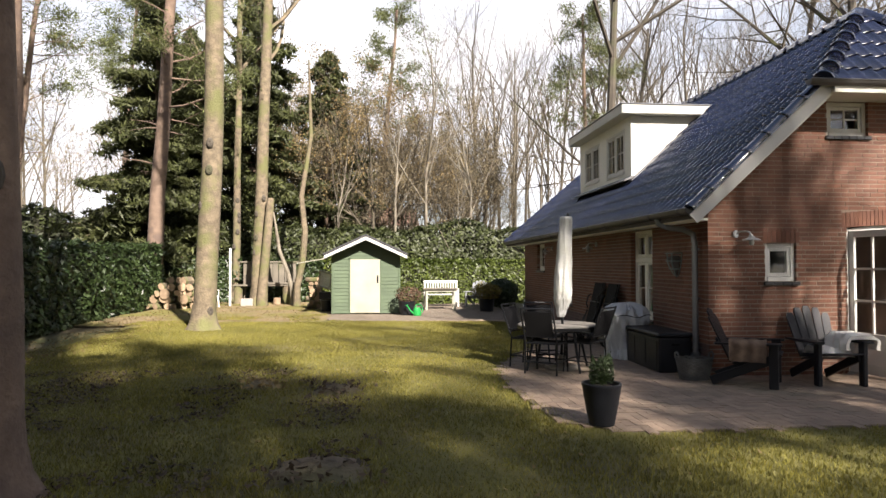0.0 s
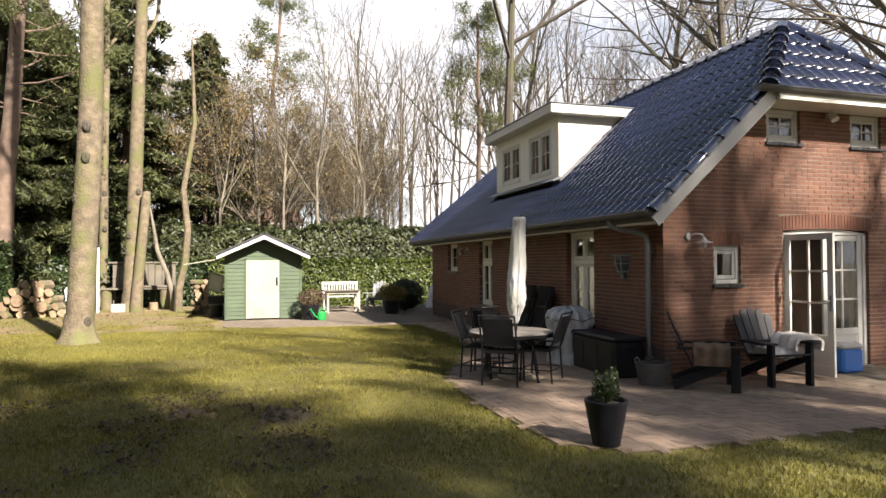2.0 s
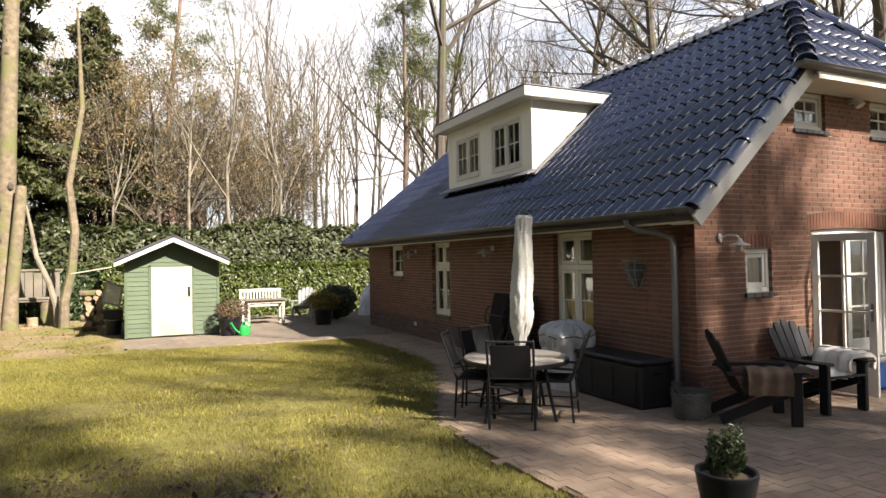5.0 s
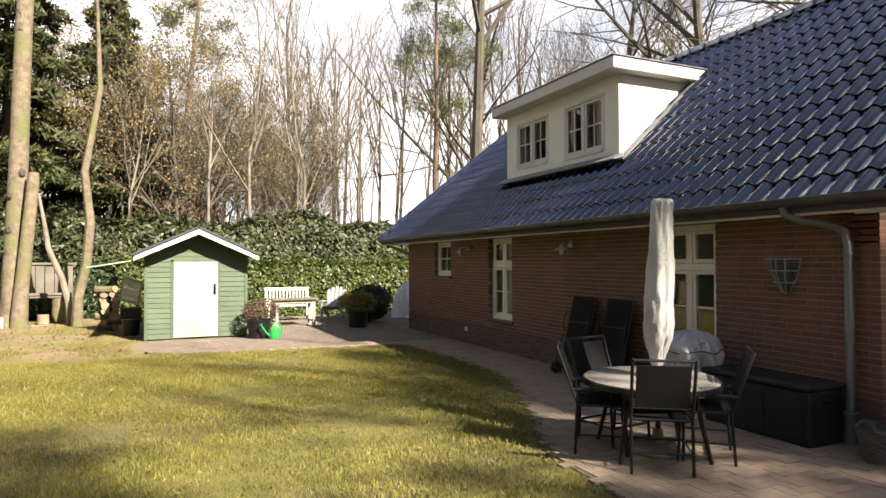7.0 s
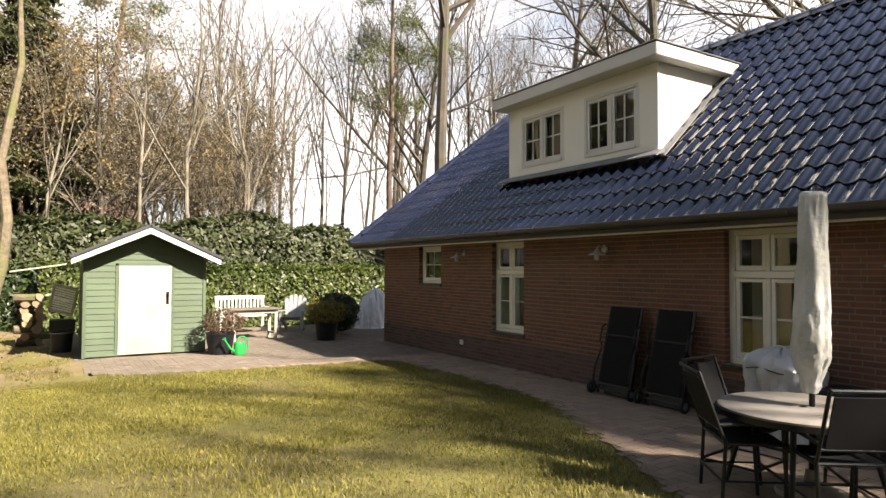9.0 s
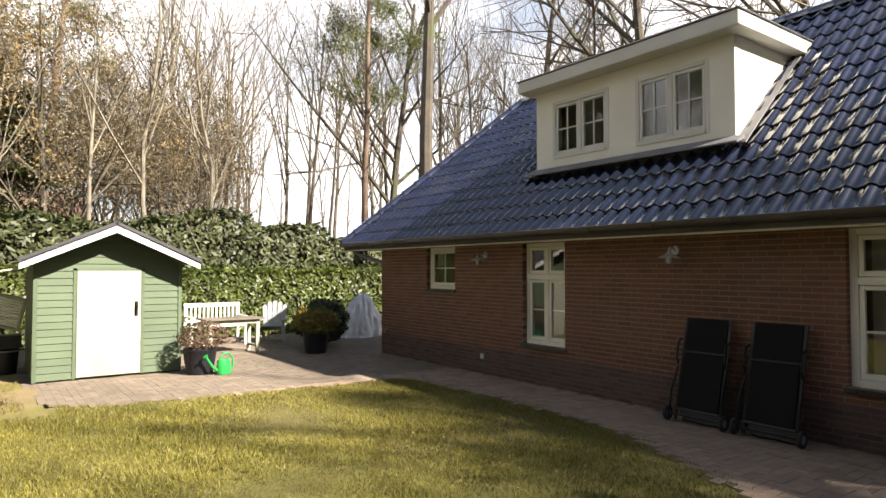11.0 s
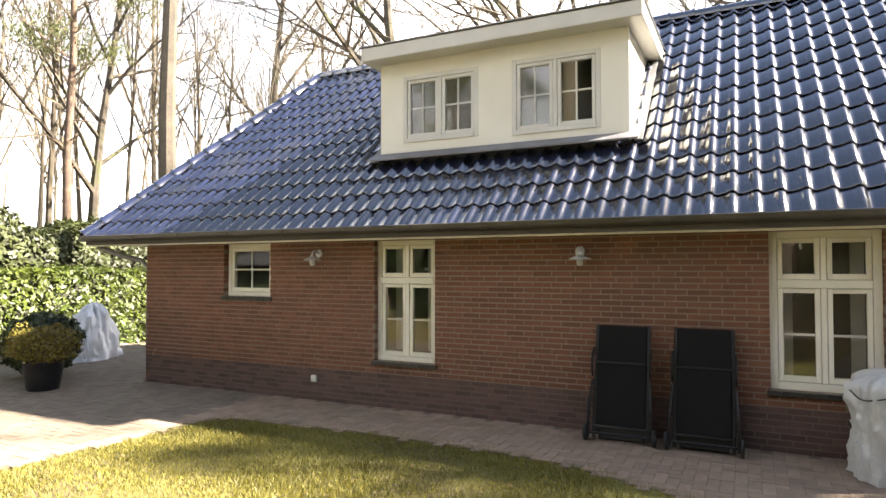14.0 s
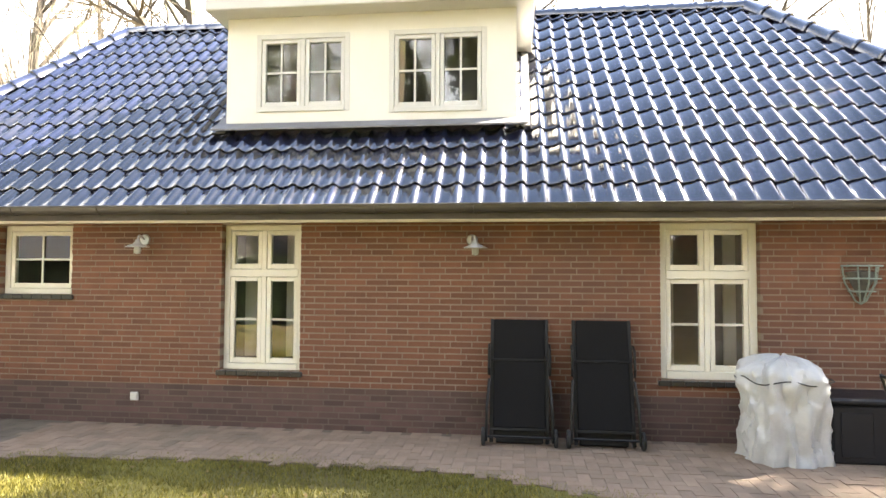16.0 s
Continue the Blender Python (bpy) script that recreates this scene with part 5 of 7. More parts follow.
wc = thing("plastic_chair", "white plastic garden chair behind the beech trunk", "chair", pose(-10.9, 15.7, -0.04, 0, 0, 25))
part("seat", Geo().box(-0.23, 0.23, -0.22, 0.22, 0.42, 0.45, 0.012), WHITE, wc)
part("backrest", Geo().prism([(-0.22, 0.0), (0.22, 0.0), (0.23, 0.38), (0.15, 0.48), (-0.15, 0.48), (-0.23, 0.38)], -0.012, 0.012, Matrix.Translation((0, 0.24, 0.46)) @ Matrix.Rotation(radians(-12), 4, "X")), WHITE, wc)
for x in (-0.21, 0.21):
    part("front_leg", Geo().bar((x, -0.2, 0.42), (x * 1.15, -0.24, 0), 0.045, 0.045, 0.005), WHITE, wc)
    part("rear_leg", Geo().bar((x, 0.2, 0.42), (x * 1.15, 0.28, 0), 0.045, 0.045, 0.005), WHITE, wc)
    part("armrest", Geo().bar((x * 1.12, -0.22, 0.66), (x * 1.12, 0.27, 0.66), 0.05, 0.025, 0.005), WHITE, wc)
    part("arm_post", Geo().bar((x * 1.12, -0.2, 0.44), (x * 1.12, -0.2, 0.65), 0.035, 0.035, 0.004), WHITE, wc)
post = thing("white_post", "slim white post beside the beech trunk", "post", pose(-10.35, 16.3, -0.06))
part("shaft", Geo().box(-0.04, 0.04, -0.04, 0.04, 0, 2.25, 0.006), WHITE, post)

# yard bench and table
yb = thing("garden_bench", "white painted slatted garden bench before the laurel hedge", "bench", pose(-2.4, 14.9, 0.012))
for k in range(5):
    part("seat_slat", Geo().box(-0.62, 0.62, -0.28 + k * 0.10, -0.20 + k * 0.10, 0.43, 0.455, 0.004), WHITE, yb)
part("top_rail", Geo().box(-0.64, 0.64, 0.25, 0.29, 0.86, 0.95, 0.006), WHITE, yb)
part("low_rail", Geo().box(-0.62, 0.62, 0.25, 0.28, 0.52, 0.57, 0.004), WHITE, yb)
for k in range(13):
    x = -0.57 + k * 0.095
    part("back_slat", Geo().box(x - 0.022, x + 0.022, 0.255, 0.275, 0.57, 0.86, 0.003), WHITE, yb)
for s in (-1, 1):
    part("rear_leg", Geo().box(s * 0.60 - 0.03, s * 0.60 + 0.03, 0.25, 0.31, 0, 0.9, 0.005), WHITE, yb)
    part("front_leg", Geo().box(s * 0.60 - 0.03, s * 0.60 + 0.03, -0.30, -0.24, 0, 0.64, 0.005), WHITE, yb)
    part("armrest", Geo().box(s * 0.60 - 0.035, s * 0.60 + 0.035, -0.32, 0.27, 0.641, 0.67, 0.005), WHITE, yb)
yt = thing("garden_table", "weathered mossy wooden garden table with white legs", "table", pose(-2.58, 13.3, 0.012))
for k in range(6):
    part("top_board", Geo().box(-0.60, 0.60, -0.36 + k * 0.122, -0.245 + k * 0.122, 0.70, 0.73, 0.004), GREYWOOD, yt)
for y in (-0.2775, 0.2775):
    part("apron", Geo().box(-0.52, 0.52, y - 0.0125, y + 0.0125, 0.62, 0.698), DOORWHITE, yt)
for x in (-0.48, 0.48):
    for y in (-0.26, 0.26):
        part("leg", Geo().box(x - 0.035, x + 0.035, y - 0.035, y + 0.035, 0, 0.698, 0.005), DOORWHITE, yt)
    part("stretcher", Geo().box(x - 0.02, x + 0.02, -0.225, 0.225, 0.12, 0.17, 0.004), DOORWHITE, yt)

# molehills on the lawn
for x, y, r in ((-5.05, -0.45, 0.34), (-6.05, -0.05, 0.26), (-4.95, -3.5, 0.42)):
    mh = thing("molehill", "low heap of dark soil and dead leaves on the lawn", "molehill", pose(x, y, -0.02))
    vs, fs, n = [], [], 18
    for j in range(6):
        for k in range(n):
            a = 2 * math.pi * k / n
            q = j / 5
            rr = r * (1 - q) * (1 + 0.25 * noise.noise((math.cos(a) * 2, math.sin(a) * 2, x)))
            vs.append((rr * math.cos(a), rr * math.sin(a), 0.085 * math.sin(q * math.pi / 2) * (1 + 0.4 * noise.noise((a * 2, q * 4, y)))))
    fs = [(j * n + k, j * n + (k + 1) % n, (j + 1) * n + (k + 1) % n, (j + 1) * n + k) for j in range(5) for k in range(n)]
    part("soil", Geo().add(vs, fs), SOIL, mh, smooth=True)
    nr = np.random.default_rng(int(r * 100))
    c = np.concatenate([nr.normal(0, r * 0.55, (130, 2)), nr.uniform(0.02, 0.10, (130, 1))], 1)
    part("litter", leaves("litter", c, nr.normal(0, 0.6, (130, 3)) + (0, 0, 1), 0.04, 0.55, nr), RUSSET if r < 0.3 else DEADLEAF, mh)["kind"] = "stuff"


# ---- neighbouring houses ----
def far_house(label, m, w, d, h, rise, roof_mat, wall_mat):
    ob = thing("house", label, "house", m)
    part("wall", Geo().box(-w / 2, w / 2, -d / 2, d / 2, -0.06, h), wall_mat, ob)
    for s in (-1, 1):
        g = Geo()
        g.add([(-w / 2 - 0.4, s * (d / 2 + 0.5), h - 0.15), (w / 2 + 0.4, s * (d / 2 + 0.5), h - 0.15), (w / 2 + 0.4, 0, h + rise), (-w / 2 - 0.4, 0, h + rise),
               (-w / 2 - 0.4, s * (d / 2 + 0.5), h - 0.35), (w / 2 + 0.4, s * (d / 2 + 0.5), h - 0.35), (w / 2 + 0.4, 0, h + rise - 0.2), (-w / 2 - 0.4, 0, h + rise - 0.2)],
              [(0, 1, 2, 3), (7, 6, 5, 4), (0, 4, 5, 1), (1, 5, 6, 2), (2, 6, 7, 3), (3, 7, 4, 0)])
        part("roof", g, roof_mat, ob)
    part("gutter", Geo().box(-w / 2 - 0.4, w / 2 + 0.4, -d / 2 - 0.62, -d / 2 - 0.51, h - 0.36, h - 0.16), WHITE, ob)
    for k in range(max(2, int(w / 2.5))):
        x = -w / 2 + (k + 0.5) * w / max(2, int(w / 2.5))
        win = part("window", Geo().box(x - 0.55, x + 0.55, -d / 2 - 0.03, -d / 2 + 0.02, 0.9, h - 0.5), WHITE, ob)
        part("pane", Geo().box(x - 0.47, x + 0.47, -d / 2 - 0.04, -d / 2 - 0.031, 0.98, h - 0.58), SILL, win)
    return ob


far_house("neighbouring bungalow with a red-brown tile roof beyond the hedge", pose(-5.4, 40.0, 0, 0, 0, 4), 5.5, 6, 4.5, 1.4, REDROOF, STUCCO)
far_house("neighbouring barn with a low dark roof behind the trees", pose(-21.0, 31.0, 0, 0, 0, 20), 14, 7, 2.3, 1.6, DARKROOF, PINEBARK)
far_house("neighbouring barn with a low dark roof behind the hedge", pose(-26.0, 14.0, 0, 0, 0, 60), 10, 6, 2.6, 1.6, DARKROOF, GREYWOOD)
far_house("neighbouring red shed with a pale roof beyond the yard hedge", pose(9.5, 23.5, 0, 0, 0, 0), 6, 4, 1.9, 0.7, ZINC, mat("red boards", (0.32, 0.05, 0.03), (0.42, 0.07, 0.04), 3, 0.7, 40, 0.1))


# ---- trees and hedges ----
def limb(g, tips, p, d, length, r, level, rng, spread, up, droop=0.0, last=3, kids=(6, 5, 4), low=0.3, crook=0.12, fine=None):
    """A limb with its side branches; fine: where the thin ones go."""
    n = 6 if level == 0 else (4 if level == 1 else 3)
    pts, rad = [p], [r]
    step = length / n
    for k in range(n):
        d = (d + Vector((rng.gauss(0, crook), rng.gauss(0, crook), rng.gauss(0, crook) + up * 0.12 - droop * 0.15))).normalized()
        p = p + d * step
        pts.append(p)
        rad.append(r * (1 - 0.82 * (k + 1) / n) if level else r * (1 - 0.70 * (k + 1) / n))
    (fine if (level >= 2 and fine is not None) else g).tube(pts, rad, (8, 5, 3, 3)[min(level, 3)], cap=False)
    if level >= last:
        tips += pts[1:]
        return
    for k in range(kids[min(level, len(kids) - 1)]):
        u = low + (1 - low) * (k + rng.random()) / kids[min(level, len(kids) - 1)]
        i = min(int(u * n), n - 1)
        q = pts[i].lerp(pts[i + 1], u * n - i)
        axis = (pts[i + 1] - pts[i]).normalized()
        side = axis.orthogonal().normalized()
        side.rotate(Matrix.Rotation(rng.uniform(0, 2 * math.pi), 3, axis))
        a = radians(rng.uniform(*spread))
        nd = (axis * math.cos(a) + side * math.sin(a)).normalized()
        ratio = rng.uniform(0.42, 0.68) * (1.15 - 0.55 * (u - low) / (1 - low + 1e-6))
        limb(g, tips, q, nd, length * ratio, max(0.004, rad[i] * 0.55), level + 1, rng, spread, up, droop, last, kids, 0.25, crook * 1.2, fine)


def bare_tree(name, label, seed, height, r, m, group="", bark=TWIG, kids=(11, 6, 5), low=0.35, spread=(25, 60), up=0.6, crook=0.06, foliage=None, leaf_n=0, leaf=0.08, last=3):
    rng = random.Random(seed)
    ob = thing(name, label, "tree", m, group)
    g, fine, tips = Geo(), Geo(), []
    limb(g, tips, Vector((0, 0, -0.05)), Vector((rng.uniform(-.04, .04), rng.uniform(-.04, .04), 1)), height, r, 0, rng, spread, up, 0, last, kids, low, crook, fine)
    flare = [(r * 1.5, -0.06), (r * 1.18, 0.12), (r * 1.03, 0.4)]
    g.lathe(flare, 9)
    part("trunk", g, bark, ob, smooth=True)
    part("crown", fine, TWIG, ob)
    if foliage:
        nr = np.random.default_rng(seed)
        t = np.array([tuple(q) for q in tips])
        c = t[nr.integers(0, len(t), leaf_n)] + nr.normal(0, 0.16, (leaf_n, 3))
        part("foliage", leaves("foliage", c, nr.normal(size=(leaf_n, 3)), leaf, 0.5, nr), foliage, ob)
    return ob


def pine(name, label, seed, height, r, m, crown_from=0.55, n=5200, lean=0.0, size=0.16, bark=PINEBARK, group="", stubs=6, spread_r=2.6):
    rng, nr = random.Random(seed), np.random.default_rng(seed)
    ob = thing(name, label, "tree", m, group)
    pts = [Vector((lean * k / 8 * height * 0.1 + rng.uniform(-.06, .06) * (k > 0), rng.uniform(-.06, .06) * (k > 0), height * k / 8 - 0.05 * (k == 0))) for k in range(9)]
    g = Geo().tube(pts, [r * (1 - 0.62 * k / 8) for k in range(9)], 12)
    g.lathe([(r * 1.55, -0.06), (r * 1.2, 0.10), (r * 1.02, 0.45)], 12)
    tips, limbs = [], Geo()
    for k in range(stubs):
        z = rng.uniform(0.28, crown_from) * height
        a = rng.uniform(0, 6.28)
        p = pts[int(z / height * 8)].copy()
        p.z = z
        q = p + Vector((math.cos(a), math.sin(a), rng.uniform(-.2, .4))) * rng.uniform(0.4, 1.6)
        limbs.tube([p, p.lerp(q, 0.5) + Vector((0, 0, 0.05)), q], [0.035, 0.025, 0.008], 5, cap=False)
    for k in range(24):
        u = crown_from + (1 - crown_from) * (k + rng.random()) / 24
        p = pts[min(7, int(u * 8))].lerp(pts[min(8, int(u * 8) + 1)], u * 8 - int(u * 8))
        a = rng.uniform(0, 6.28)
        reach = spread_r * (1.15 - ((u - crown_from) / (1 - crown_from)) ** 1.6 * 0.8) * rng.uniform(0.5, 1.1)
        limb(limbs, tips, p, Vector((math.cos(a), math.sin(a), rng.uniform(-0.05, 0.55))).normalized(), reach, 0.06 * (1.2 - u), 1, rng, (25, 65), 0.5, 0, 2, (3, 5, 3), 0.35, 0.12)
    part("trunk", g, bark, ob, smooth=True)
    tagged(part("branch", limbs, bark, ob), kind="stuff")
    t = np.array([tuple(q) for q in tips])
    c = t[nr.integers(0, len(t), n * 2)] + nr.normal(0, 0.22, (n * 2, 3)) * (1, 1, 0.7)
    part("crown", leaves("crown", c, nr.normal(size=(n * 2, 3)) + (0, 0, 0.4), size * 0.72, 0.16, nr), NEEDLE, ob)
    return ob


def spruce(name, label, seed, height, base, m, group="", n=26000):
    """Whorls of drooping boughs, each a flat spray of side shoots from which the needles hang."""
    rng, nr = random.Random(seed), np.random.default_rng(seed)
    ob = thing(name, label, "tree", m, group)
    part("trunk", Geo().tube([(0, 0, -0.05), (0.05, 0, height * 0.5), (0, 0.05, height)], [0.2, 0.13, 0.02], 8), PINEBARK, ob, smooth=True)
    g, c = Geo(), []
    for k in range(120):
        u = (k + rng.random()) / 120
        z = 1.6 + (height - 1.8) * u
        reach = base * (1 - u) ** 0.75 * rng.uniform(0.5, 1.15) + 0.3
        a = rng.uniform(0, 6.28)
        d, side = Vector((math.cos(a), math.sin(a), 0)), Vector((-math.sin(a), math.cos(a), 0))
        sag = rng.uniform(0.35, 0.6)
        pts = [Vector((0, 0, z)) + d * reach * s + Vector((0, 0, 0.12 * reach * s - sag * reach * s * s + 0.2 * reach * s ** 4)) for s in (0, 0.25, 0.5, 0.75, 1.0)]
        g.tube(pts, [0.035, 0.028, 0.02, 0.012, 0.005], 4, cap=False)
        for s in np.linspace(0.18, 1.0, 13):
            i = int(min(3, s * 4))
            q = pts[i].lerp(pts[i + 1], s * 4 - i)
            for way in (-1, 1):
                l = reach * 0.34 * (1.15 - s) * rng.uniform(0.7, 1.2) + 0.08
                for v in np.linspace(0.1, 1.0, max(2, int(l / 0.10))):
                    e = q + side * way * l * v + d * l * v * 0.6 - Vector((0, 0, 0.35 * l * v * v))
                    c.append((e.x, e.y, e.z))
    tagged(part("branch", g, PINEBARK, ob), kind="stuff")
    c = np.array(c)
    c = c[nr.integers(0, len(c), n)]
    c = c + nr.normal(0, 1, (n, 3)) * (0.06, 0.06, 0.04) - np.abs(nr.normal(0, 1, (n, 1))) * (0, 0, 0.11)
    nrm = nr.normal(size=(n, 3)) * (1, 1, 0.8) + (0, 0, 0.5)
    part("crown", leaves("crown", c, nrm, 0.20, 0.20, nr), SPRUCE, ob)
    return ob


def hedge(name, label, path, width, height, material, n, leaf, seed, uneven=0.12, slim=0.42):
    """A hedge along a line on the ground, dense inside, leafy outside."""
    nr = np.random.default_rng(seed)
    ob = thing(name, label, "hedge")
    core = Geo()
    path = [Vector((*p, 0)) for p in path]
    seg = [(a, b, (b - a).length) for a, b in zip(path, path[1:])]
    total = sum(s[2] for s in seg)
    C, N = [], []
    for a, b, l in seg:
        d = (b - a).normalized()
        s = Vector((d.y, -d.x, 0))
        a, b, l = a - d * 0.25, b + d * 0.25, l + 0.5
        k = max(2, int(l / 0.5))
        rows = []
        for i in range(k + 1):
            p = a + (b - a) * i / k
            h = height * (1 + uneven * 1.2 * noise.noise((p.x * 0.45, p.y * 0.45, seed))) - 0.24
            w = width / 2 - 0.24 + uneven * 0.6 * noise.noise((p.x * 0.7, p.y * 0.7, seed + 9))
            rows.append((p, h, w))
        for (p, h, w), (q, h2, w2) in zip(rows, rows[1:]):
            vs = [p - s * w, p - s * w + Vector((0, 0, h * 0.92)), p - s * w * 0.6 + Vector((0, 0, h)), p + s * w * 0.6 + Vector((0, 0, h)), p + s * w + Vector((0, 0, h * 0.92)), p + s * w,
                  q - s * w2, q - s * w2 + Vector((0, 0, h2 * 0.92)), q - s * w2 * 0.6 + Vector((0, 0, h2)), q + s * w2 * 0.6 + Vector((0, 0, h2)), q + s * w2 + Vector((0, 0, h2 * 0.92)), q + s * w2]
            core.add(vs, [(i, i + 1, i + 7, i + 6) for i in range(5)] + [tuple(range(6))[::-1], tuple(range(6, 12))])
        c = int(n * l / total)
        for _ in range(c):
            u = nr.random()
            p = a + (b - a) * u
            h = height * (1 + uneven * 1.2 * noise.noise((p.x * 0.45, p.y * 0.45, seed)))
            w = width / 2 + uneven * 0.6 * noise.noise((p.x * 0.7, p.y * 0.7, seed + 9))
            v = nr.random() * (2 * h + 2 * w)
            lump = uneven * 0.9 * noise.noise((p.x * 2.2, p.y * 2.2, v * 1.7 + seed)) + nr.normal(0, 0.045)
            if v < h:
                q, nn = p + s * (w + lump - 0.14 * (v / h) ** 4) + Vector((0, 0, v)), s
            elif v < 2 * h:
                q, nn = p - s * (w + lump - 0.14 * (v / h - 1) ** 4) + Vector((0, 0, v - h)), -s
            else:
                q, nn = p + s * (v - 2 * h - w) + Vector((0, 0, h + lump)), Vector((0, 0, 1))
            C.append(tuple(q))
            N.append(tuple(nn + Vector((0, 0, 0.35))))
    # solid shell whose dark colour stands in for shade between the leaves
    part("shade_core", core, CORE, ob)
    C, N = np.array(C), np.array(N)
    part("foliage", leaves("foliage", C, N + nr.normal(0, 0.55, N.shape), leaf, slim, nr), material, ob)
    return ob


R = random.Random(11)

# near trees on the lawn's edge
def straight_tree(name, label, m, seed, height, r, lean, bark, crown=True, bend=0.0):
    """A tall straight trunk with a forked crown far above, and knots on the bark."""
    rng = random.Random(seed)
    ob = thing(name, label, "tree", m)
    n = 14
    pts = [Vector((lean * k / n + bend * math.sin(k / n * 5.0), 0.05 * math.sin(k * 1.3 + seed), height * k / n - (0.06 if k == 0 else 0))) for k in range(n + 1)]
    g = Geo().tube(pts, [r * (1 - 0.5 * k / n) for k in range(n + 1)], 16)
    root = []
    for z, s in ((-0.06, 1.7), (0.05, 1.42), (0.16, 1.22), (0.35, 1.09), (0.6, 1.0)):
        for k in range(20):
            a = 2 * math.pi * k / 20
            q = r * (1 + (s - 1) * (1 + 0.9 * noise.noise((math.cos(a) * 1.8, math.sin(a) * 1.8, seed)) + 0.3 * math.sin(a * 5 + seed)))
            root.append((q * math.cos(a), q * math.sin(a), z))
    g.add(root, [(i * 20 + k, i * 20 + (k + 1) % 20, (i + 1) * 20 + (k + 1) % 20, (i + 1) * 20 + k) for i in range(4) for k in range(20)])
    part("trunk", g, bark, ob, smooth=True)
    for k in range(7):
        z = rng.uniform(0.4, 4.5)
        a = rng.uniform(-2.6, -0.5)
        x = lean * z / height + bend * math.sin(z / height * 5.0)
        rr = r * (1 - 0.5 * z / height)
        mm = Matrix.Translation((x + rr * math.cos(a), rr * math.sin(a), z)) @ Matrix.Rotation(a + math.pi / 2, 4, "Z") @ Matrix.Rotation(radians(90), 4, "X")
        part("knot", Geo().lathe([(0.0, 0.012), (0.03, 0.03), (0.065, 0.02), (0.09, -0.015)], 10, mm, 1.5), OAKBARK, ob, "dark branch scar")
    if crown:
        limbs, fine, tips = Geo(), Geo(), []
        for k in range(10):
            u = 0.55 + 0.45 * k / 10
            i = int(u * n)
            a = rng.uniform(0, 6.28)
            limb(limbs, tips, pts[i], Vector((math.cos(a), math.sin(a), 0.9)).normalized(), height * 0.28 * (1.3 - u), 0.09, 1, rng, (25, 55), 0.6, 0, 3, (8, 5, 4), 0.3, 0.1, fine)
        tagged(part("branch", limbs, bark, ob), kind="stuff")
        part("crown", fine, TWIG, ob)
    return ob


pine("pine_tree", "tall pine with a reddish trunk by the dark hedge", 2, 17, 0.235, pose(-10.45, 2.15, 0), 0.62, stubs=2)
straight_tree("oak_tree", "red-brown straight pine trunk at the near end of the lawn", pose(-7.09, -3.89, 0), 7, 18, 0.215, -0.3, PINEBARK)
straight_tree("beech_tree", "smooth grey-brown trunk with knots at the lawn edge", pose(-8.82, 7.35, 0), 3, 18, 0.27, 0.25, BARK, True, 0.12)
straight_tree("beech_tree", "slim straight pale trunk beside the rustic bench", pose(-9.45, 16.9, 0), 4, 19, 0.27, 0.55, BARK)
straight_tree("beech_tree", "slim straight trunk behind the rustic bench", pose(-10.75, 18.9, 0), 5, 17, 0.17, 0.15, BARK)
pine("pine_tree", "tall pine with a reddish trunk behind the dark hedge", 6, 18, 0.33, pose(-13.5, 17.1, 0), 0.40, 8200, lean=0.5, stubs=9, spread_r=3.4)
thing_stub = thing("tree_stump", "pale barkless leaning trunk stub beside the bench", "tree stump", pose(-9.22, 16.55, 0))
part("trunk", Geo().tube([(0, 0, -0.05), (0.05, 0, 0.9), (0.16, 0, 2.2), (0.30, 0.02, 3.9), (0.31, 0.02, 4.15)], [0.22, 0.18, 0.165, 0.15, 0.13], 12), BARK, thing_stub, smooth=True)
bent = thing("small_tree", "thin crooked pale trunk beside the bench", "tree", pose(-8.0, 16.4, 0))
part("trunk", Geo().tube([(0, 0, -0.05), (-0.05, 0, 0.6), (-0.22, 0, 1.3), (-0.55, 0.1, 2.1), (-0.62, 0.1, 2.6), (-0.8, 0.2, 3.6)], [0.10, 0.09, 0.08, 0.07, 0.06, 0.03], 8), BIRCH, bent, smooth=True)
bent = thing("small_tree", "mossy crooked trunk beside the bench", "tree", pose(-7.82, 16.0, 0))
part("trunk", Geo().tube([(0, 0, -0.05), (0.03, 0, 0.8), (0.22, 0, 1.7), (0.30, 0, 2.8), (0.15, 0.1, 4.2), (0.5, 0.2, 6.5), (0.4, 0.2, 9.5)], [0.15, 0.13, 0.13, 0.12, 0.10, 0.08, 0.03], 9), BARK, bent, smooth=True)

# hedges
hedge("laurel_hedge", "clipped bright green laurel hedge behind the yard", [(-6.6, 17.1), (9.0, 16.9)], 1.0, 1.72, LAUREL, 26000, 0.075, 21, 0.08)
hedge("evergreen_hedge", "tall dark rhododendron hedge along the back", [(-16.0, 21.5), (-9.5, 20.4), (-3.0, 19.6), (4.0, 20.0), (11.0, 21.0)], 2.0, 3.05, RHODO, 46000, 0.105, 22, 0.22)
hedge("evergreen_hedge", "dark glossy cherry laurel hedge along the lawn", [(-12.9, -3.5), (-12.95, 4.5), (-13.5, 10.5), (-13.9, 16.5)], 1.9, 2.1, DARKLEAF, 38000, 0.09, 23, 0.16)
hedge("evergreen_hedge", "dark glossy laurel hedge behind the log pile", [(-15.0, 18.8), (-11.0, 19.4), (-6.6, 18.7)], 1.2, 1.75, DARKLEAF, 15000, 0.08, 24, 0.15)

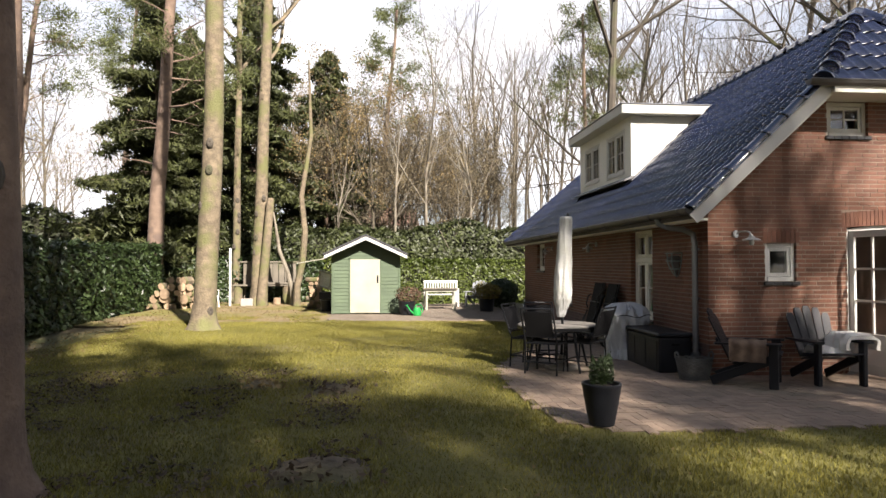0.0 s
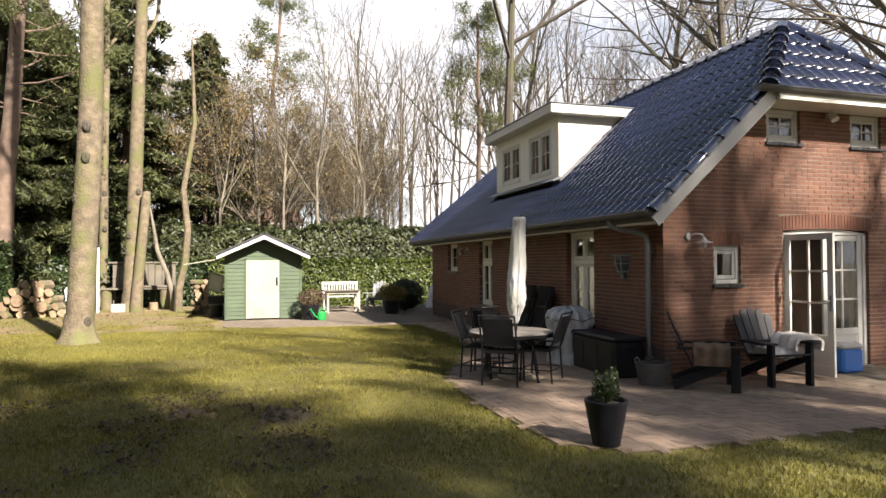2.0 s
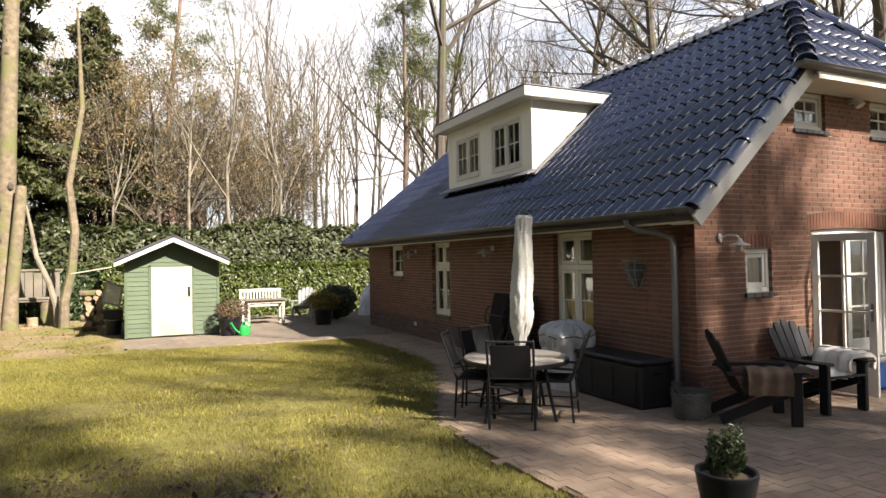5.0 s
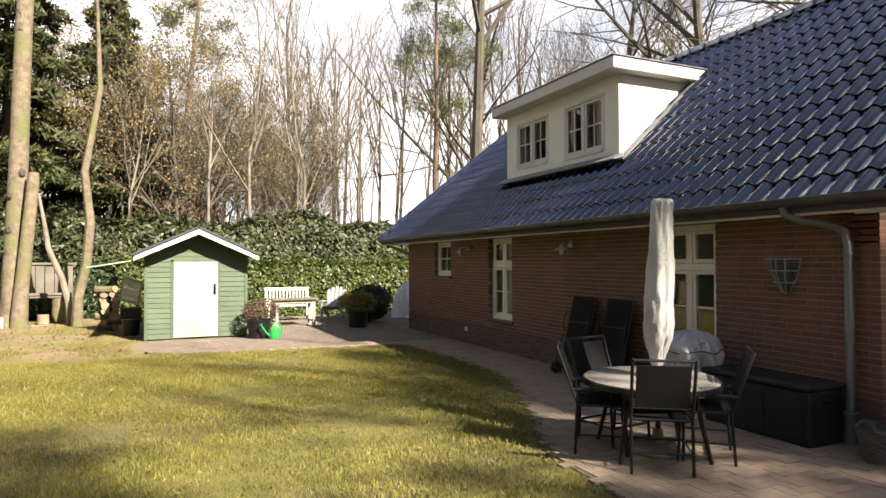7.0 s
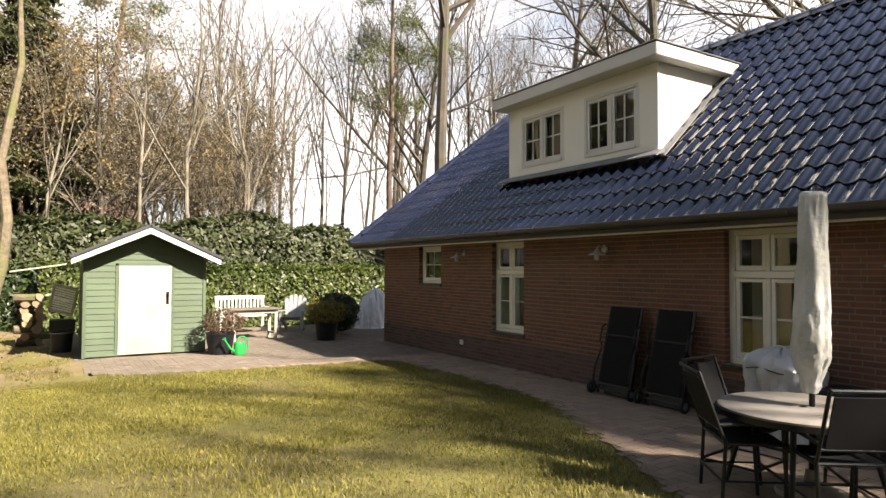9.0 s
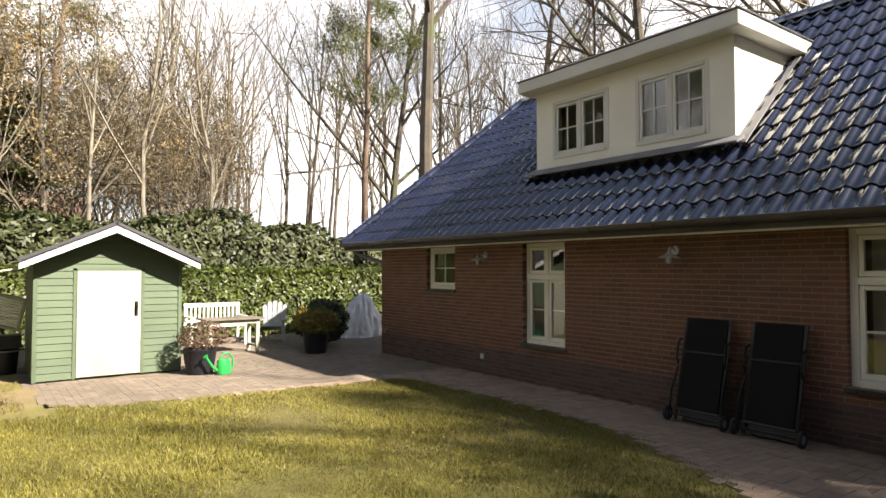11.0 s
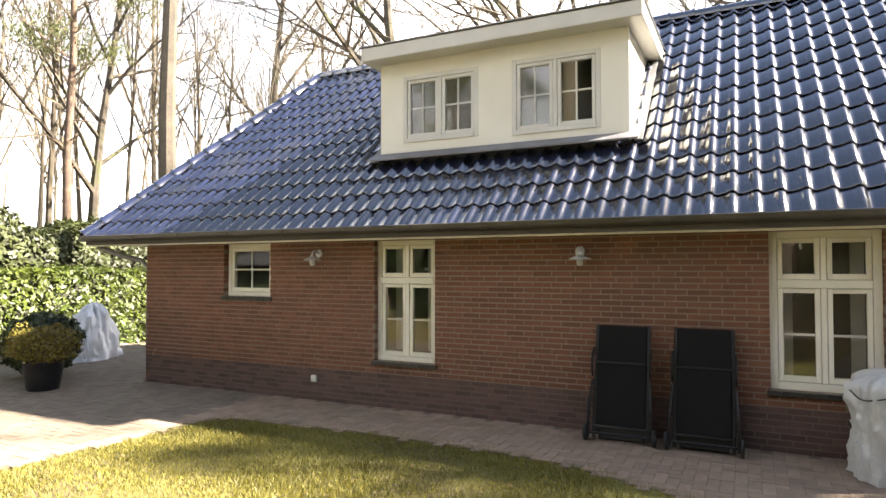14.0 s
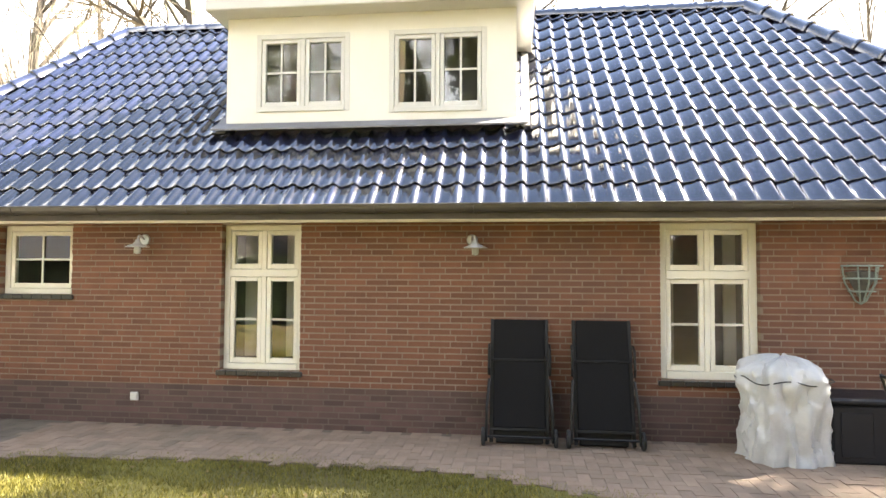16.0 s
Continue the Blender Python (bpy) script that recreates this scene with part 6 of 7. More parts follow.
hedge("evergreen_hedge", "dark evergreen undergrowth at the edge of the wood", [(-31.0, 8.0), (-24.0, 17.5), (-15.5, 23.5)], 2.4, 3.7, RHODO, 22000, 0.12, 25, 0.3)

# dark spruces and pines beyond the hedge
s1 = spruce("spruce_tree", "dark drooping spruce among the garden's back trees", 31, 14, 3.8, pose(-14.6, 20.5, 0), "spruces", 36000)
for x, y, k, rz in ((-10.9, 24.0, 1.12, 40), (-12.6, 21.3, 0.8, 140), (-7.6, 26.0, 0.95, 220), (-15.5, 29.0, 1.1, 80)):
    copy_thing(s1, pose(x, y, 0, 0, 0, rz) @ Matrix.Scale(k, 4))
p1 = pine("pine_tree", "tall pine with a spreading green crown", 33, 17, 0.2, pose(-5.3, 29.5, 0), 0.55, 6500, lean=0.9, group="back pines", spread_r=3.2)
for x, y, k, rz in ((-19.0, 27.0, 1.0, 70), (-24.0, 18.0, 0.9, 160), (-16.5, 12.5, 0.72, 20), (5.4, 22.0, 0.8, 250)):
    copy_thing(p1, pose(x, y, 0, 0, 0, rz) @ Matrix.Scale(k, 4))

# unseen spruces west of the garden, added to block low western sky light
for x, y, k, rz in ((-17.5, 5.5, 0.95, 15), (-16.4, 1.5, 1.05, 120), (-18.0, -2.0, 1.1, 250), (-16.2, -5.0, 1.0, 70), (-18.4, -8.0, 1.1, 190), (-16.6, -11.0, 1.0, 330), (-19.5, -13.5, 1.1, 40)):
    copy_thing(s1, pose(x, y, 0, 0, 0, rz) @ Matrix.Scale(k, 4))

# withered beeches and brushwood behind the shed
b1 = bare_tree("beech_tree", "young beech still holding brown withered leaves", 41, 9.5, 0.14, pose(-5.2, 24.5, 0), "withered beeches", TWIG, (13, 6, 5), 0.15, (30, 65), 0.5, 0.05, RUSSET, 5600, 0.06)
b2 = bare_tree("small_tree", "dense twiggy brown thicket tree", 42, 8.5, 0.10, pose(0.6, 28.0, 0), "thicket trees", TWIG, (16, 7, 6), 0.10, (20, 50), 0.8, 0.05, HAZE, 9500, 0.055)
for x, y, k, rz in ((-8.2, 27.5, 1.05, 50), (-2.9, 27.0, 0.8, 110), (-5.0, 31.5, 1.0, 200)):
    copy_thing(b1, pose(x, y, 0, 0, 0, rz) @ Matrix.Scale(k, 4))
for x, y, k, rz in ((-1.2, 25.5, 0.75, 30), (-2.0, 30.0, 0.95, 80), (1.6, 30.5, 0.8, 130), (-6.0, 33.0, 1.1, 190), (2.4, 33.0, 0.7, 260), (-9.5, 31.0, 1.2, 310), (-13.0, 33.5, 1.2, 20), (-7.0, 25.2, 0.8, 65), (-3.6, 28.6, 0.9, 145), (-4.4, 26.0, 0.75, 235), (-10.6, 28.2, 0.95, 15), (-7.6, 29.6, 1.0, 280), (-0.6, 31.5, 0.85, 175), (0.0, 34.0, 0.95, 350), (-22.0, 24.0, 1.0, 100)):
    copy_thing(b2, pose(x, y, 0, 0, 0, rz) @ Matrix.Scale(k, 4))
w1 = bare_tree("birch_tree", "slender pale birch with bare twigs", 43, 12.0, 0.10, pose(-2.3, 22.6, 0), "birches", BIRCH, (10, 5, 4), 0.35, (20, 45), 0.8, 0.10)
for x, y, k, rz in ((-3.9, 23.4, 0.85, 120), (-0.4, 23.0, 0.9, 200), (-6.6, 22.8, 0.7, 60), (-1.4, 19.0, 0.42, 10)):
    copy_thing(w1, pose(x, y, 0, 0, 0, rz) @ Matrix.Scale(k, 4))

# large bare trees behind the house
bare_tree("oak_tree", "tall bare oak with ivy-green trunk beyond the hedge", 51, 18, 0.27, pose(4.6, 16.4, 0), "", OAKBARK, (14, 7, 5), 0.52, (30, 65), 0.5, 0.022, NEEDLE, 500, 0.10)
bare_tree("oak_tree", "large wide-crowned bare oak in the wood", 52, 15, 0.24, pose(9.4, 26.7, 0), "", OAKBARK, (14, 8, 6), 0.28, (30, 65), 0.7, 0.07)
o2 = bare_tree("oak_tree", "big bare oak with heavy spreading limbs", 53, 19, 0.36, pose(20.8, 26, 0), "bare oaks", OAKBARK, (13, 8, 6), 0.35, (30, 65), 0.5, 0.07)
for x, y, k, rz in ((15.5, 16.5, 0.92, 80), (16.0, 7.5, 0.9, 200), (24, 14, 1.0, 130), (27, 3, 1.0, 30), (20, -4, 0.9, 260)):
    copy_thing(o2, pose(x, y, 0, 0, 0, rz) @ Matrix.Scale(k, 4))

# the far wood: slender bare trunks
f1 = bare_tree("forest_tree", "slender tall bare tree in the far wood", 61, 16, 0.15, pose(6.5, 41, 0), "far wood", TWIG, (9, 4, 4), 0.42, (15, 40), 0.9, 0.03)
f2 = bare_tree("forest_tree", "slender tall bare tree in the far wood", 62, 15, 0.13, pose(11, 37, 0), "far wood", TWIG, (8, 4, 4), 0.5, (15, 38), 0.9, 0.035)
f3 = bare_tree("forest_tree", "slender tall bare tree in the far wood", 63, 17, 0.17, pose(15, 44, 0), "far wood", TWIG, (10, 4, 4), 0.38, (18, 45), 0.8, 0.03)
for k in range(112):
    a = radians(R.uniform(-46, 74))
    d = R.uniform(42, 92)
    x, y = -6 + d * math.sin(a), d * math.cos(a) - 2
    if -16 < math.degrees(a) < 6 and d < 55 and R.random() < 0.7:
        continue
    copy_thing(R.choice((f1, f2, f3)), pose(x, y, 0, 0, 0, R.uniform(0, 360)) @ Matrix.Scale(R.uniform(0.8, 1.12), 4))
for k in range(22):
    a = radians(R.uniform(12, 52))
    d = R.uniform(30, 46)
    copy_thing(R.choice((f1, f2, f3)), pose(-6 + d * math.sin(a), d * math.cos(a) - 2, 0, 0, 0, R.uniform(0, 360)) @ Matrix.Scale(R.uniform(0.7, 0.95), 4))
# unseen bare trees behind the view, added for shade and reflections
for k in range(22):
    a = radians(R.uniform(100, 260))
    d = R.uniform(30, 60)
    copy_thing(R.choice((f1, f3)), pose(-6 + d * math.sin(a), d * math.cos(a) - 2, 0, 0, 0, R.uniform(0, 360)) @ Matrix.Scale(R.uniform(0.9, 1.2), 4))
# unseen evergreens far west and south, added to hold off sky light
for k in range(16):
    copy_thing(R.choice((s1, p1)), pose(R.uniform(-34, -19), -26 + k * 2.6 + R.uniform(-1, 1), 0, 0, 0, R.uniform(0, 360)) @ Matrix.Scale(R.uniform(0.85, 1.15), 4))
for k in range(14):
    copy_thing(s1, pose(-26 + k * 3.6 + R.uniform(-1, 1), R.uniform(-36, -31), 0, 0, 0, R.uniform(0, 360)) @ Matrix.Scale(R.uniform(0.7, 0.95), 4))
p2 = pine("pine_tree", "tall bare-stemmed pine with a high crown south of the garden", 35, 19, 0.22, pose(7.0, -14.6, 0), 0.66, 3000, group="south pines", spread_r=2.3)
for x, y, k, rz in ((5.6, -14.4, 0.74, 20), (6.4, -11.9, 0.72, 110), (-3.0, -12.6, 0.95, 60), (-6.2, -13.4, 1.0, 150), (-1.2, -18.5, 1.0, 240), (-5.4, -11.2, 0.9, 310)):
    copy_thing(p2, pose(x, y, 0, 0, 0, rz) @ Matrix.Scale(k, 4))
# trees south of the garden, whose shade falls on lawn and gable
for x, y, k, rz in ((0.2, -19.5, 0.95, 10), (-4.2, -18.5, 0.85, 90), (3.6, -22.5, 1.05, 170), (-8.6, -17.5, 0.85, 250), (-1.8, -25.5, 1.15, 310), (7.6, -21.0, 1.0, 45), (-12.5, -20.5, 1.0, 130), (5.6, -15.5, 0.82, 200), (8.8, -14.8, 0.8, 30), (2.6, -16.2, 0.8, 280),
                   (-6.2, -16.0, 0.8, 60), (-9.8, -19.0, 0.92, 15), (-1.6, -16.8, 0.82, 140), (-12.6, -15.2, 0.8, 220), (-4.4, -22.0, 1.0, 190), (-2.4, -14.4, 0.88, 20), (-4.8, -14.8, 0.85, 230), (-0.3, -14.2, 0.8, 100), (0.9, -21.6, 0.95, 75), (-1.0, -21.2, 0.9, 280)):
    copy_thing(p1, pose(x, y, 0, 0, 0, rz) @ Matrix.Scale(k, 4))
for x, y, k, rz in ((5.8, -11.5, 0.78, 150), (13.5, -15.0, 0.9, 240)):
    copy_thing(o2, pose(x, y, 0, 0, 0, rz) @ Matrix.Scale(k, 4))


# ---- grass and fallen leaves ----
def on_lawn(nr, n, x0, x1, y0, y1):
    p = np.stack([nr.uniform(x0, x1, n), nr.uniform(y0, y1, n)], 1)
    wx = 0.07 * np.sin(p[:, 1] * 2.3) + 0.05 * np.sin(p[:, 1] * 6.1 + 1) + nr.normal(0, 0.05, len(p)) + 0.10
    wy = 0.06 * np.sin(p[:, 0] * 2.1) + 0.04 * np.sin(p[:, 0] * 5.7 + 2) + nr.normal(0, 0.035, len(p))
    bad = paved(p[:, 0] - wx, p[:, 1] + wy) | paved(p[:, 0] - wx - 0.02, p[:, 1] - 0.04) | ((p[:, 0] > 0) & (p[:, 1] > -0.2)) | ((p[:, 1] > 9.1 + wy) & (p[:, 0] < -6.0))
    return p[~bad]


def grass(name, label, n, box, h, seed):
    nr = np.random.default_rng(seed)
    p = on_lawn(nr, n, *box)
    k = len(p)
    tone = np.array([noise.noise((x * 0.8, y * 0.8, 3)) for x, y in p])
    hh = h * nr.uniform(0.5, 1.3, k) * (1 + 0.5 * tone)
    a = nr.uniform(0, 2 * np.pi, k)
    wd = 0.0055 * nr.uniform(0.7, 1.4, k)
    dx, dy = np.cos(a) * wd, np.sin(a) * wd
    lx, ly = nr.normal(0, 1.0, k) * hh, nr.normal(0, 1.0, k) * hh
    z0 = np.full(k, -0.02)
    v = np.stack([np.stack([p[:, 0] - dx, p[:, 1] - dy, z0], 1), np.stack([p[:, 0] + dx, p[:, 1] + dy, z0], 1), np.stack([p[:, 0] + lx, p[:, 1] + ly, hh + 0.008], 1)], 1).reshape(-1, 3)
    f = np.arange(3 * k).reshape(-1, 3)
    return tagged(part(name, fast_mesh(name, v, f), BLADE), label, "grass", kind="stuff")


grass("grass", "short mossy yellow-green grass blades of the lawn", 260000, (-10.8, 2.0, -6.5, 4.0), 0.018, 71)
grass("grass", "short mossy yellow-green grass blades of the lawn", 190000, (-10.6, 0.0, 4.0, 9.6), 0.018, 72)
nr = np.random.default_rng(74)
p = np.stack([nr.uniform(-11.2, -6.3, 40000), 8.7 + 6.5 * nr.random(40000) ** 1.8], 1)
keep = np.array([noise.noise((x * 0.7, y * 0.7, 8)) > -0.15 + 0.10 * (y - 9) for x, y in p])
p = p[keep]
k = len(p)
hh, a = 0.024 * nr.uniform(0.4, 1.2, k), nr.uniform(0, 6.28, k)
base = np.concatenate([p, np.full((k, 1), -0.02)], 1)
w = np.stack([np.cos(a), np.sin(a), np.zeros(k)], 1) * 0.006
tip = base + np.stack([nr.normal(0, 0.5, k) * hh, nr.normal(0, 0.5, k) * hh, hh + 0.025], 1)
tagged(part("grass", fast_mesh("grass", np.stack([base - w, base + w, tip], 1).reshape(-1, 3), np.arange(3 * k).reshape(-1, 3)), BLADE), "thin moss and grass running into the bare soil", "grass", kind="stuff")
nr = np.random.default_rng(73)
p = on_lawn(nr, 1500, -10.5, 1.0, -6.5, 9.0)
c = np.concatenate([p, np.full((len(p), 1), 0.022)], 1)
tagged(part("fallen_leaves", leaves("fallen_leaves", c, nr.normal(0, 0.3, c.shape) + (0, 0, 1), 0.022, 0.6, nr), RUSSET), "small dry leaves scattered on the lawn", "leaves", kind="stuff")
q = np.stack([nr.uniform(-12.2, -6.3, 3600), nr.uniform(8.8, 19.0, 3600), np.full(3600, 0.012)], 1)
q2 = np.stack([nr.uniform(-11.6, -9.8, 1800), nr.uniform(-4.0, 9.0, 1800), np.full(1800, 0.015)], 1)
c = np.concatenate([q, q2])
tagged(part("fallen_leaves", leaves("fallen_leaves", c, nr.normal(0, 0.45, c.shape) + (0, 0, 1), 0.026, 0.6, nr), RUSSET), "brown leaf litter and wood chips under the trees", "leaves", kind="stuff")
nr = np.random.default_rng(75)
p = on_lawn(nr, 16000, -9.5, -3.0, -6.0, 1.2)
p = p[[noise.noise((x * 0.9, y * 0.9, 5)) + 0.5 * noise.noise((x * 3, y * 3, 6)) - 0.14 * (x + 8.0) + 0.1 > 0 for x, y in p]]
c = np.concatenate([p, nr.uniform(0.014, 0.032, (len(p), 1))], 1)
tagged(part("fallen_leaves", leaves("fallen_leaves", c, nr.normal(0, 0.4, c.shape) + (0, 0, 1), 0.027, 0.55, nr), DEADLEAF), "damp brown dead leaves lying in the worn lawn", "leaves", kind="stuff")


# ---- bricks, tiles and paving ----
def pieces(parent, name, quads, near, base, material):
    """Boxes in quads; those of near become parts on shared meshes, the rest one mesh."""
    shared, rest = {}, Geo()
    count = 0
    for q in quads:
        x0, x1, y0, y1, z0, z1 = q
        if count < 300 and near(q):
            key = (round(x1 - x0, 2), round(y1 - y0, 2), round(z1 - z0, 3))
            if key not in shared:
                shared[key] = Geo().box(-key[0] / 2, key[0] / 2, -key[1] / 2, key[1] / 2, -key[2] / 2, key[2] / 2, 0.003).mesh(name)
            ob = part(name, shared[key], material, parent)
            ob.location = ((x0 + x1) / 2, (y0 + y1) / 2, (z0 + z1) / 2)
            count += 1
        else:
            rest.box(*q)
    tagged(part(base, rest, material, parent), kind="stuff")


rng = random.Random(5)
J = lambda: rng.uniform(-0.0015, 0.0015)
PL = 0.4375                                  # top of the dark plinth
west = [((j := J()), 0.09, a, b, z0, z1) for a, b, z0, z1 in course_bricks(lambda z: (0.0, HY), WEST, 38)]
pieces(wall_west, "brick", [q for q in west if q[4] > PL - 0.03], lambda q: 4.4 < q[2] < 6.3 and 0.4 < q[4] < 2.2, "brickwork", BRICK)
part("plinth_mortar", Geo().box(0.0028, 0.0048, 0.006, HY - 0.006, 0.0, PL), PLINTHMORTAR, wall_west, "dark joints of the plinth")
tagged(part("plinth_brickwork", (lambda g: [g.box(*q) for q in west if q[4] <= PL - 0.03] and g)(Geo()), PLINTH, wall_west, "dark purple-brown brick plinth"), kind="stuff")
S_HOLES = SOUTH + [("l1", 0.80, 1.34, 1.84, 2.0), ("l2", 1.98, 3.78, 2.10, 2.30)]
south = [(a, b, (j := J()), 0.09, z0, z1) for a, b, z0, z1 in course_bricks(gable_limits, S_HOLES, 63)]
pieces(wall_south, "brick", [q for q in south], lambda q: q[0] < 2.1 and 0.4 < q[4] < 2.0, "brickwork", BRICK)
g = Geo()
for x0, x1, z, rise, h in ((0.80, 1.34, 1.843, 0.012, 0.155), (1.98, 3.78, 2.06, 0.045, 0.215)):
    n = int((x1 - x0) / 0.062)
    for k in range(n):
        u = (k + 0.5) / n * 2 - 1
        up = rise * (1 - u * u)
        a = x0 + (x1 - x0) * k / n
        g.box(a + 0.004, a + (x1 - x0) / n - 0.004, -0.001, 0.2, z + up, z + up + h)
tagged(part("soldier_course", g, BRICK, wall_south, "upright brick lintels"), kind="stuff")
pieces(wall_north, "brick", [(a, b, HY - 0.09, HY + J(), z0, z1) for a, b, z0, z1 in course_bricks(lambda z: (0.0, HX), [], 37)], lambda q: False, "brickwork", BRICK)

# roof tiles
TW, TG = 0.2095, 0.352


def tile_profile(n=12):
    """Across one tile: a soft S-shaped wave, the roll steeper on its lee side."""
    out = []
    for k in range(n + 1):
        u = k / n
        h = 0.022 * math.sin(2 * math.pi * (1 - u)) + 0.006 * math.sin(4 * math.pi * (1 - u) - 0.5) + 0.004
        out.append((u * (TW + 0.004), h))
    return out


def tile_geo():
    """Local: x across, y up the slope, z outwards; the lower edge lies proud and is rounded."""
    prof = tile_profile()
    n = len(prof)
    vs, fs = [], []
    for y, lift in ((-0.004, 0.016), (-0.006, 0.030), (0.004, 0.037), (TG + 0.02, 0.008)):
        vs += [(x, y, h + lift) for x, h in prof]
    for j in range(3):
        for k in range(n - 1):
            fs.append((j * n + k, j * n + k + 1, (j + 1) * n + k + 1, (j + 1) * n + k))
    return vs, fs


t_v, t_f = tile_geo()
tile_mesh = Geo().add(t_v, t_f).mesh("roof_tile", smooth=True)


def tile_plane(origin, across, up, columns, rows, keep, clip, near, limit):
    """Tiles on a slope; keep: whether (u, v) of the slope lies on it; clip: planes (point, normal) that cut border tiles."""
    across, up = Vector(across).normalized(), Vector(up).normalized()
    clip = [(Vector(q), Vector(n)) for q, n in clip]
    out = across.cross(up)
    m = Matrix((across, up, out)).transposed().to_4x4()
    rest, edge, count = Geo(), Geo(), 0
    for r in range(rows):
        for c in range(columns):
            u, v = c * TW, r * TG
            corners = [Vector(origin) + across * (u + a) + up * (v + b) for a in (0, TW) for b in (0, TG)]
            state = [all((p - q).dot(n) > 0 for q, n in clip) for p in corners]
            if not any(state) or not keep(corners):
                continue
            mm = m.copy()
            mm.translation = Vector(origin) + across * u + up * v
            if all(state):
                if count < limit and near(mm.translation):
                    ob = part("roof_tile", tile_mesh, TILE, roof)
                    ob.matrix_basis = mm
                    count += 1
                else:
                    rest.add(t_v, t_f, mm)
            else:
                edge.add(t_v, t_f, mm)
    bm = bmesh.new()
    me = edge.mesh("edge", True)
    bm.from_mesh(me)
    for q, n in clip:
        bmesh.ops.bisect_plane(bm, geom=bm.verts[:] + bm.edges[:] + bm.faces[:], plane_co=q, plane_no=n, clear_inner=True)
    bm.to_mesh(me)
    bm.free()
    tagged(part("cut_tiles", me, TILE, roof), kind="stuff")
    if rest.f:
        tagged(part("tiling", rest, TILE, roof, smooth=True), kind="stuff")


def cut(a, b, c, inside):
    n = (Vector(b) - Vector(a)).cross(Vector(c) - Vector(a)).normalized()
    return (Vector(a), n if (Vector(inside) - Vector(a)).dot(n) > 0 else -n)


Zu = lambda p: (p[0], p[1], p[2] + 1)
E0, N0 = (EAVE_X, HIP_Y, EAVE_Z), (3.0, RIDGE_N, RIDGE_Z)
S0, S1 = (HALF_X, VERGE_Y, HALF_Z), (3.0, RIDGE_S, RIDGE_Z)
mid = (1.5, 5.0, 3.5)
def not_in_dormer(cs):
    return not all(DY0 - 0.02 < p.y < DY1 + 0.02 and DX - 0.12 < p.x < 2.2 for p in cs)
tile_plane((EAVE_X - 0.03, HIP_Y + 0.05, EAVE_Z - 0.01), (0, -1, 0), (1, 0, PITCH), 62, 14, not_in_dormer,
           [cut(E0, N0, Zu(E0), mid), cut(S0, S1, Zu(S0), mid), ((3.0, 0, 0), Vector((-1, 0, 0))), ((0, VERGE_Y - 0.03, 0), Vector((0, 1, 0)))],
           lambda p: 2.6 < p.y < 8.2 and p.z < 4.4, 300)
E1, S2 = (6 - EAVE_X, HIP_Y, EAVE_Z), (6 - HALF_X, VERGE_Y, HALF_Z)
mid = (4.5, 5.0, 3.5)
tile_plane((6.03 - EAVE_X, VERGE_Y - 0.03, EAVE_Z - 0.01), (0, 1, 0), (-1, 0, PITCH), 62, 14, lambda cs: True,
           [cut(E1, N0, Zu(E1), mid), cut(S2, S1, Zu(S2), mid), ((3.0, 0, 0), Vector((1, 0, 0)))], lambda p: False, 0)
mid = (3.0, -0.2, 4.3)
hs = (RIDGE_Z - HALF_Z) / (RIDGE_S - VERGE_Y)
tile_plane((HALF_X, VERGE_Y - 0.05, HALF_Z - 0.02), (1, 0, 0), (0, 1, hs), 16, 6, lambda cs: True,
           [cut(S0, S1, Zu(S0), mid), cut(S2, S1, Zu(S2), mid)], lambda p: False, 0)
mid = (3.0, 12.0, 2.6)
hn = (RIDGE_Z - EAVE_Z) / (HIP_Y - RIDGE_N)
tile_plane((6 - EAVE_X, HIP_Y + 0.03, EAVE_Z - 0.02), (-1, 0, 0), (0, -1, hn), 34, 12, lambda cs: True,
           [cut(E0, N0, Zu(E0), mid), cut(E1, N0, Zu(E1), mid)], lambda p: False, 0)


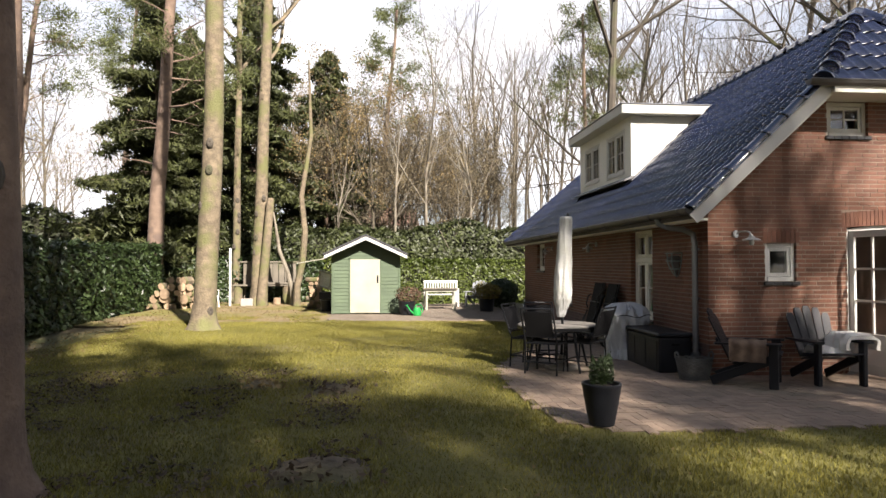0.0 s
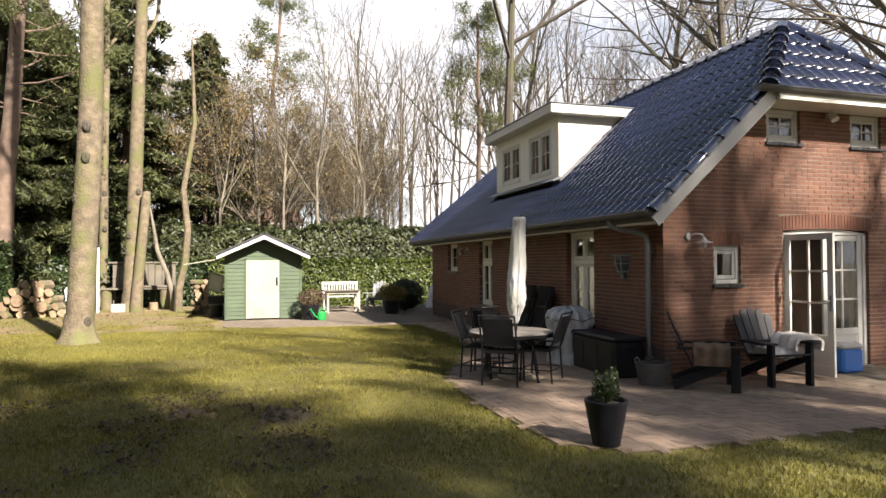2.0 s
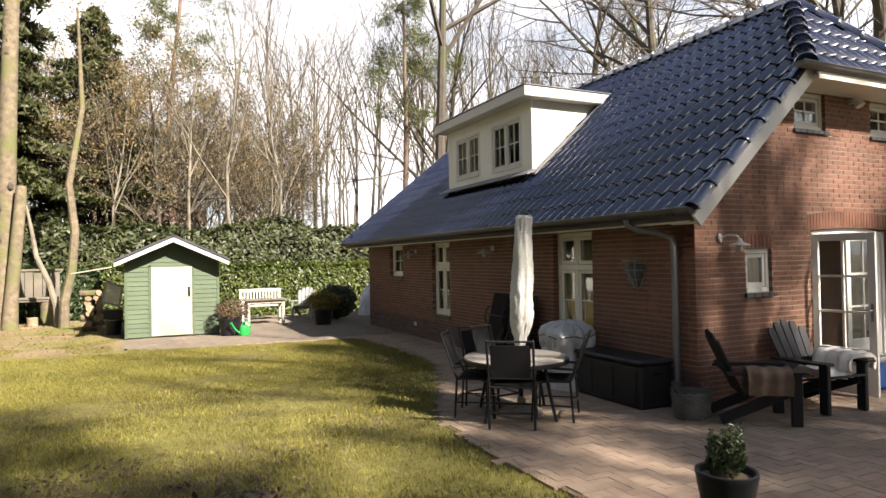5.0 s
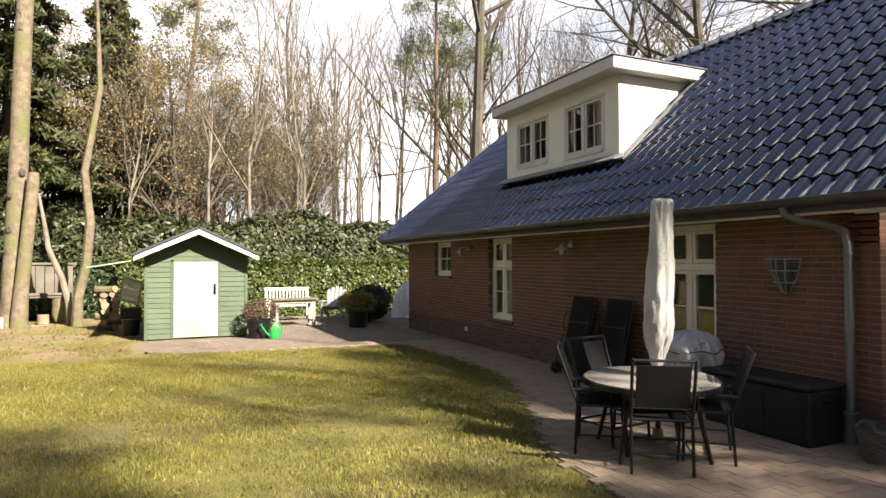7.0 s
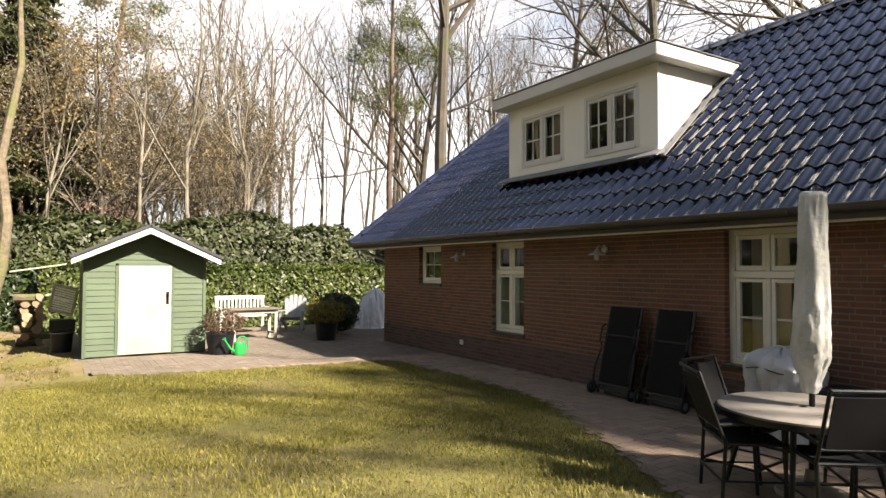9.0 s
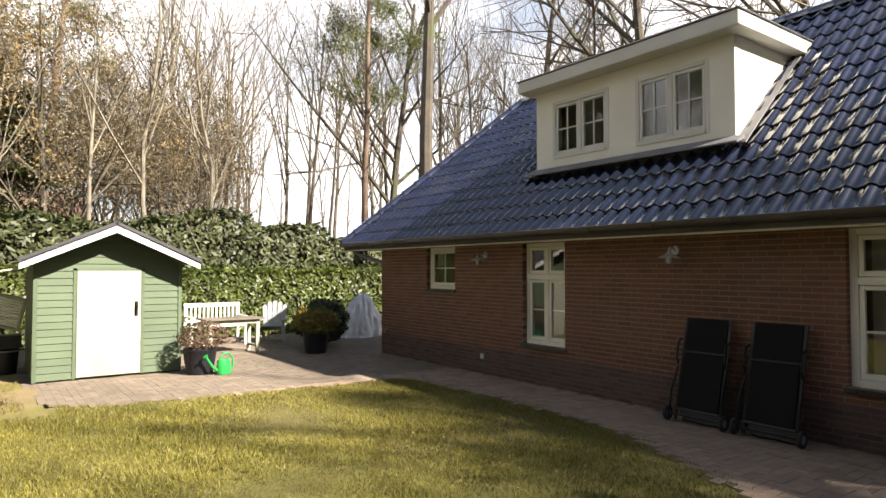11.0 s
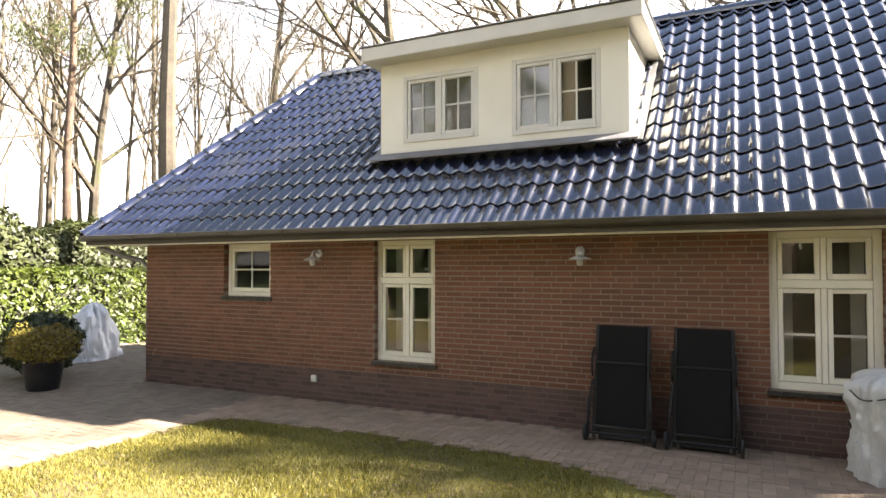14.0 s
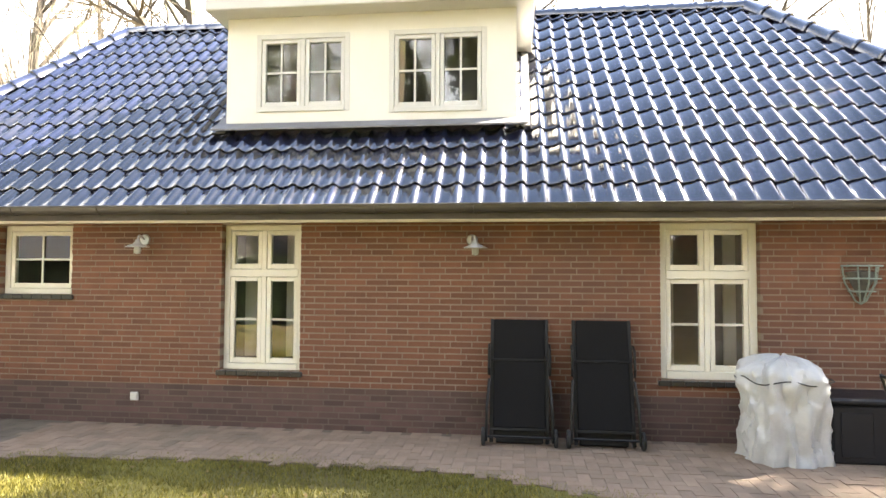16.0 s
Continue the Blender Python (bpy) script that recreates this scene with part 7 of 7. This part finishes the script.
def ridge_tiles(p, q, r=0.105, step=0.33, lift=0.03):
    p, q = Vector(p), Vector(q)
    d = (q - p).normalized()
    n = max(1, int((q - p).length / step))
    side = d.cross(Vector((0, 0, 1))).normalized()
    up = side.cross(d)
    me = None
    for k in range(n):
        if me is None:
            g = Geo()
            vs, fs = [], []
            for y, s in ((0, 1.12), (0.03, 1.14), (0.05, 1.0), (step + 0.02, 0.92)):
                for i in range(9):
                    a = math.pi * (i / 8) * 1.12 - 0.06 * math.pi
                    vs.append((r * s * math.cos(a), y, r * s * math.sin(a)))
            for j in range(3):
                for i in range(8):
                    fs.append((j * 9 + i, j * 9 + i + 1, (j + 1) * 9 + i + 1, (j + 1) * 9 + i))
            fs.append(tuple(range(9)))
            me = g.add(vs, fs).mesh("ridge_tile", True)
        m = Matrix((side, d, up)).transposed().to_4x4()
        m.translation = p + d * (q - p).length * k / n + up * lift
        part("ridge_tile", me, TILE, roof).matrix_basis = m


ridge_tiles(S1, N0)
ridge_tiles(S0, S1, 0.12)
ridge_tiles(S2, S1, 0.12)
ridge_tiles(E0, N0, 0.10)
for X in (EAVE_X, 6 - EAVE_X):
    xs = HALF_X if X < 3 else 6 - HALF_X
    ridge_tiles((X, VERGE_Y + 0.03, EAVE_Z - 0.02), (xs, VERGE_Y + 0.03, HALF_Z - 0.02), 0.085, 0.352, 0.03)

# paving: terrace, path along the wall, and the yard by the shed, in herringbone
n = len(PAVED)
paving = tagged(part("pavement", Geo().add([(x, y, 0.003) for x, y in PAVED] + [(x, y, -0.05) for x, y in PAVED],
                                           [tuple(range(n))[::-1], tuple(range(n, 2 * n))] + [(i, (i + 1) % n, n + (i + 1) % n, n + i) for i in range(n)]), SAND),
                "grey-brown brick paving of terrace, path and yard", "paving", kind="structure")
C = 0.1025
cells = []
for i in range(-61, 79):
    for j in range(-27, 161):
        d = (i - j) % 4
        if d == 0:
            cells.append((i * C, (i + 2) * C, j * C, (j + 1) * C))
        elif d == 3:
            cells.append((i * C, (i + 1) * C, j * C, (j + 2) * C))
cells = np.array(cells)
keep = paved((cells[:, 0] + cells[:, 1]) / 2, (cells[:, 2] + cells[:, 3]) / 2) & ~((cells[:, 1] > 0.0) & (cells[:, 3] > 0.0) & (cells[:, 2] < HY))
quads = []
for x0, x1, y0, y1 in cells[keep].tolist():
    quads.append((x0 + 0.0025, x1 - 0.0025, y0 + 0.0025, y1 - 0.0025, -0.01, 0.009 + rng.uniform(-0.002, 0.002) + 0.004 * noise.noise((x0, y0, 2))))
pieces(paving, "paving_brick", [q for q in quads if q[2] < 8.95], lambda q: q[0] < -0.55 and 2.8 < q[2] < 7.2, "paving_bricks", PAVER)
tagged(part("yard_bricks", (lambda g: [g.box(*q) for q in quads if q[2] >= 8.95] and g)(Geo()), YARDPAVER, paving, "grey-beige weathered yard paving"), kind="stuff")
